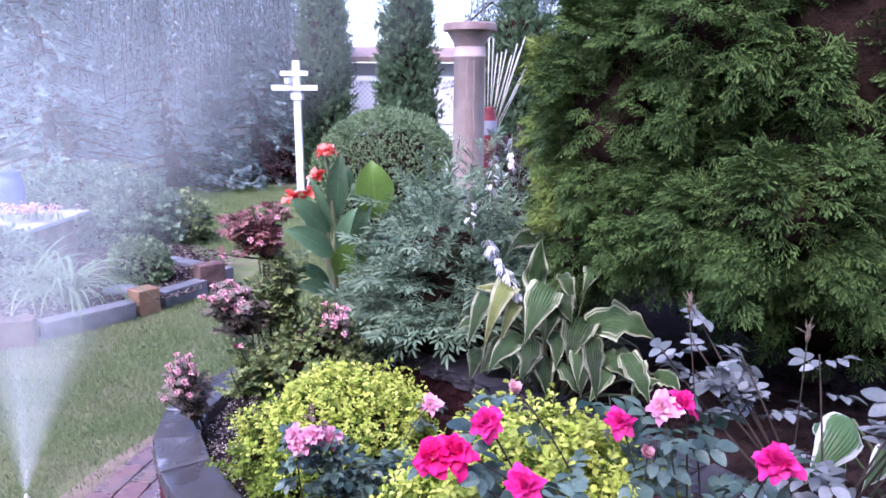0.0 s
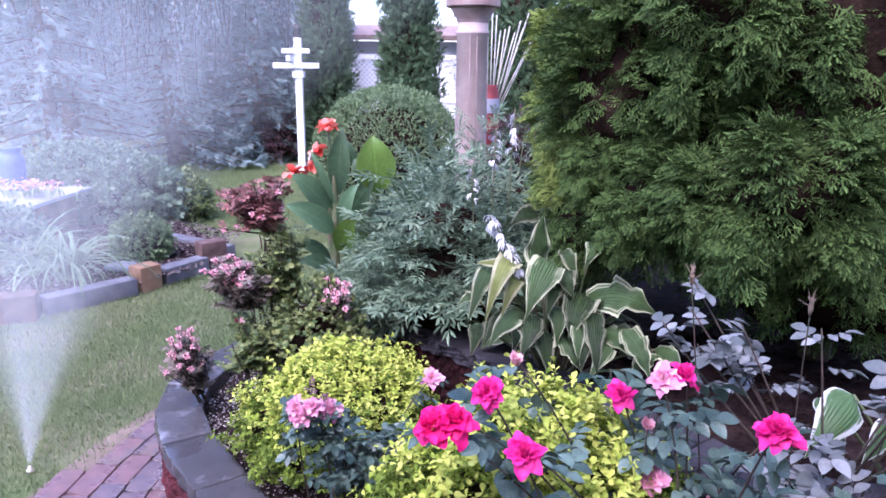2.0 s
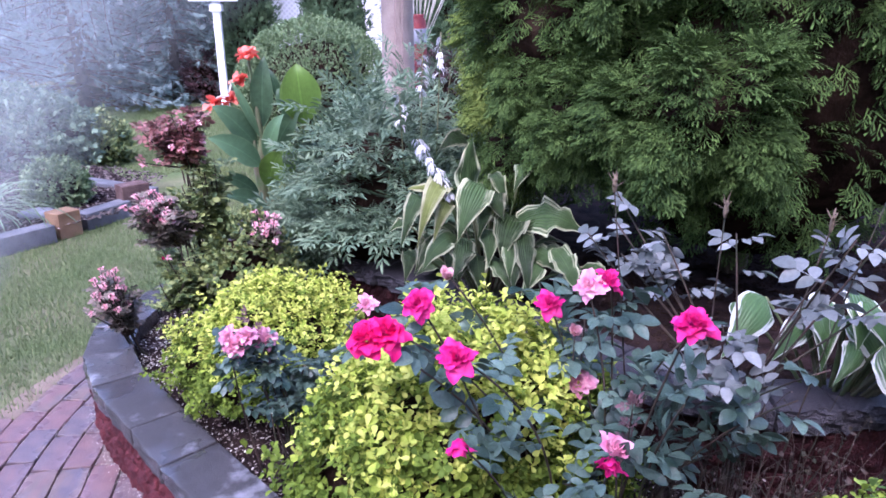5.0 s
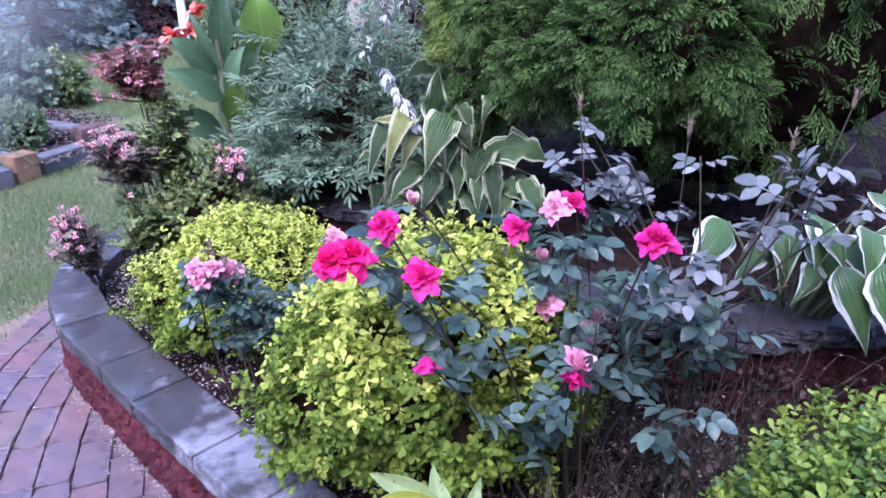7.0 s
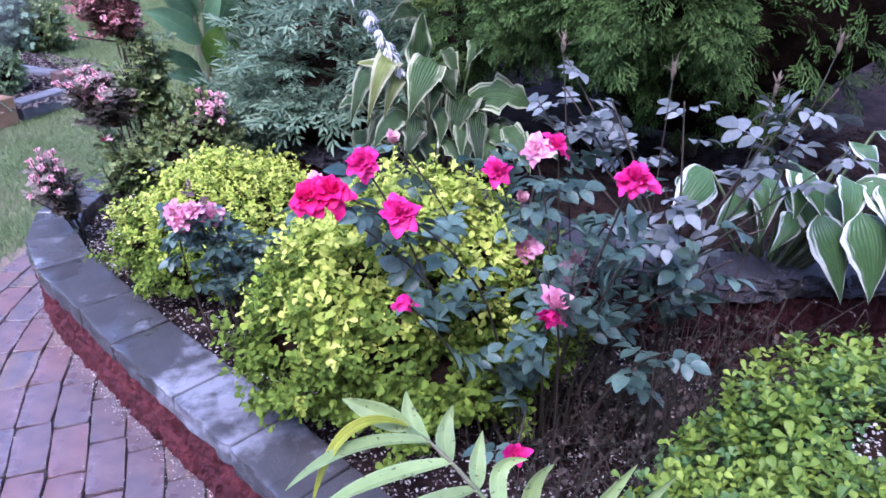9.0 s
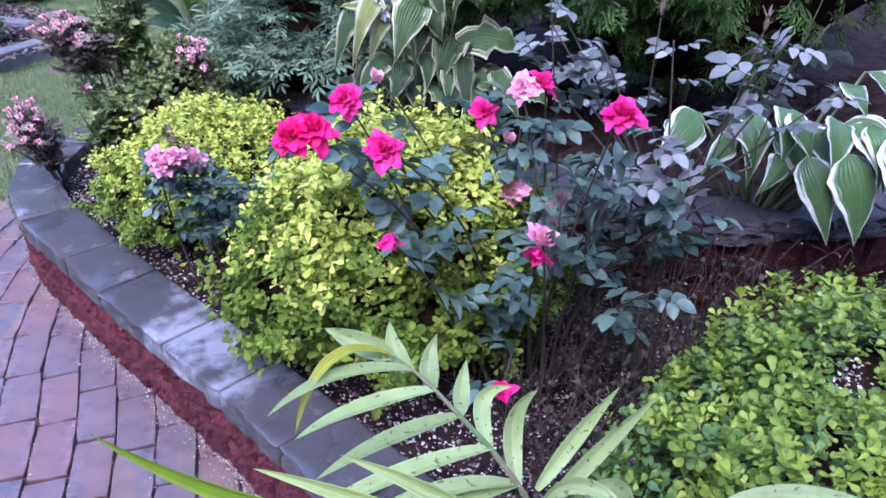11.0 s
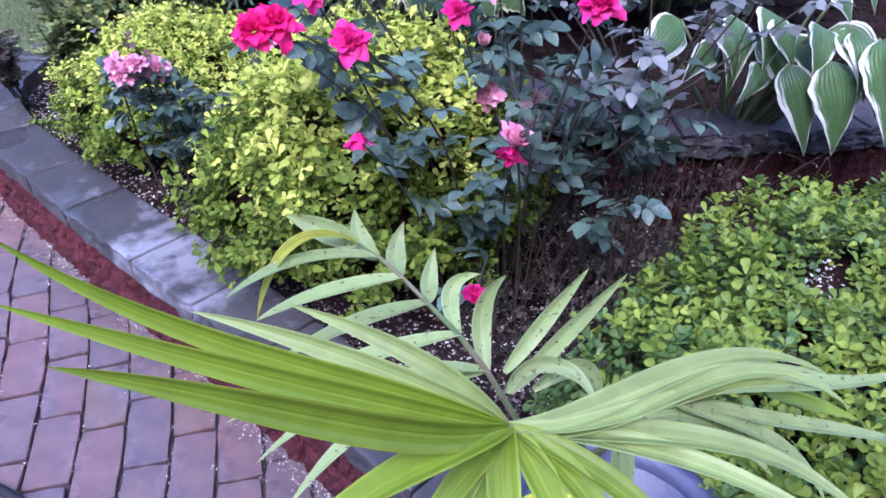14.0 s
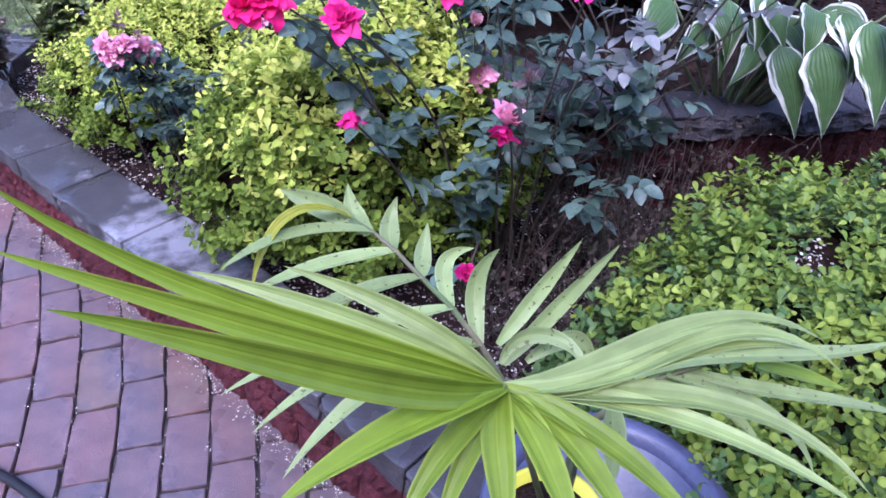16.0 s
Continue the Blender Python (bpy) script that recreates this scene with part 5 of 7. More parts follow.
def canna():
    ob = thing("canna_lily", (-0.43, 2.9, 0.19), "tall canna lily with broad leaves and scarlet flowers", "canna")
    at = np.asarray(ob.location)
    r = random.Random(4)
    canna_leaf(ob, (-0.275, 2.86, 1.021), (-0.29, 2.84, 1.246), 0.083, M_CANNAB)
    canna_leaf(ob, (-0.455, 2.92, 1.001), (-0.424, 2.9, 1.268), 0.048, M_CANNA)
    canna_leaf(ob, (-0.487, 2.9, 0.928), (-0.619, 2.8, 1.091), 0.054, M_CANNA)
    canna_leaf(ob, (-0.467, 2.86, 0.846), (-0.627, 2.72, 0.98), 0.051, M_CANNA)
    canna_leaf(ob, (-0.445, 2.86, 0.876), (-0.354, 2.8, 1.056), 0.033, M_CANNA)
    canna_leaf(ob, (-0.413, 2.9, 0.885), (-0.295, 2.84, 1.06), 0.045, M_CANNA)
    canna_leaf(ob, (-0.441, 2.84, 0.756), (-0.364, 2.76, 0.916), 0.051, M_CANNAB)
    canna_leaf(ob, (-0.487, 2.86, 0.725), (-0.606, 2.74, 0.824), 0.03, M_CANNA)
    canna_leaf(ob, (-0.456, 2.84, 0.674), (-0.588, 2.7, 0.748), 0.038, M_CANNA)
    canna_leaf(ob, (-0.393, 2.92, 0.766), (-0.319, 2.9, 0.89), 0.044, M_CANNAB)
    canna_leaf(ob, (-0.344, 2.92, 1.027), (-0.38, 2.92, 1.15), 0.028, M_CANNA)
    canna_leaf(ob, (-0.37, 2.93, 1.085), (-0.417, 2.93, 1.228), 0.019, M_CANNA)
    canna_leaf(ob, (-0.466, 2.88, 0.966), (-0.551, 2.84, 1.184), 0.017, M_CANNA)
    FLOWERS = [(-0.478, 2.86, 1.3), (-0.526, 2.86, 1.202), (-0.631, 2.86, 1.115), (-0.569, 2.86, 1.124), (-0.495, 2.86, 1.303)]
    STALKS = [((-0.455, 2.9, 0.593), (-0.474, 2.9, 0.824), (-0.461, 2.9, 0.962), (-0.489, 2.9, 1.272)), ((-0.424, 2.9, 0.593), (-0.433, 2.9, 0.771), (-0.412, 2.9, 0.894), (-0.385, 2.9, 0.963)), ((-0.472, 2.9, 0.593), (-0.484, 2.9, 0.771), (-0.509, 2.9, 1.047), (-0.563, 2.9, 1.176)), ((-0.394, 2.9, 0.593), (-0.373, 2.9, 0.772), (-0.28, 2.9, 1.006), (-0.278, 2.9, 1.09))]
    for s in STALKS:
        q = np.asarray(s) - at
        q[0][2] = 0.0
        V, F = tube(np.array([q[0], (q[0] + q[1]) / 2, q[1], (q[1] + q[2]) / 2, q[2], (q[2] + q[3]) / 2, q[3]]), [0.02, 0.02, 0.018, 0.015, 0.011, 0.009, 0.006], 8)
        part("stalk", mesh_of("stalk", V, F, M_STEM), ob)
    for i, p in enumerate(FLOWERS):
        hp = Heap()
        c0 = np.asarray(p) - at
        for k in range(15):
            az, el = r.uniform(0, 360), r.uniform(-10, 80)
            base = c0 + np.array([r.uniform(-0.015, 0.015), r.uniform(-0.015, 0.015), -0.012])
            v, f, u = ribbon(arc(base, az, el, el - 50, r.uniform(0.035, 0.058), 6), r.uniform(0.011, 0.018), oval, 4, 0.3, 0.2, (0, 0, 1), r.uniform(-1, 1), 2, k)
            hp.add(v, f, u)
        part("flower_head", hp.mesh("flower_head", M_CANNAFL), ob, "scarlet ruffled petals")
    for a, b in ((STALKS[2][3], FLOWERS[1]), (STALKS[2][3], FLOWERS[3]), (FLOWERS[3], FLOWERS[2])):
        V, F = tube(bend(np.asarray(a) - at, np.asarray(b) - at, 0.015, 5), 0.005, 5)
        part("flower_stem", mesh_of("flower_stem", V, F, M_REED), ob)
    return ob


canna()

# roses
ROSE_LEAF = compound_tpl(2, leaf_tpl(0.34, 0.2, 0.25, 0.72), 0.55, 60, 0.46)
SMALL_LEAF = compound_tpl(2, chip_tpl(0.34, 0.14), 0.55, 60, 0.46)


def bloom_mesh(name, size, material, seed, openness=1.0, petals=26, shape=star_petal):
    """A loose double rose: ruffled petals in rings, upright at the heart and flaring at the rim."""
    r = random.Random(seed)
    hp = Heap()
    for i in range(petals):
        k = 1 - i / (petals - 1)
        az = i * 137.5 + r.uniform(-20, 20)
        e0 = 84 - 66 * k ** 0.8 * openness + r.uniform(-10, 10)
        e1 = e0 - 50 * k * openness + r.uniform(-25, 20)
        L = size * (0.30 + 0.24 * k) * r.uniform(0.75, 1.2)
        q = 0.07 * size * k
        base = (q * math.cos(radians(az)), q * math.sin(radians(az)), 0.12 * size * (1 - k))
        v, f, u = ribbon(arc(base, az, e0, e1, L, 9), size * (0.14 + 0.08 * k) * r.uniform(0.75, 1.15), shape, 8, 0.45 - 0.2 * k, 0.34, (0, 0, 1), r.uniform(-0.5, 0.5), 2.1, i)
        hp.add(v, f, u)
    return hp.mesh(name, material)


BLOOMS = {"big": [bloom_mesh("bloom", 0.068, M_ROSE, 14, 1.15, 50)], "hot": [bloom_mesh("bloom", 0.062, M_ROSE, s, 1.0, 36) for s in (1, 2)], "red": [bloom_mesh("bloom", 0.078, M_ROSERED, s, 1.15, 26, petal) for s in (3, 4)],
          "pale": [bloom_mesh("bloom", 0.064, M_PALEROSE, s) for s in (5, 6)], "bud": [bloom_mesh("bud", 0.085, M_PALEROSE, 7, 0.35, 14)],
          "spent": [bloom_mesh("bud", 0.06, M_FADED, 12, 0.25, 9)],
          "hotbud": [bloom_mesh("bud", 0.065, M_ROSE, 8, 0.45, 14)], "faded": [bloom_mesh("bloom", 0.027, M_FADED, s, 1.1, 12, petal) for s in (9, 10)],
          "redbud": [bloom_mesh("bud", 0.026, M_ROSERED, 11, 0.3, 9)]}


def rose_bush(name, label, at, blooms, canes, leaf_mat, seed, leaf_size=(0.06, 0.10), per_cane=9, cane_mat=None, low=0.15, foot_at=0.0, tpl=None, hub=None):
    """Canes from one foot, compound leaves along them, and blooms at their ends. blooms: place, kind, facing; canes: further cane tips."""
    r = np.random.RandomState(seed)
    ob = thing(name, at, label, "rose bush")
    at = np.asarray(at, float)
    P, D = [], []
    if hub is not None:
        hub = np.asarray(hub, float) - at
        for _ in range(4):
            foot = np.array([r.uniform(-0.03, 0.03), r.uniform(-0.03, 0.03), 0])
            V, F = tube(bend(foot, hub + r.normal(0, 0.015, 3), 0.0, 8, r.normal(0, 0.02, 3)), np.linspace(0.005, 0.003, 8), 6)
            part("stem", mesh_of("stem", V, F, cane_mat or M_CANE), ob)
    tips = [(np.asarray(b[0]) - at, 0.0) for b in blooms] + [(np.asarray(c) - at, 0.0) for c in canes]
    for i, (tip, _) in enumerate(tips):
        foot = np.array([r.uniform(-0.05, 0.05) + tip[0] * foot_at, r.uniform(-0.05, 0.05) + tip[1] * foot_at, 0])
        if hub is not None:
            foot = hub + r.normal(0, 0.012, 3)
        side = np.array([tip[0], tip[1], 0]) * (0.18 if hub is None else 0.0) + r.normal(0, 0.02 if hub is None else 0.006, 3)
        line = bend(foot, tip, 0.04 if hub is None else 0.0, 12, -side)
        V, F = tube(line, np.linspace(0.0036, 0.0018, 12), 5)
        part("cane", mesh_of("cane", V, F, cane_mat or M_CANE), ob)
        t = r.uniform(low, 0.99, per_cane // 3 if i < len(blooms) and (hub is not None or "bud" in blooms[i][1]) else per_cane)
        for c in t:
            p = np.array([np.interp(c, np.linspace(0, 1, 12), line[:, k]) for k in range(3)])
            a = r.uniform(0, 6.28)
            P.append(p)
            D.append((math.cos(a), math.sin(a), r.uniform(-0.25, 0.5)))
    P, D = np.array(P), np.array(D)
    N = unit(np.array([0, 0, 1.0]) + r.normal(0, 0.5, P.shape))
    S = r.uniform(*leaf_size, len(P))
    V, F = scatter(tpl or ROSE_LEAF, P, D, N, S)
    part("leaves", mesh_of("leaves", V, F, leaf_mat), ob)
    for i, (p, kind, face) in enumerate(blooms):
        me = BLOOMS[kind][i % len(BLOOMS[kind])]
        q = Vector(face).to_track_quat("Z", "Y")
        part("bud" if "bud" in kind or kind == "spent" else "bloom", me, ob, {"hot": "bright pink double bloom", "big": "large bright pink double bloom", "red": "crimson-pink open bloom", "pale": "pale pink double bloom", "faded": "faded pink bloom"}.get(kind, "closed pink bud"),
             Matrix.LocRotScale(Vector(p) - Vector(at) - q @ Vector((0, 0, 0.015)), q, (1, 1, 1)))
    return ob


rb = random.Random(17)
rose_bush("rose_bush", "rose bush with dark bluish leaves and bright pink blooms", (0.50, 1.22, 0.2),
          [((0.52, 0.875, 1.01), "big", (-0.1, -0.3, 0.9)), ((0.14, 0.875, 0.965), "hot", (-0.2, -0.6, 0.7)), ((-0.005, 0.99, 0.952), "red", (-0.4, -0.2, 0.8)), ((0.036, 0.985, 0.962), "red", (0.2, -0.3, 0.9)),
           ((0.088, 1.01, 1.0), "hot", (-0.3, -0.6, 0.5)), ((0.378, 1.24, 0.89), "hot", (-0.2, -0.5, 0.7)), ((0.429, 1.145, 0.965), "pale", (-0.4, -0.5, 0.5)), ((0.478, 1.155, 0.975), "hot", (0.4, -0.3, 0.7)),
           ((0.435, 1.17, 0.735), "pale", (-0.1, -0.8, 0.5)), ((0.392, 0.83, 0.81), "bud", (0.1, -0.4, 0.9)), ((0.386, 0.825, 0.785), "hotbud", (-0.3, -0.6, -0.3)), ((0.148, 0.873, 0.80), "hotbud", (0, -0.4, -0.8)), ((0.32, 0.743, 0.57), "hotbud", (0.2, -0.5, 0.6)),
           ((0.427, 1.2, 0.839), "spent", (0, -0.4, 0.8)), ((0.158, 1.2, 0.976), "spent", (0, -0.2, 1))],
          [(0.56 + rb.uniform(-0.2, 0.27), 1.20 + rb.uniform(-0.33, 0.3), rb.uniform(0.60, 0.92) if k % 5 else rb.uniform(0.5, 0.6)) for k in range(15)] + [(0.27 + 0.09 * k, 0.95 + 0.03 * k, 0.60 + 0.03 * k) for k in range(3)], M_ROSELEAF, 23, (0.07, 0.115), 7, None, 0.54, 0.3)
rose_bush("rose_bush", "small rose bush with blue-green leaves and pale pink blooms", (-0.24, 1.75, 0.2),
          [((-0.37, 1.56, 0.685), "pale", (-0.3, -0.5, 0.7)), ((-0.34, 1.55, 0.675), "pale", (0, -0.6, 0.7)), ((-0.300, 1.60, 0.655), "pale", (0.3, -0.5, 0.7)), ((-0.355, 1.545, 0.66), "pale", (-0.2, -0.8, 0.4)), ((-0.275, 1.59, 0.66), "pale", (0.5, -0.5, 0.4)), ((-0.32, 1.56, 0.69), "pale", (0, -0.3, 0.9)), ((-0.02, 1.845, 0.64), "pale", (0.1, -0.6, 0.7))],
          [(-0.15 + rb.uniform(-0.15, 0.17), 1.66 + rb.uniform(-0.10, 0.10), rb.uniform(0.42, 0.60)) for _ in range(16)], M_ROSELEAF, 24, (0.05, 0.08), 12, None, 0.4, 0.5)
def cluster(cx, cy, cz, wx, wz, n):
    def near(w):
        return max(-1.5, min(1.5, rb.gauss(0, 1))) * w

    return [(cx + near(wx), cy + near(0.05), cz + near(wz)) for _ in range(n)]


def faded_rose(label, foot, heads, leaves, seed, low, leaf_mat, size=(0.036, 0.058), per=10, kind="faded", drop=0.12):
    """A thin rose whose leaves and flower clusters sit at the ends of its canes."""
    rose_bush("faded_rose_bush", label, foot, [(p, kind, (rb.uniform(-0.5, 0.5), -0.5, 0.6)) for p in cluster(*heads)], cluster(*leaves[:5], max(3, int(leaves[5] * 0.4))), leaf_mat, seed, size, int(per * 2.4), None, low, 0.5, SMALL_LEAF,
              (0.35 * foot[0] + 0.65 * leaves[0], 0.35 * foot[1] + 0.65 * leaves[1], leaves[2] - drop))


faded_rose("tall rose with dusty red leaves and faded blooms", (-0.60, 2.56, 0.2), (-0.69, 2.42, 1.035, 0.065, 0.05, 13), (-0.69, 2.46, 1.055, 0.075, 0.06, 62), 25, 0.2, M_REDLEAF, drop=0.13)
faded_rose("green leafy rose stem under dusty red growth", (-0.60, 2.54, 0.2), (-0.62, 2.47, 0.86, 0.03, 0.03, 1), (-0.62, 2.48, 0.84, 0.045, 0.085, 40), 30, 0.2, M_MIXLEAF, (0.046, 0.074), 11, drop=0.2)
faded_rose("rose with clustered faded pink blooms and dull leaves", (-0.66, 2.48, 0.2), (-0.765, 2.34, 0.815, 0.042, 0.030, 52), (-0.73, 2.40, 0.735, 0.070, 0.04, 56), 26, 0.2, M_DULLLEAF, drop=0.07)
faded_rose("leafy green rose growth under the faded blooms", (-0.68, 2.46, 0.2), (-0.70, 2.40, 0.62, 0.04, 0.04, 2), (-0.69, 2.42, 0.54, 0.065, 0.07, 40), 33, 0.15, M_MIXLEAF, (0.046, 0.074), 10, drop=0.16)
faded_rose("low rose with pink and white faded clusters", (-0.90, 2.42, 0.2), (-0.955, 2.34, 0.52, 0.034, 0.048, 44), (-0.95, 2.38, 0.47, 0.04, 0.05, 34), 27, 0.15, M_DULLLEAF, (0.032, 0.05), 8, drop=0.15)
faded_rose("thin rose stem with a small faded pink cluster", (-0.40, 2.46, 0.2), (-0.385, 2.38, 0.735, 0.026, 0.028, 26), (-0.385, 2.41, 0.70, 0.02, 0.03, 5), 29, 0.3, M_DULLLEAF, (0.03, 0.05), 5)
faded_rose("thin young rose with yellow-green leaves and red buds", (-0.72, 2.42, 0.2), (-0.755, 2.36, 0.60, 0.02, 0.015, 2), (-0.74, 2.38, 0.53, 0.045, 0.05, 20), 31, 0.2, M_MIXLEAF, (0.036, 0.055), 7, "redbud")
mound("low_rose_shrub", "small yellow-green leafy shrub between the roses", "shrub", (-0.47, 2.44, 0.55), (0.13, 0.11, 0.16), 0.2, 41, M_MIXLEAF, M_MIXLEAF, CHIP, 260, 9, 0.06, (0.016, 0.028), -0.6, 0.5)
rose_bush("purple_rose_bush", "tall rose stems with dull purple-grey leaves", (0.78, 1.22, 0.2), [],
          [(0.49, 1.36, 1.0), (0.549, 1.36, 1.03), (0.66, 1.36, 1.0), (0.57, 1.36, 0.95), (0.57, 1.08, 0.82), (0.66, 1.08, 0.79), (0.73, 1.08, 0.84), (0.78, 1.06, 0.77), (0.69, 1.10, 0.89), (0.82, 1.33, 1.0), (0.79, 0.96, 1.04), (0.95, 1.12, 1.05), (1.05, 1.15, 1.07), (0.585, 1.475, 1.07), (0.7, 1.45, 0.9), (1.0, 1.28, 0.9), (1.2, 1.25, 0.9)],
          M_PURPLELEAF, 28, (0.07, 0.10), 5, None, 0.66, 0.42, None, (0.84, 1.27, 0.60))


def dry_twigs(at, n, seed, high=0.27):
    """A low tangle of thin dark twigs with small withered leaves."""
    r = np.random.RandomState(seed)
    ob = thing("dry_twigs", at, "tangle of thin dark twigs with small pale withered leaves", "twigs")
    wood, P = Heap(), []
    for _ in range(n):
        foot = np.array([r.uniform(-0.24, 0.24), r.uniform(-0.26, 0.26), 0.0])
        tip = foot + np.array([r.normal(0, 0.09), r.normal(-0.02, 0.09), r.uniform(0.3, 1.0) * high])
        line = bend(foot, tip, 0.02, 6, r.normal(0, 0.02, 3) * np.array([1, 1, 0]))
        wood.add(*tube(line, np.linspace(0.0022, 0.0008, 6), 4))
        for q in line[2:]:
            side = q + r.normal(0, 0.028, 3)
            wood.add(*tube(bend(q, side, 0.004, 4), [0.001, 0.0009, 0.0008, 0.0006], 3))
            P += [side, q + (side - q) * 0.5]
    part("twig_tangle", wood.mesh("twig_tangle", M_CANE), ob)
    P = np.array(P)
    P[:, 2] = np.maximum(P[:, 2], 0.01)
    old = r.uniform(0, 1, len(P)) < 0.4
    for name, k, m in (("withered_leaves", old, M_CHIP), ("dark_leaves", ~old, M_CANE)):
        q = P[k]
        V, F = scatter(CHIP, q, r.normal(0, 1, q.shape), r.normal(0, 1, q.shape) + np.array([0, 0, 0.8]), r.uniform(0.004, 0.011, len(q)) * (1 if m is M_CHIP else 1.8))
        part(name, mesh_of(name, V, F, m), ob, "small pale withered leaves" if m is M_CHIP else "")


dry_twigs((0.62, 1.0, 0.2), 190, 81)
dry_twigs((0.90, 1.10, 0.2), 170, 82, 0.42)


def seed_head(at, foot, seed):
    """A bare rose stem that ends in a dry, spiky spent bloom."""
    r = random.Random(seed)
    ob = thing("spent_rose_stem", foot, "bare brown rose stem with a dry spent bloom", "rose stem")
    tip = np.asarray(at) - np.asarray(foot)
    V, F = tube(bend((0, 0, 0), tip, 0.0, 9, (0.01, 0.02, 0)), np.linspace(0.0024, 0.0013, 9), 5)
    part("stem", mesh_of("stem", V, F, M_CANE), ob)
    hp = Heap()
    hp.add(*tube([tip + np.array([0, 0, k]) for k in (-0.008, 0.0, 0.008, 0.018, 0.028)], [0.002, 0.0042, 0.005, 0.0035, 0.0015], 8))
    for k in range(11):
        e0 = r.uniform(20, 80)
        v, f, u = ribbon(arc(tip + np.array([0, 0, r.uniform(0.0, 0.022)]), k * 137, e0, e0 + r.uniform(-30, 25), r.uniform(0.014, 0.032), 5), 0.0022, lance, 2, 0.2)
        hp.add(v, f, u)
    part("spent_bloom", hp.mesh("spent_bloom", M_SPENT), ob, "dry brown spent bloom")


for k, (head, root) in enumerate((((0.475, 1.169, 1.150), (0.62, 1.24, 0.2)), ((0.893, 1.120, 1.074), (0.80, 1.20, 0.2)), ((1.026, 1.150, 1.147), (0.90, 1.22, 0.2)), ((0.692, 1.150, 1.100), (0.76, 1.26, 0.2)))):
    seed_head(head, root, 90 + k)


def red_shoot(at, foot, seed):
    """A young rose shoot with small burgundy leaves."""
    r = np.random.RandomState(seed)
    ob = thing("red_rose_shoot", foot, "young rose shoot with small burgundy leaves", "rose shoot")
    line = bend((0, 0, 0), np.asarray(at) - np.asarray(foot), 0.0, 12, (0.01, 0.01, 0))
    V, F = tube(line, np.linspace(0.0028, 0.0012, 12), 5)
    part("stem", mesh_of("stem", V, F, M_CANE), ob)
    P = np.repeat(line[-4:], 5, 0) + r.normal(0, 0.003, (20, 3))
    V, F = scatter(SMALL_LEAF, P, r.normal(0, 1, P.shape) + np.array([0, 0, 0.6]), r.normal(0, 0.4, P.shape) + np.array([0, -0.3, 1.0]), r.uniform(0.02, 0.042, 20))
    part("leaves", mesh_of("leaves", V, F, M_BARBERRY), ob, "small burgundy leaves")


red_shoot((0.464, 0.950, 0.815), (0.52, 1.16, 0.2), 95)
red_shoot((-0.320, 1.580, 0.725), (-0.26, 1.72, 0.2), 96)

# ferny mass
FERN = compound_tpl(8, chip_tpl(0.12, 0.1), 0.95, 50, 0.32)
LACE = compound_tpl(4, compound_tpl(3, chip_tpl(0.13, 0.1), 0.85, 40, 0.52), 0.95, 54, 0.5)


def ferny(at, label, tips, n, seed, size=(0.12, 0.2)):
    r = np.random.RandomState(seed)
    ob = thing("ferny_shrub", at, label, "shrub")
    at = np.asarray(at, float)
    hp = Heap()
    P, N, _ = shell(r, n, (0, 0, tips[2] * 0.45), tips, -0.6, 0.2, 2.0, seed)
    D = unit(N * np.array([1, 1, 0.3]) + r.normal(0, 0.45, N.shape) + np.array([0, -0.15, -0.1]))
    Q = P * r.uniform(0.55, 1.0, (n, 1))
    Q[:, 2] = np.maximum(Q[:, 2], 0.11)
    keep = ~((Q[:, 2] < 0.20) & (Q[:, 1] < -0.12))
    P, N, D, Q, n = P[keep], N[keep], D[keep], Q[keep], int(keep.sum())
    U = unit(np.array([0, -0.3, 1.0]) + r.normal(0, 0.3, N.shape))
    S = r.uniform(*size, n)
    broad = (P[:, 2] + r.normal(0, 0.08, n) < tips[2] * 0.72) & (r.uniform(0, 1, n) < 0.75)
    hp.add(*scatter(FERN, Q[~broad], D[~broad], U[~broad], S[~broad]))
    hp.add(*scatter(LACE, Q[broad], D[broad] + np.array([0, -0.1, -0.15]), U[broad], S[broad] * 1.15))
    part("leaves", hp.mesh("leaves", M_FERNY), ob)
    part("core", lump_core("core", (0, 0, tips[2] * 0.4), np.asarray(tips) * 0.62, M_CORE, -0.6, 0.2, 2.0, seed, 1.0), ob, "near-black solid core, inner shade put into its colour")
    for i in range(14):
        q = Q[i * 7 % n]
        V, F = tube(bend((q[0] * 0.2, q[1] * 0.2, 0), q, 0.05, 6), [0.006, 0.005, 0.004, 0.004, 0.003, 0.002], 5)
        part("stem", mesh_of("stem", V, F, M_STEM), ob)
    return ob


ferny((0.02, 2.78, 0.46), "feathery grey-green shrub with divided leaves", (0.36, 0.34, 0.52), 1500, 51)
ferny((0.30, 3.35, 0.46), "feathery grey-green shrub with divided leaves", (0.42, 0.3, 0.6), 900, 52)


# ---- pillar, post, fence and far things ----
pillar = thing("stone_pillar", (0.18, 5.0, -0.03), "tall weathered pinkish column with a flat brown cap", "pillar")
part("shaft", lathe("shaft", [(0.001, 0), (0.15, 0), (0.15, 0.1), (0.125, 0.14), (0.118, 0.5), (0.108, 1.80), (0.116, 1.805), (0.116, 1.825), (0.106, 1.83), (0.106, 1.88), (0.001, 1.88)], M_PILLAR, 40), pillar)
part("capital", lathe("capital", [(0.001, 1.881), (0.108, 1.881), (0.112, 1.90), (0.130, 1.935), (0.150, 1.965), (0.156, 1.978), (0.156, 1.982), (0.186, 1.984), (0.188, 1.99), (0.188, 2.028), (0.182, 2.036), (0.001, 2.036)], M_PILLARTOP, 40, False), pillar, "weathered brown round cap")
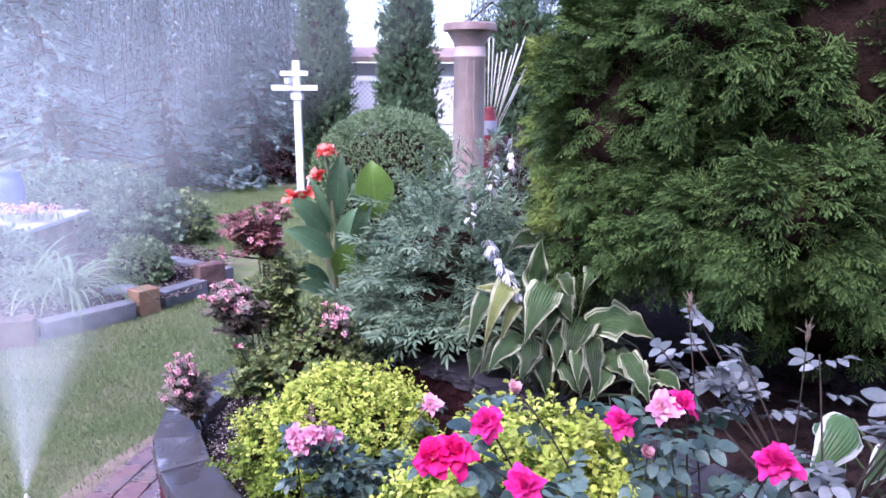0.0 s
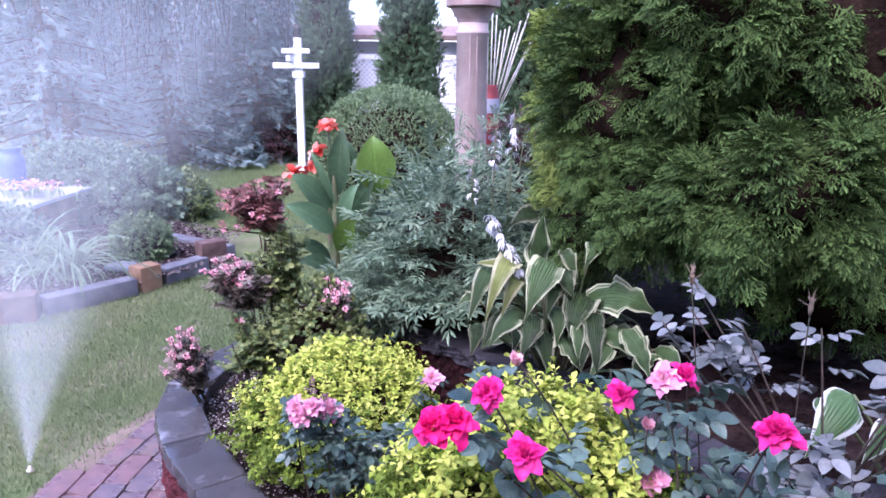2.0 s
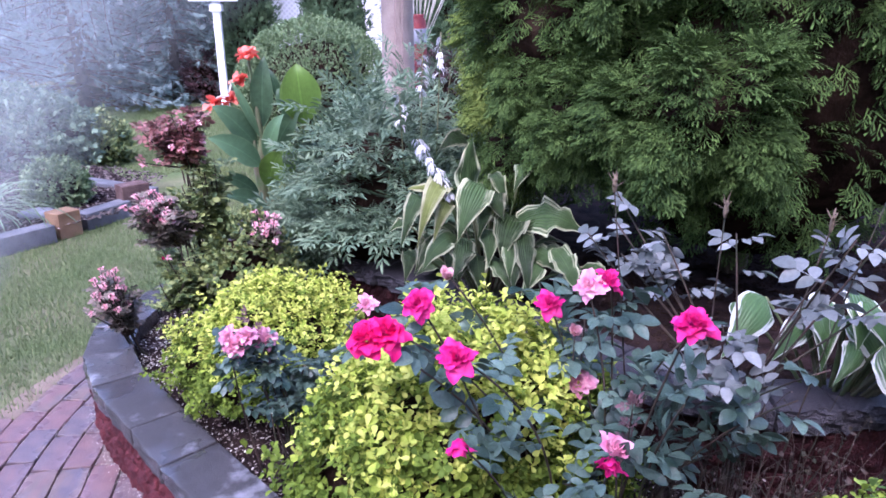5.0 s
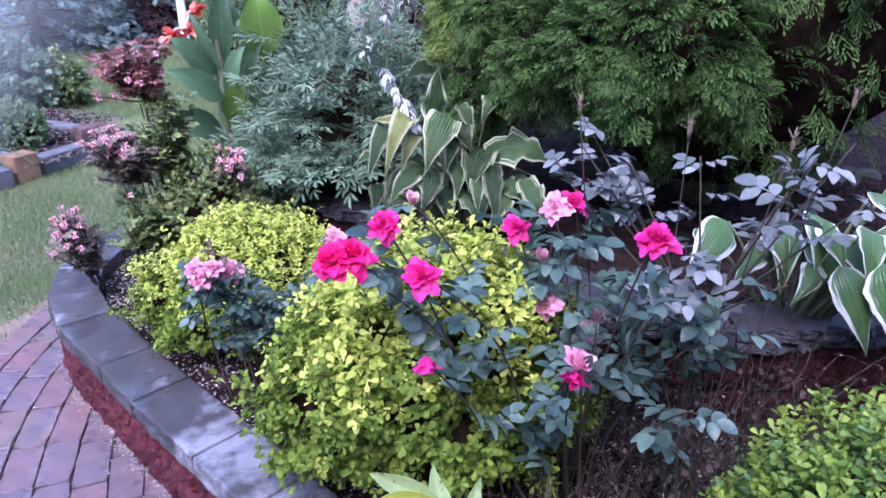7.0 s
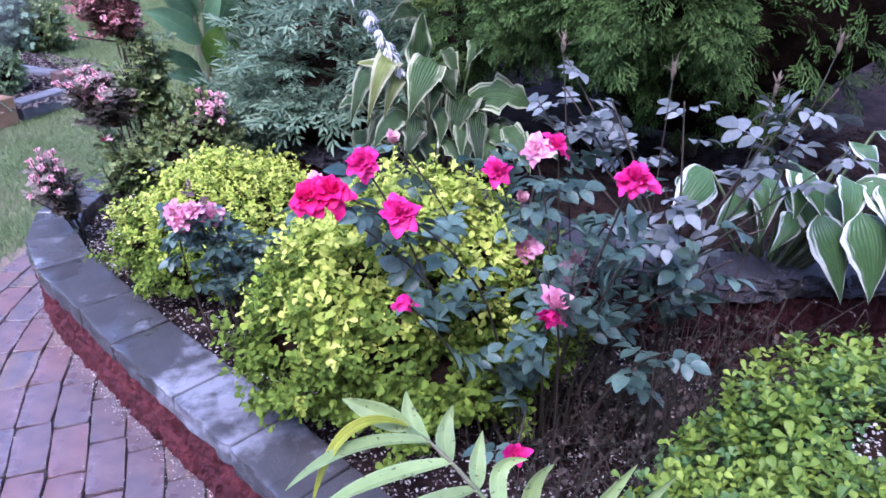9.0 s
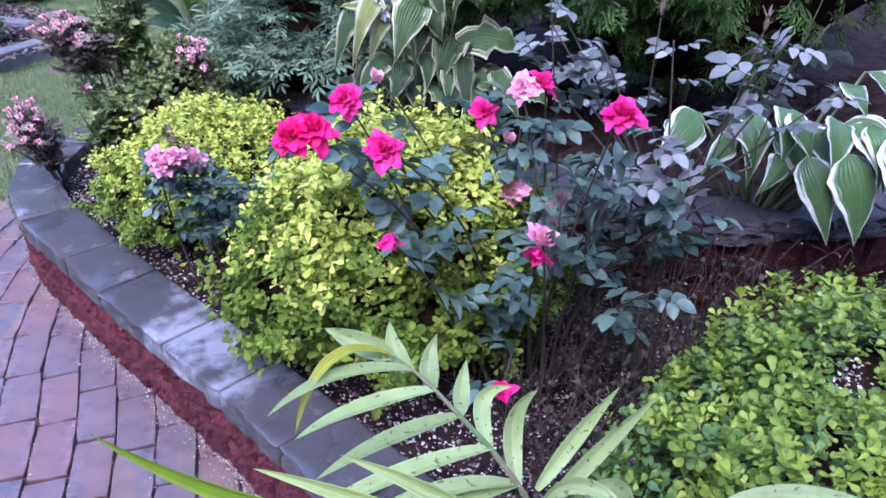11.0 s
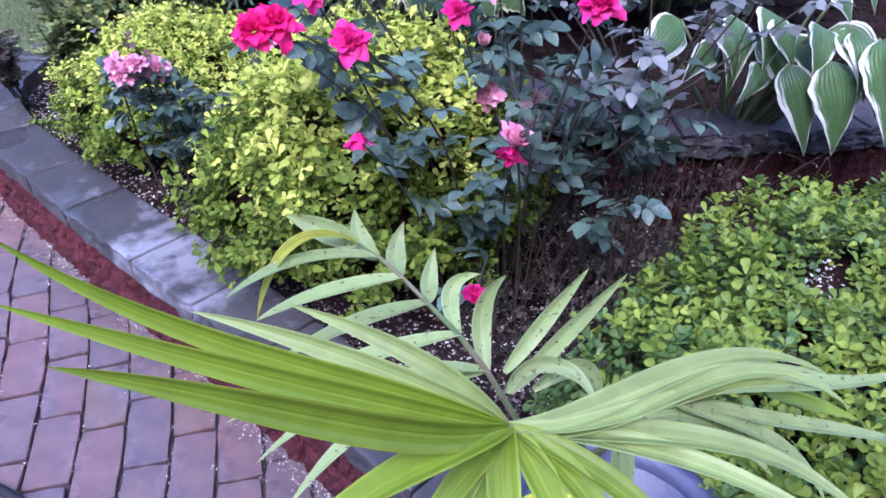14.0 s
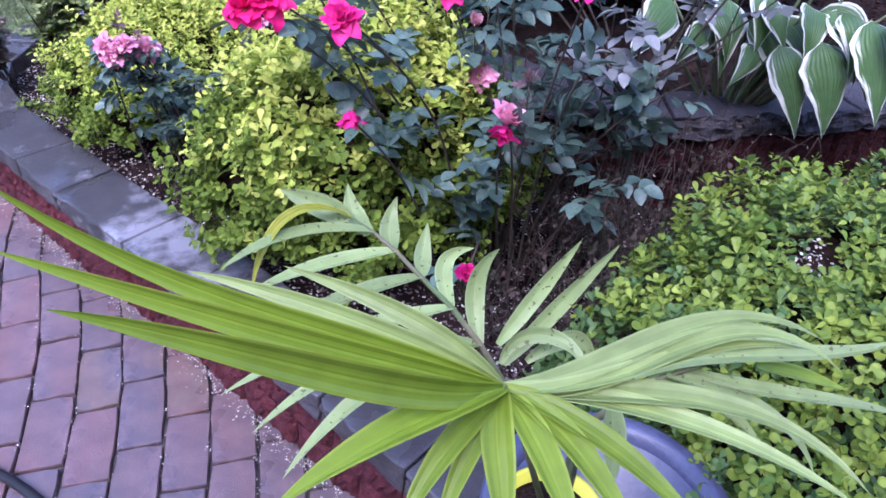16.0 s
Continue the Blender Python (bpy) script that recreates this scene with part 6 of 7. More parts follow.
for a in (-100, -75, 20, 140):
    V, F = tube([(0.1185 * math.cos(radians(a)), 0.1185 * math.sin(radians(a)), 0.5), (0.1085 * math.cos(radians(a)), 0.1085 * math.sin(radians(a)), 1.79)], 0.003, 5)
    part("seam", mesh_of("seam", V, F, M_PILLARTOP), pillar, "dark vertical seam")

post = thing("lamp_post", (-2.29, 11.0, -0.03), "white wooden garden post with crossed arms and small lantern", "lamp post")
part("post", box_mesh("post", (0.105, 0.105, 2.03), M_WHITE), post)
part("arm", box_mesh("arm", (0.70, 0.06, 0.08), M_WHITE, at=(-0.02, -0.084, 1.58)), post)
part("arm", box_mesh("arm", (0.06, 0.70, 0.08), M_WHITE, at=(-0.084, 0.0, 1.68)), post)
part("upper_arm", box_mesh("upper_arm", (0.42, 0.05, 0.07), M_WHITE, at=(-0.02, -0.079, 1.80)), post)
part("collar", box_mesh("collar", (0.17, 0.17, 0.1), M_WHITE, at=(0, 0, 1.44)), post)
part("lantern", lathe("lantern", [(0.001, 2.031), (0.07, 2.031), (0.07, 2.05), (0.05, 2.06), (0.055, 2.16), (0.08, 2.165), (0.025, 2.22), (0.001, 2.225)], M_LANTERN, 12, False), post, "dark metal lantern")

vase = thing("tall_vase", (0.37, 5.9, -0.03), "tall red and grey banded vase holding dry reeds", "vase")
part("body", lathe("body", [(0.001, 0.75), (0.05, 0.75), (0.07, 0.9), (0.075, 1.16), (0.074, 1.22)], M_VASERED, 28), vase)
part("band", lathe("band", [(0.074, 1.22), (0.0755, 1.28), (0.073, 1.34)], M_VASEGREY, 28), vase, "pale grey glazed band")
part("neck", lathe("neck", [(0.073, 1.34), (0.066, 1.40), (0.05, 1.43), (0.058, 1.45), (0.05, 1.45), (0.04, 1.40)], M_VASERED, 28), vase)
part("stand", lathe("stand", [(0.001, 0), (0.12, 0), (0.12, 0.05), (0.05, 0.1), (0.05, 0.68), (0.1, 0.75), (0.001, 0.751)], M_PILLARTOP, 20), vase)
rr = random.Random(6)
for i in range(13):
    V, F = tube([(rr.uniform(-0.02, 0.02), rr.uniform(-0.02, 0.02), 1.1), (-0.08 + 0.038 * i, rr.uniform(-0.1, 0.1), 1.93 + rr.uniform(-0.08, 0.18) - 0.008 * i)], [0.004, 0.006], 5)
    part("reed", mesh_of("reed", V, F, M_REED), vase, "dry pale reed")


def lattice(at, width, height):
    ob = thing("lattice_fence", at, "white lattice fence panel between white posts", "fence")
    for x in (-width / 2, width / 2):
        part("post", box_mesh("post", (0.09, 0.09, height), M_WHITE, at=(x, 0, 0)), ob)
    part("rail", box_mesh("rail", (width, 0.06, 0.09), M_WHITE, at=(0, 0, height - 0.09)), ob)
    part("rail", box_mesh("rail", (width, 0.06, 0.09), M_WHITE, at=(0, 0, 1.0)), ob)
    part("board", box_mesh("board", (width, 0.02, 1.0), M_WHITE, at=(0, 0.01, 0.0)), ob)
    bm = bmesh.new()
    h0, h1 = 1.09, height - 0.09
    step = 0.09
    k = -(h1 - h0)
    while k < width:
        for s in (1, -1):
            a = Vector((-width / 2 + k, 0.012 * s, h0))
            x0, x1 = max(0, -k), min(h1 - h0, width - k)
            if x1 - x0 > 0.02:
                for q in (0,):
                    if s == 1:
                        p, d = Vector((-width / 2 + k + x0, 0.008, h0 + x0)), Vector((x1 - x0, 0, x1 - x0))
                    else:
                        p, d = Vector((width / 2 - k - x0, -0.008, h0 + x0)), Vector((-(x1 - x0), 0, x1 - x0))
                    block(bm, p - Vector((0.016, 0.004, 0)), d, (0.032, 0, 0), (0, 0.008, 0))
        k += step
    part("lattice", from_bm("lattice", bm, M_WHITE), ob)
    return ob


for i in range(2, 8):
    lattice((-7.0 + 1.8 * i, 13.0, -0.03), 1.8, 1.84)

house = thing("house", (1.0, 17.0, -0.03), "neighbouring house with pale siding and a brown roof", "house")
part("wall", box_mesh("wall", (9, 4, 2.15), M_HOUSE), house)
bm = bmesh.new()
block(bm, (-4.8, -2.5, 2.15), (9.6, 0, 0), (0, 2.6, 0.35), (0, -0.03, 0.1))
part("roof", from_bm("roof", bm, M_ROOF), house)


# trees behind
def weeping_tree(at, height, spread, strands, seed, label, material):
    r = np.random.RandomState(seed)
    ob = thing("weeping_tree", at, label, "tree")
    V, F = tube([(0, 0, 0), (0.1, 0.05, height * 0.4), (0.0, 0.1, height * 0.8)], [0.16, 0.12, 0.05], 8)
    tr = part("trunk", mesh_of("trunk", V, F, M_BARK), ob)
    hp, wood = Heap(), Heap()
    tpl = flake_tpl(0.17)
    for i in range(strands):
        a, q = r.uniform(0, 6.28), math.sqrt(r.uniform(0, 1))
        top = np.array([math.cos(a) * q * spread, math.sin(a) * q * spread, height * (0.98 - 0.45 * q * q) + r.uniform(-0.3, 0.3)])
        L = r.uniform(0.35, 0.8) * top[2]
        n = int(L / 0.05)
        t = np.linspace(0, 1, n)
        out = np.array([math.cos(a), math.sin(a), 0])
        line = top + np.column_stack([out[0] * 0.35 * t * (1.4 - t) + 0.05 * np.sin(t * 7 + i), out[1] * 0.35 * t * (1.4 - t) + 0.05 * np.cos(t * 6 + i), -L * t])
        wood.add(*tube(line[:: max(1, n // 5)], 0.006, 3))
        P = np.repeat(line, 5, 0) + r.normal(0, 0.045, (n * 5, 3))
        D = unit(r.normal(0, 0.7, P.shape) + np.array([0, 0, -0.7]))
        hp.add(*scatter(tpl, P, D, r.normal(0, 1, P.shape), r.uniform(0.04, 0.09, len(P))))
        if i % 9 == 0:
            wood.add(*tube(bend((0, 0.05, height * 0.6), top, 0.3, 6), [0.05, 0.04, 0.03, 0.025, 0.02, 0.012], 5))
    part("branch_wood", wood.mesh("branch_wood", M_BARK), ob)
    part("leaves", hp.mesh("leaves", material), ob)
    return ob


def spruce(at, height, radius, seed, label, tiers=16):
    """A conifer with drooping boughs of needle sprays."""
    r = np.random.RandomState(seed)
    ob = thing("spruce", at, label, "conifer")
    V, F = tube([(0, 0, 0), (0, 0, height)], [0.10, 0.02], 8)
    part("trunk", mesh_of("trunk", V, F, M_BARK), ob)
    hp, wood = Heap(), Heap()
    tpl = spray_tpl(8, 0, 0.06, 7, 0.1)
    for i in range(tiers):
        z = height * (0.06 + 0.92 * i / tiers)
        rad = radius * (1 - i / tiers) ** 0.8 + 0.1
        for j in range(9):
            a = r.uniform(0, 6.28)
            e = np.array([math.cos(a) * rad, math.sin(a) * rad, z - 0.18 * rad + r.uniform(-0.15, 0.1)])
            line = bend((0, 0, z), e, 0.05, 7)
            wood.add(*tube(line, np.linspace(0.02, 0.006, 7), 4))
            n = 52
            t = r.uniform(0.25, 1, n)
            P = np.column_stack([np.interp(t, np.linspace(0, 1, 7), line[:, c]) for c in range(3)])
            out = np.array([math.cos(a), math.sin(a), -0.1])
            D = unit(out + r.normal(0, 0.5, P.shape))
            hp.add(*scatter(tpl, P, D, unit(np.array([0, 0, 1.0]) + r.normal(0, 0.3, P.shape)), r.uniform(0.09, 0.18, n)))
    part("bough_wood", wood.mesh("bough_wood", M_BARK), ob)
    part("needles", hp.mesh("needles", M_SPRUCE, smooth=False), ob)
    return ob


weeping_tree((-6.2, 11.5, 0), 6.5, 2.6, 260, 61, "large weeping tree with fine grey-green hanging foliage", M_WILLOW)
weeping_tree((-4.9, 12.8, 0), 6.0, 2.4, 200, 62, "large weeping tree with fine grey-green hanging foliage", M_WILLOW)
weeping_tree((2.0, 11.5, 0), 5.0, 1.7, 150, 63, "weeping tree with fine grey-green hanging foliage", M_WILLOW)
weeping_tree((-3.4, 14.2, 0), 5.6, 1.5, 170, 60, "weeping tree with fine grey-green hanging foliage", M_WILLOW)
spruce((-4.5, 11.4, 0), 3.0, 1.45, 64, "low blue-green spruce with drooping boughs")
spruce((-5.2, 9.2, 0), 3.2, 1.4, 65, "blue-green spruce with drooping boughs")
spruce((-3.3, 12.2, 0), 2.7, 1.15, 66, "blue-green spruce with drooping boughs")
mound("barberry_shrub", "burgundy-leaved shrub under the trees", "shrub", (-2.75, 12.2, 0.35), (0.4, 0.35, 0.4), 0.0, 67, M_BARBERRY, M_BARBERRY, chip_tpl(0.3, 0.1), 420, 8, 0.16, (0.03, 0.05), -0.7, 0.5)
mound("barberry_shrub", "burgundy-leaved shrub beside the pillar", "shrub", (0.62, 5.6, 0.75), (0.25, 0.25, 0.42), 0.0, 68, M_BARBERRY, M_BARBERRY, chip_tpl(0.3, 0.1), 300, 8, 0.08, (0.02, 0.04), -0.7, 0.25)

mound("hedge", "tall loose grey-green hedge behind the trees", "hedge", (-10.5, 16.5, 1.0), (6.3, 0.8, 2.3), 0.0, 69, M_SPRUCE, M_SPRUCE, chip_tpl(0.4, 0.1), 1300, 8, 0.4, (0.12, 0.24), -0.5, 0.3)

# ---- planting bed with edging blocks ----
EDGE = [(-3.25, 3.78), (-2.53, 4.04), (-2.53, 4.13), (-2.14, 4.60), (-2.14, 4.64), (-2.045, 4.78), (-2.04, 4.84), (-1.845, 5.21)]


def edging(a, b, deep, high, material, label):
    a, b = Vector((*a, -0.03)), Vector((*b, -0.03))
    n = Vector((-(b - a).y, (b - a).x, 0)).normalized()
    mid = (a + b) / 2
    bm = bmesh.new()
    block(bm, a - mid + (b - a) * 0.01, (b - a) * 0.98, n * deep, (0, 0, high + 0.03), 0.008)
    ob = part("edging_block", from_bm("edging_block", bm, material))
    ob.location = mid
    return tagged(ob, label, "edging block", "edging blocks of the bed")


edging(EDGE[0], EDGE[1], 0.14, 0.15, M_BROWNBLOCK, "long weathered brownish concrete edging block at the lawn")
edging(EDGE[2], EDGE[3], 0.13, 0.095, M_GREYBLOCK, "long blue-grey concrete edging block at the lawn")
edging(EDGE[4], EDGE[5], 0.15, 0.155, M_TANBLOCK, "short upright tan edging block between grey ones")
edging(EDGE[6], EDGE[7], 0.13, 0.095, M_GREYBLOCK, "long blue-grey concrete edging block at the lawn")
edging((-1.90, 5.20), (-1.74, 5.34), 0.14, 0.20, M_RUSTSTONE, "upright rusty maroon stone at the bed's corner")
edging((-1.75, 5.6), (-2.5, 6.05), 0.13, 0.10, M_GREYBLOCK, "blue-grey concrete edging block behind the bed")
left_soil = part("left_bed_soil", poly_sheet("left_bed_soil", [(-3.3, 3.95), (-2.62, 4.15), (-2.55, 4.24), (-2.2, 4.66), (-2.1, 4.86), (-1.95, 5.26), (-1.95, 5.8), (-2.6, 6.6), (-5, 6.8), (-6, 4)], 0.07, M_SOIL, 0.1))
tagged(left_soil, "dark mulched soil of the edged planting bed", "soil", kind="structure")


def edge_region(r, n):
    u = r.uniform(0, 1, (n, 2))
    p = np.column_stack([-3.4 + 1.9 * u[:, 0], 4.0 + 2.6 * u[:, 1]])
    return p[(p[:, 1] > 4.2 + (p[:, 0] + 2.5) * 1.15) & (p[:, 1] < 6.2 - (p[:, 0] + 1.9) * 0.6) & (p[:, 0] < -1.85)]


tagged(chips("left_mulch", 9000, edge_region, 0.068, 8, None, (0.012, 0.035)), "dark bark mulch in the edged bed", "mulch", kind="stuff")


def daylily(at, n, seed, length):
    r = random.Random(seed)
    ob = thing("daylily", at, "clump of arching pale green strap leaves", "daylily")
    for i in range(n):
        e0 = r.uniform(50, 88)
        base = (r.uniform(-0.07, 0.07), r.uniform(-0.07, 0.07), 0)
        v, f, u = ribbon(arc(base, r.uniform(0, 360), e0, e0 - r.uniform(70, 150), r.uniform(0.6, 1.1) * length, 10), r.uniform(0.008, 0.015), lambda t: (1 - t) ** 0.6 * 1.0, 2, 0, 0, (0, 0, 1), r.uniform(-0.4, 0.4), 2, i, 0.3)
        part("leaf", mesh_of("leaf", v, f, M_DAYLILY, u), ob)


daylily((-2.66, 4.68, 0.06), 120, 3, 0.66)
daylily((-3.0, 4.75, 0.06), 80, 4, 0.66)
daylily((-3.0, 7.4, -0.03), 40, 5, 0.6)
mound("low_conifer", "small yellow-green dwarf conifer in the bed", "shrub", (-2.38, 5.25, 0.2), (0.2, 0.18, 0.18), 0.06, 71, M_YEW, M_YEW, chip_tpl(0.25, 0.1), 420, 8, 0.06, (0.02, 0.04), -0.7, 0.2)
mound("grey_leaved_shrub", "spreading grey-green leafy shrub behind the bed", "shrub", (-3.25, 6.9, 0.26), (0.5, 0.4, 0.34), 0.0, 72, M_FERNY, M_FERNY, chip_tpl(0.35, 0.1), 600, 8, 0.12, (0.04, 0.08), -0.7, 0.6)
mound("grey_leaved_shrub", "spreading grey-green leafy shrub behind the bed", "shrub", (-3.7, 7.0, 0.35), (0.7, 0.5, 0.4), 0.0, 73, M_FERNY, M_FERNY, chip_tpl(0.35, 0.1), 700, 8, 0.1, (0.03, 0.07), -0.7, 0.25)
mound("low_yellow_shrub", "low yellow-green shrub at the lawn's edge", "shrub", (-2.78, 7.15, 0.15), (0.26, 0.25, 0.24), 0.0, 74, M_MIXLEAF, M_MIXLEAF, chip_tpl(0.35, 0.1), 400, 8, 0.1, (0.03, 0.06), -0.7, 0.5)

slab = thing("stone_bench", (-4.05, 5.75, -0.03), "pale stone slab on a low brown block base", "bench")
part("slab", box_mesh("slab", (1.5, 1.22, 0.035), M_SLAB, 0.01, (0, 0, 0.445)), slab)
part("base", box_mesh("base", (1.3, 1.0, 0.445), M_BROWNBLOCK, 0.01), slab)
urn = thing("blue_urn", (-3.87, 6.12, 0.452), "tall blue glazed urn on the stone slab", "urn")
part("body", lathe("body", [(0.001, 0), (0.09, 0), (0.1, 0.02), (0.095, 0.06), (0.11, 0.16), (0.112, 0.26), (0.095, 0.31), (0.075, 0.33), (0.1, 0.37), (0.1, 0.385), (0.07, 0.385), (0.06, 0.33)], M_BLUEURN, 28), urn)
fl = thing("coral_flower_clump", (-3.5, 5.75, 0.452), "low clump of coral pink flowers on the slab", "flowers")
hp, gl = Heap(), Heap()
rf = random.Random(9)
for i in range(60):
    x, y = rf.gauss(0, 0.16), rf.gauss(0, 0.09)
    for k in range(5):
        v, f, u = ribbon(arc((x, y, 0.06 + rf.uniform(0, 0.08)), k * 72 + rf.uniform(-20, 20), 40, -10, 0.035, 5), 0.009, oval, 2, 0.2)
        hp.add(v, f, u)
    v, f, u = ribbon(arc((x, y, 0), rf.uniform(0, 360), 80, 20, 0.13, 6), 0.008, oval, 2, 0.2)
    gl.add(v, f, u)
part("petals", hp.mesh("petals", M_FADED), fl)
part("leaves", gl.mesh("leaves", M_DAYLILY), fl)
bm = bmesh.new()
bmesh.ops.create_icosphere(bm, subdivisions=3, radius=1)
for v in bm.verts:
    v.co *= 1 + 0.12 * noise.noise(v.co * 1.7)
    v.co = Vector((v.co.x * 0.12, v.co.y * 0.12, v.co.z * 0.035))
stone = part("flat_stone", from_bm("flat_stone", bm, M_STONE, True))
stone.location = (-2.42, 4.95, 0.08)
tagged(stone, "flat round grey fieldstone on the mulch", "stone")

# an unseen house wall and eave, added behind the path to block low light
unseen_wall = thing("house", (0.5, -3.4, -0.03), "unseen brick house wall, added to block low light", "house")
part("wall", box_mesh("wall", (16, 0.3, 4.2), M_BROWNBLOCK, 0.01), unseen_wall)
bm = bmesh.new()
block(bm, (-8.3, -0.4, 4.2), (16.6, 0, 0), (0, 1.1, -0.12), (0, 0, 0.14))
part("eave", from_bm("eave", bm, M_ROOF), unseen_wall)
mound("grey_leaved_shrub", "grey-green leafy shrub before the stone bench", "shrub", (-3.45, 5.0, 0.2), (0.42, 0.3, 0.28), 0.0, 75, M_FERNY, M_FERNY, chip_tpl(0.35, 0.1), 500, 8, 0.09, (0.03, 0.06), -0.7, 0.25)

# ---- lawn sprinkler ----
sprinkler = thing("lawn_sprinkler", (-1.61, 2.36, -0.02), "small brass lawn sprinkler throwing a fan of fine water", "sprinkler")
part("nozzle", lathe("nozzle", [(0.001, 0), (0.014, 0), (0.014, 0.008), (0.008, 0.012), (0.006, 0.024), (0.001, 0.025)], M_BRASS, 16), sprinkler)


def spray_mat(name, seed, dense):
    """Fine airborne water: white drops, denser in streaks that run along the jet and thinning to its edges."""
    m = bpy.data.materials.new(name)
    m.use_nodes = True
    n, l = m.node_tree.nodes, m.node_tree.links
    uv = n.new("ShaderNodeUVMap")
    sep = n.new("ShaderNodeSeparateXYZ")
    l.new(uv.outputs["UV"], sep.inputs["Vector"])
    mp = n.new("ShaderNodeMapping")
    mp.inputs["Location"].default_value = (seed, seed * 0.7, 0)
    mp.inputs["Scale"].default_value = (5, 1.6, 1)
    l.new(uv.outputs["UV"], mp.inputs["Vector"])
    no = n.new("ShaderNodeTexNoise")
    no.inputs["Scale"].default_value, no.inputs["Detail"].default_value = 1.0, 5
    l.new(mp.outputs["Vector"], no.inputs["Vector"])

    def op(kind, a, b=0.0):
        k = n.new("ShaderNodeMath")
        k.operation = kind
        for i, v in enumerate((a, b)):
            if isinstance(v, (int, float)):
                k.inputs[i].default_value = v
            else:
                l.new(v, k.inputs[i])
        return k.outputs[0]

    u, v = sep.outputs["X"], sep.outputs["Y"]
    side = op("MINIMUM", op("MULTIPLY", op("SUBTRACT", 1.0, u), 1.7), 1.0)
    side = op("MULTIPLY", side, op("MINIMUM", op("MULTIPLY", u, 1.2), 1.0))
    side = op("MULTIPLY", side, op("ADD", op("MULTIPLY", side, 0.35), 0.65))
    end = op("MINIMUM", op("MULTIPLY", op("SUBTRACT", 1.0, v), 2.5), 1.0)
    jet = op("ADD", op("MULTIPLY", op("POWER", op("SUBTRACT", 1.0, v), 4.0), 0.10), dense)
    fac = op("MULTIPLY", op("MULTIPLY", side, end), op("MULTIPLY", jet, op("ADD", op("MULTIPLY", no.outputs["Fac"], 1.7), -0.1)))
    fac = op("MINIMUM", op("MAXIMUM", fac, 0.0), 0.8)
    tr = n.new("ShaderNodeBsdfTransparent")
    b = n["Principled BSDF"]
    b.inputs["Base Color"].default_value = (0.83, 0.90, 0.92, 1)
    b.inputs["Roughness"].default_value = 0.7
    tl = n.new("ShaderNodeBsdfTranslucent")
    tl.inputs["Color"].default_value = (0.83, 0.90, 0.92, 1)
    wet = n.new("ShaderNodeMixShader")
    l.new(b.outputs["BSDF"], wet.inputs[1])
    l.new(tl.outputs["BSDF"], wet.inputs[2])
    ms = n.new("ShaderNodeMixShader")
    l.new(fac, ms.inputs["Fac"])
    l.new(tr.outputs["BSDF"], ms.inputs[1])
    l.new(wet.outputs["Shader"], ms.inputs[2])
    l.new(ms.outputs["Shader"], n["Material Output"].inputs["Surface"])
    return m


def water_fan(k, dense):
    """One curved sheet of the fan: v runs along the jet, u from its far side to its near edge."""
    V, U, F = [], [], []
    nu, nv = 16, 20
    for j in range(nv + 1):
        v = j / nv
        for i in range(nu + 1):
            u = i / nu
            right = 0.012 + 0.55 * v + 2.35 * v ** 1.8
            left = -0.012 - 0.80 * v - 3.6 * v ** 1.4
            V.append((left + (right - left) * u, (1.0 + 0.45 * k) * v + 0.25 * v * math.sin(u * 3 + k), 0.04 + 2.7 * v - 0.2 * v * v))
            U.append((u, v))
    for j in range(nv):
        for i in range(nu):
            q = j * (nu + 1) + i
            F.append((q, q + 1, q + nu + 2, q + nu + 1))
    part("water_sheet", mesh_of("water_sheet", V, np.array(F), spray_mat("water_spray", 3.0 + 5 * k, dense), U), sprinkler, "fine white water mist")


for k in range(3):
    water_fan(k, 0.25)


# ---- potted palm by the wall ----
pot = thing("blue_pot", (0.435, 0.345, LOW_TOP + 0.001), "wide blue glazed pot standing on the wall", "plant pot")
part("bowl", lathe("bowl", [(0.001, 0), (0.085, 0), (0.1, 0.02), (0.14, 0.10), (0.158, 0.165), (0.143, 0.165), (0.09, 0.05), (0.001, 0.04)], M_BLUEPOT, 48), pot)
part("rim", lathe("rim", [(0.144, 0.1655), (0.158, 0.1655), (0.174, 0.167), (0.179, 0.177), (0.174, 0.187), (0.150, 0.187), (0.144, 0.1655)], M_BLUEPOT, 48), pot, "rounded blue glazed rim")
inner = thing("yellow_pot", (0.35, 0.352, 0.325), "small yellow plastic nursery pot inside the blue pot", "plant pot")
part("body", lathe("body", [(0.001, 0), (0.05, 0), (0.066, 0.13), (0.073, 0.13), (0.073, 0.145), (0.066, 0.145), (0.06, 0.10), (0.001, 0.095)], M_YELPOT, 40), inner)
part("potting_soil", lathe("potting_soil", [(0.001, 0.127), (0.03, 0.126), (0.064, 0.122), (0.064, 0.11)], M_SOIL, 24), inner, "dark potting soil")

palm = thing("potted_palm", (0.35, 0.352, 0.44), "young palm with long arching light green leaflets", "palm")
PB = np.array((0.35, 0.352, 0.44))
C = np.array((0.17, 0.111, 1.01))


def blade(parent, points, half, material, up=(0, 0, 1), fold=0.42):
    """A leaflet that runs smoothly through three points or more."""
    Q = np.asarray(points, float) - PB
    s = np.concatenate([[0], np.cumsum(np.linalg.norm(np.diff(Q, axis=0), axis=1))])
    t = np.linspace(0, s[-1], 22)
    line = np.stack([np.polyval(np.polyfit(s, Q[:, c], min(3, len(Q) - 1)), t) for c in range(3)], 1)
    v, f, u = ribbon(line, half, lance, 6, 0.0, 0.0, up, 0.0, 2, 0, fold)
    return part("leaflet", mesh_of("leaflet", v, f, material, u), parent, "yellowed leaflet" if material is M_PALMYEL else "")


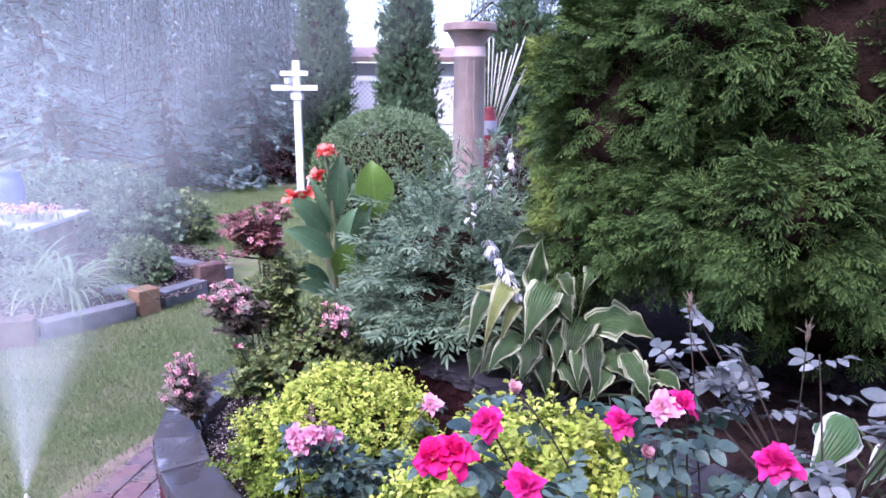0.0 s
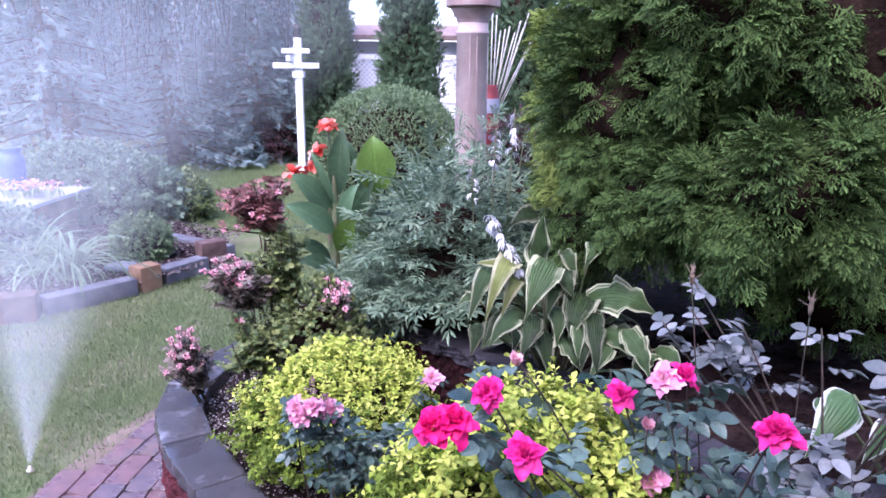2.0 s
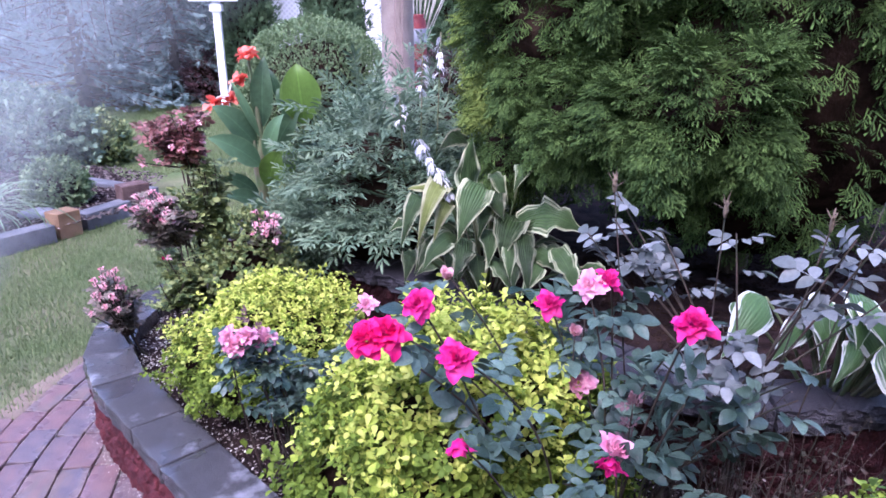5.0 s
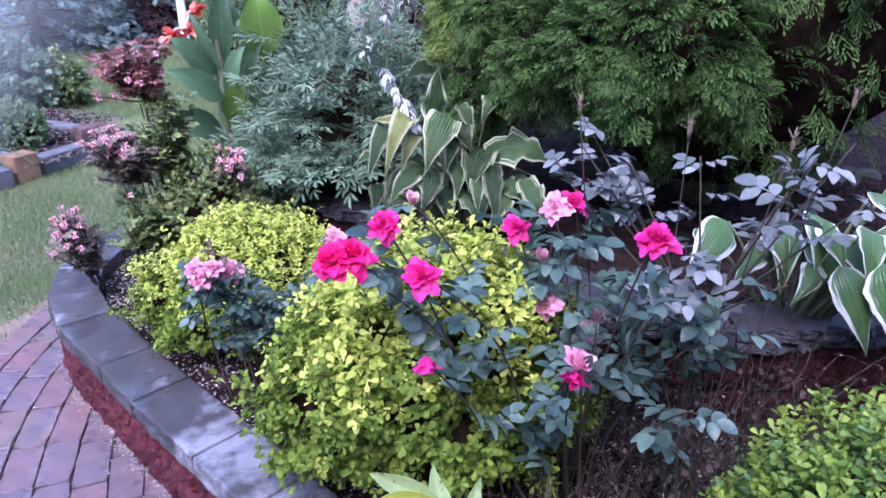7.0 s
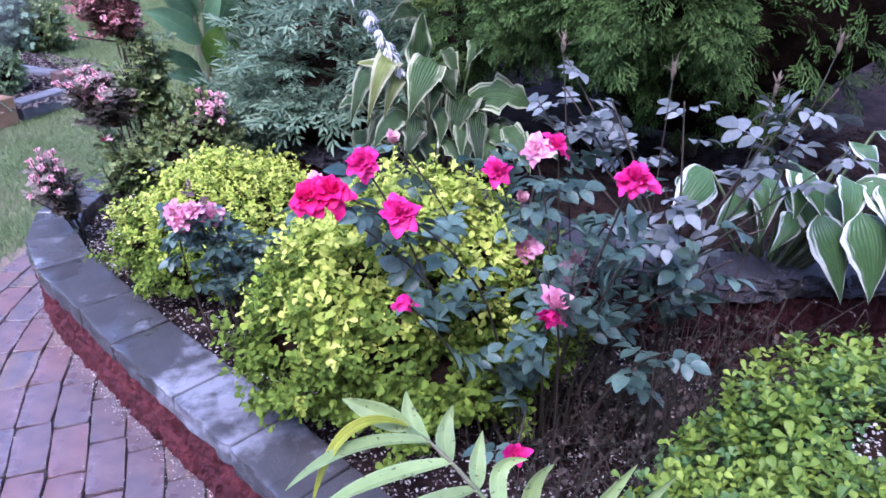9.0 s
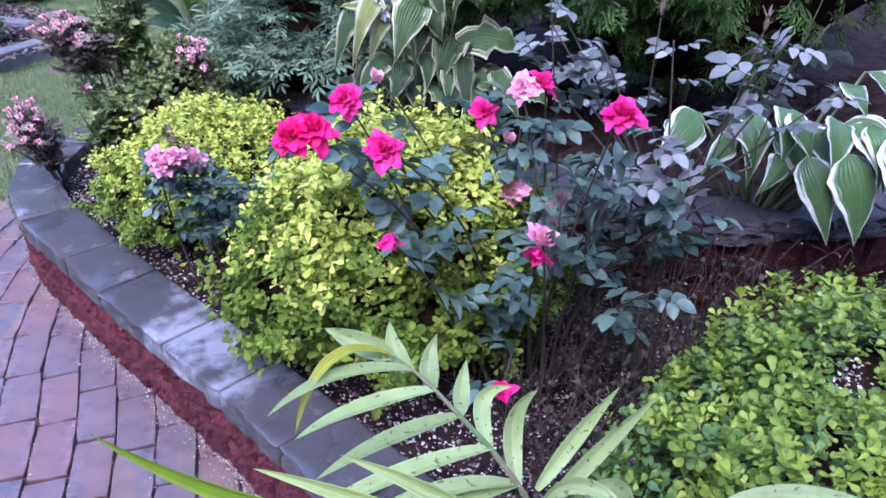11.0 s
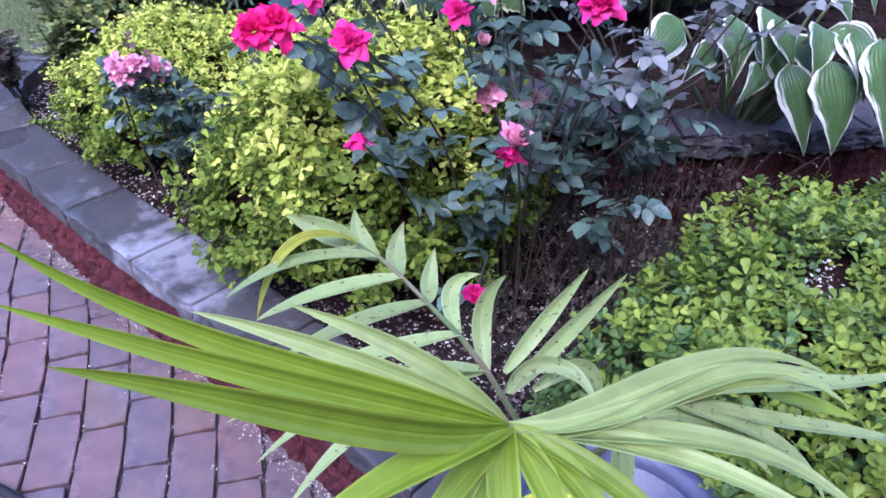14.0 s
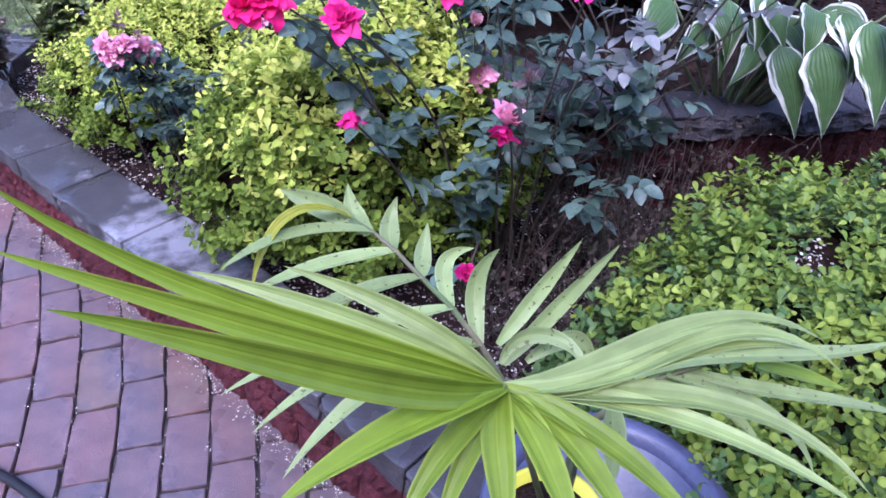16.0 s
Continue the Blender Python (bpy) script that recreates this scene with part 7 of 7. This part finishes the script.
V, F = tube(bend((0, 0, 0), C - PB, 0.0, 8, (0.06, 0.05, 0)), [0.009, 0.008, 0.007, 0.006, 0.006, 0.005, 0.004, 0.003], 7)
near_stalk = part("frond_stalk", mesh_of("frond_stalk", V, F, M_STEM), palm)
blade(near_stalk, (C, (0.109, 0.106, 1.053), (0.053, 0.099, 1.094), (-0.002, 0.093, 1.137), (-0.034, 0.087, 1.178)), 0.0062, M_PALM, (-0.2, -0.75, 0.65))
blade(near_stalk, (C, (0.113, 0.094, 1.055), (0.057, 0.084, 1.093), (0.01, 0.074, 1.132), (-0.035, 0.073, 1.159)), 0.0068, M_PALM, (-0.2, -0.75, 0.65))
blade(near_stalk, (C, (0.116, 0.079, 1.054), (0.071, 0.066, 1.089), (0.027, 0.053, 1.126), (-0.011, 0.044, 1.154)), 0.0085, M_PALM, (-0.2, -0.75, 0.65))
blade(near_stalk, (C, (0.14, 0.112, 1.036), (0.094, 0.125, 1.057), (0.051, 0.136, 1.075), (0.01, 0.151, 1.082)), 0.0062, M_PALMPALE, (-0.2, -0.75, 0.65))
blade(near_stalk, (C, (0.149, 0.124, 1.03), (0.12, 0.141, 1.044), (0.091, 0.156, 1.055), (0.056, 0.171, 1.064)), 0.0058, M_PALMPALE, (-0.2, -0.75, 0.65))
blade(near_stalk, (C, (0.134, 0.084, 1.032), (0.104, 0.07, 1.037), (0.074, 0.053, 1.04), (0.046, 0.038, 1.037)), 0.0105, M_PALM)
blade(near_stalk, (C, (0.149, 0.091, 1.012), (0.131, 0.078, 1.006), (0.117, 0.064, 1.0), (0.1, 0.044, 0.986)), 0.0075, M_PALM)
blade(near_stalk, (C, (0.157, 0.096, 1.003), (0.145, 0.083, 0.991), (0.134, 0.071, 0.981), (0.121, 0.051, 0.968)), 0.0065, M_PALM)
blade(near_stalk, (C, (0.16, 0.086, 1.008), (0.157, 0.069, 1.002), (0.155, 0.053, 0.997), (0.149, 0.026, 0.993)), 0.009, M_PALM)
blade(near_stalk, (C, (0.177, 0.093, 1.005), (0.18, 0.071, 1.003), (0.184, 0.053, 0.998), (0.187, 0.021, 0.99)), 0.009, M_PALM)
blade(near_stalk, (C, (0.189, 0.09, 1.006), (0.199, 0.071, 1.001), (0.206, 0.05, 1.0), (0.216, 0.017, 0.993)), 0.0085, M_PALM)
blade(near_stalk, (C, (0.202, 0.087, 1.005), (0.219, 0.066, 1.001), (0.233, 0.044, 1.001), (0.248, 0.012, 0.996)), 0.0085, M_PALM)
blade(near_stalk, (C, (0.232, 0.103, 1.002), (0.286, 0.089, 1.0), (0.331, 0.062, 0.994), (0.355, 0.028, 0.982)), 0.0092, M_PALMPALE)
blade(near_stalk, (C, (0.23, 0.097, 1.002), (0.273, 0.077, 0.997), (0.308, 0.049, 0.996), (0.337, 0.019, 0.99)), 0.0085, M_PALMPALE)
blade(near_stalk, (C, (0.231, 0.12, 1.007), (0.28, 0.129, 1.017), (0.33, 0.129, 1.023), (0.369, 0.109, 1.017)), 0.0092, M_PALMPALE)
blade(near_stalk, (C, (0.235, 0.113, 1.007), (0.287, 0.116, 1.018), (0.337, 0.115, 1.023), (0.367, 0.087, 1.013)), 0.009, M_PALMPALE)
blade(near_stalk, (C, (0.229, 0.122, 1.001), (0.271, 0.136, 1.006), (0.311, 0.14, 1.006), (0.363, 0.128, 1.006)), 0.0065, M_PALMPALE)
blade(near_stalk, (C, (0.23, 0.109, 1.009), (0.277, 0.114, 1.013), (0.32, 0.114, 1.017), (0.359, 0.104, 1.015)), 0.006, M_PALMPALE)
RACHIS = [(0.267, 0.34, 0.729), (0.236, 0.37, 0.781), (0.208, 0.39, 0.819), (0.18, 0.42, 0.84), (0.156, 0.44, 0.862), (0.135, 0.46, 0.875), (0.114, 0.475, 0.885)]
V, F = tube(np.concatenate([[(0, 0, 0)], np.asarray(RACHIS) - PB]), np.linspace(0.0045, 0.0015, 8), 6)
far_stalk = part("frond_stalk", mesh_of("frond_stalk", V, F, M_STEM), palm)
blade(far_stalk, (RACHIS[6], (0.079, 0.49, 0.896), (0.043, 0.5, 0.911)), 0.013, M_PALMSPOT, (0, -1, 0.6))
blade(far_stalk, (RACHIS[5], (0.118, 0.495, 0.879), (0.115, 0.515, 0.903)), 0.011, M_PALMSPOT, (0, -1, 0.6))
blade(far_stalk, (RACHIS[4], (0.155, 0.48, 0.867), (0.167, 0.5, 0.891)), 0.011, M_PALMSPOT, (0, -1, 0.6))
blade(far_stalk, (RACHIS[3], (0.189, 0.46, 0.843), (0.198, 0.48, 0.867)), 0.01, M_PALMSPOT, (0, -1, 0.6))
blade(far_stalk, (RACHIS[2], (0.22, 0.45, 0.843), (0.242, 0.44, 0.856)), 0.01, M_PALMSPOT, (0, -1, 0.6))
blade(far_stalk, (RACHIS[1], (0.244, 0.42, 0.84), (0.261, 0.41, 0.876)), 0.011, M_PALMSPOT, (0, -1, 0.6))
blade(far_stalk, (RACHIS[6], (0.056, 0.45, 0.911), (0.009, 0.4, 0.857)), 0.008, M_PALMYEL)
blade(far_stalk, (RACHIS[5], (0.06, 0.44, 0.894), (-0.013, 0.38, 0.903)), 0.01, M_PALMSPOT)
blade(far_stalk, (RACHIS[4], (0.085, 0.42, 0.867), (0.012, 0.36, 0.89)), 0.011, M_PALMSPOT)
blade(far_stalk, (RACHIS[3], (0.115, 0.39, 0.851), (0.029, 0.33, 0.867)), 0.011, M_PALMSPOT)
blade(far_stalk, (RACHIS[2], (0.122, 0.36, 0.832), (-0.019, 0.3, 0.828)), 0.011, M_PALMSPOT)
blade(far_stalk, (RACHIS[1], (0.108, 0.33, 0.818), (0.003, 0.28, 0.794)), 0.011, M_PALMSPOT)
blade(far_stalk, (RACHIS[1], (0.116, 0.32, 0.788), (0.024, 0.27, 0.736)), 0.011, M_PALMSPOT)
blade(palm, ((0.241, 0.33, 0.819), (0.287, 0.36, 0.853), (0.325, 0.36, 0.916)), 0.009, M_PALMSPOT, (0, -1, 0.6))
blade(palm, ((0.242, 0.31, 0.812), (0.299, 0.33, 0.863), (0.343, 0.32, 0.938)), 0.009, M_PALMSPOT, (0, -1, 0.6))
blade(palm, ((0.261, 0.3, 0.823), (0.308, 0.31, 0.836), (0.335, 0.3, 0.769)), 0.009, M_PALMSPOT, (0, -1, 0.6))
SIDE = [(0.319, 0.271, 0.746), (0.347, 0.267, 0.783), (0.38, 0.265, 0.814), (0.426, 0.261, 0.831)]
V, F = tube(np.concatenate([[(0.02, 0, 0)], np.asarray(SIDE) - PB]), [0.005, 0.0045, 0.004, 0.003, 0.002], 6)
side_stalk = part("frond_stalk", mesh_of("frond_stalk", V, F, M_STEM), palm)
blade(side_stalk, ((0.357, 0.267, 0.819), (0.453, 0.26, 0.838), (0.531, 0.245, 0.842), (0.611, 0.238, 0.857)), 0.013, M_PALMSPOT)
blade(side_stalk, ((0.394, 0.273, 0.82), (0.454, 0.273, 0.839), (0.512, 0.262, 0.841), (0.564, 0.242, 0.831)), 0.01, M_PALMSPOT)
blade(side_stalk, ((0.497, 0.274, 0.802), (0.54, 0.259, 0.795), (0.583, 0.242, 0.786)), 0.011, M_PALM)
blade(side_stalk, ((0.404, 0.27, 0.82), (0.471, 0.244, 0.806), (0.55, 0.221, 0.799), (0.623, 0.196, 0.788)), 0.01, M_PALMSPOT)
blade(side_stalk, ((0.361, 0.259, 0.81), (0.408, 0.25, 0.811), (0.447, 0.226, 0.791), (0.471, 0.204, 0.771)), 0.013, M_PALMSPOT)
blade(side_stalk, ((0.319, 0.232, 0.829), (0.317, 0.21, 0.799), (0.312, 0.189, 0.771)), 0.011, M_PALMSPOT)
blade(side_stalk, ((0.388, 0.262, 0.821), (0.444, 0.239, 0.808), (0.493, 0.21, 0.785), (0.516, 0.179, 0.751)), 0.011, M_PALMSPOT)
blade(palm, ((0.23, 0.286, 0.839), (0.266, 0.295, 0.862), (0.289, 0.277, 0.862), (0.3, 0.248, 0.844)), 0.008, M_PALMSPOT, (0.3, -0.8, 0.5))

# ---- garden hose on the paving ----
V, F = tube(bend((-0.75, 0.98, 0.012), (-0.50, 0.80, 0.012), 0.0, 9, (0.01, 0.015, 0)), 0.011, 10)
tagged(part("garden_hose", mesh_of("garden_hose", V, F, M_HOSE)), "black rubber garden hose lying on the paving", "hose")

# ---- the walls and the paving, piece by piece ----
garden_wall("garden_wall_low", LOW, LOW_TOP, -0.02, "low curved wall of red split block with dark grey caps", 2)
garden_wall("garden_wall_upper", UP, UP_TOP, 0.15, "upper retaining wall of dark red block, shade deepening its colour, with rough grey caps", 2, True)

pavement = thing("pavement", (0, 0, 0), "path of weathered purple-red brick pavers", "pavement", kind="structure")
part("joint_bed", poly_sheet("joint_bed", [(-1.43, -3), (-1.42, 2.0), (-1.37, 2.4), (-1.30, 2.72), (-1.05, 2.82), (-1.0, 2.2), (-0.6, 1.75), (0.1, 0.85), (0.72, 0.0), (0.9, -3)], -0.014, M_SAND), pavement, "dark sand in the joints")
PW, PL = 0.102, 0.205
COURSE = {-1: 1.201, 0: 1.122, 1: 1.070, 2: 0.943, 3: 1.020, 4: 0.870}


def bow(y):
    """How far the courses swing aside as the path curves, and their slope there."""
    k, u = max(0.0, y - 0.80), y - 1.55
    return (-0.165 * k * k, -0.33 * k) if u < 0 else (-0.093 - 0.25 * u + 0.21 * u * u, -0.25 + 0.42 * u)


def paver_mesh(name, seed):
    """A worn brick: uneven outline, chipped corners, softened edges."""
    r = random.Random(seed)
    bm = bmesh.new()
    w, d = PW / 2 - 0.0030, PL / 2 - 0.0030
    ring = []
    for (ax, ay), (bx, by), n in (((-w, -d), (w, -d), 3), ((w, -d), (w, d), 5), ((w, d), (-w, d), 3), ((-w, d), (-w, -d), 5)):
        for i in range(n):
            x, y = ax + (bx - ax) * i / n, ay + (by - ay) * i / n
            k = 0.96 if i == 0 else 1.0
            ring.append((x * k + r.uniform(-0.0024, 0.0016), y * (0.985 if i == 0 else 1) + r.uniform(-0.0024, 0.0016)))
    low = [bm.verts.new((x, y, -0.04)) for x, y in ring]
    rim = [bm.verts.new((x, y, -0.003)) for x, y in ring]
    top = [bm.verts.new((x * 0.962, y * 0.981, r.uniform(-0.0008, 0.0008))) for x, y in ring]
    for i in range(len(ring)):
        j = (i + 1) % len(ring)
        bm.faces.new((low[i], low[j], rim[j], rim[i]))
        bm.faces.new((rim[i], rim[j], top[j], top[i]))
    bm.faces.new(top)
    return from_bm(name, bm, M_PAVER)


PAVERS = [paver_mesh("paver", s) for s in range(6)]
rp = random.Random(12)
low_line = np.asarray(LOW)
rest = Heap()
for c in range(-14, 16):
    start = COURSE.get(c, rp.uniform(0.8, 1.0))
    places, y = [], start
    while y < 3.0:
        step = PL * math.cos(math.atan(bow(y)[1]))
        places.append(y + step / 2)
        y += step
    places += [start - PL * (k + 0.5) for k in range(20)]
    for y in places:
        swing, slope = bow(y)
        q = np.array((-0.565 + 0.014 + PW * c + swing, y))
        wall_x = np.interp(q[1], low_line[::-1, 1], low_line[::-1, 0]) + 0.09
        if not (-1.45 + max(0.0, q[1] - 2.3) * 0.3 < q[0] < (wall_x if q[1] > -0.17 else 0.75)) or not -2.9 < q[1] < 2.80:
            continue
        m = pose(q[0], q[1], rp.uniform(-0.002, 0.0015), rp.uniform(-0.6, 0.6), rp.uniform(-0.6, 0.6), -math.degrees(math.atan(slope)) + rp.uniform(-0.6, 0.6) + (180 if rp.random() < 0.5 else 0))
        if q[1] > 0.35:
            part("paver", PAVERS[rp.randrange(6)], pavement, "", m)
        else:
            me = PAVERS[0]
            V = np.array([m @ v.co for v in me.vertices])
            f4 = [tuple(p.vertices) for p in me.polygons if len(p.vertices) == 4]
            f3 = [(p.vertices[0], p.vertices[k], p.vertices[k + 1]) for p in me.polygons if len(p.vertices) != 4 for k in range(1, len(p.vertices) - 1)]
            rest.add(V, [np.array(f4), np.array(f3)] if f3 else [np.array(f4)])
if rest.n:
    tagged(part("paver_rest", rest.mesh("paver_rest", M_PAVER, smooth=False), pavement), kind="stuff")


def litter(r, n):
    """Pale blossom litter: along the wall's foot and in the joints of the paving."""
    s = r.uniform(4, len(LOW) - 5.01, n // 2)
    i = s.astype(int)
    L = np.asarray(LOW)
    p = L[i] + (L[i + 1] - L[i]) * (s - i)[:, None] - inward(LOW)[i] * (np.abs(r.normal(0, 0.022, len(s))) - 0.012)[:, None]
    c = r.randint(-8, 8, n - n // 2)
    y = r.uniform(0.3, 2.3, len(c))
    y = np.where(r.uniform(0, 1, len(c)) < 0.25, np.round(y / 0.13) * 0.13 + r.normal(0, 0.004, len(c)), y)
    q = np.column_stack([-0.602 + PW * c + r.normal(0, 0.006, len(c)) + np.array([bow(k)[0] for k in y]), y])
    wall_x = np.interp(q[:, 1], low_line[::-1, 1], low_line[::-1, 0])
    return np.concatenate([p, q[(q[:, 0] > -1.3) & (q[:, 0] < wall_x - 0.02)]])


tagged(chips("petal_litter", 3600, litter, -0.006, 15, None, (0.002, 0.0065), M_PETAL_DRY), "pale dry petals in the paving joints", "litter", kind="stuff")
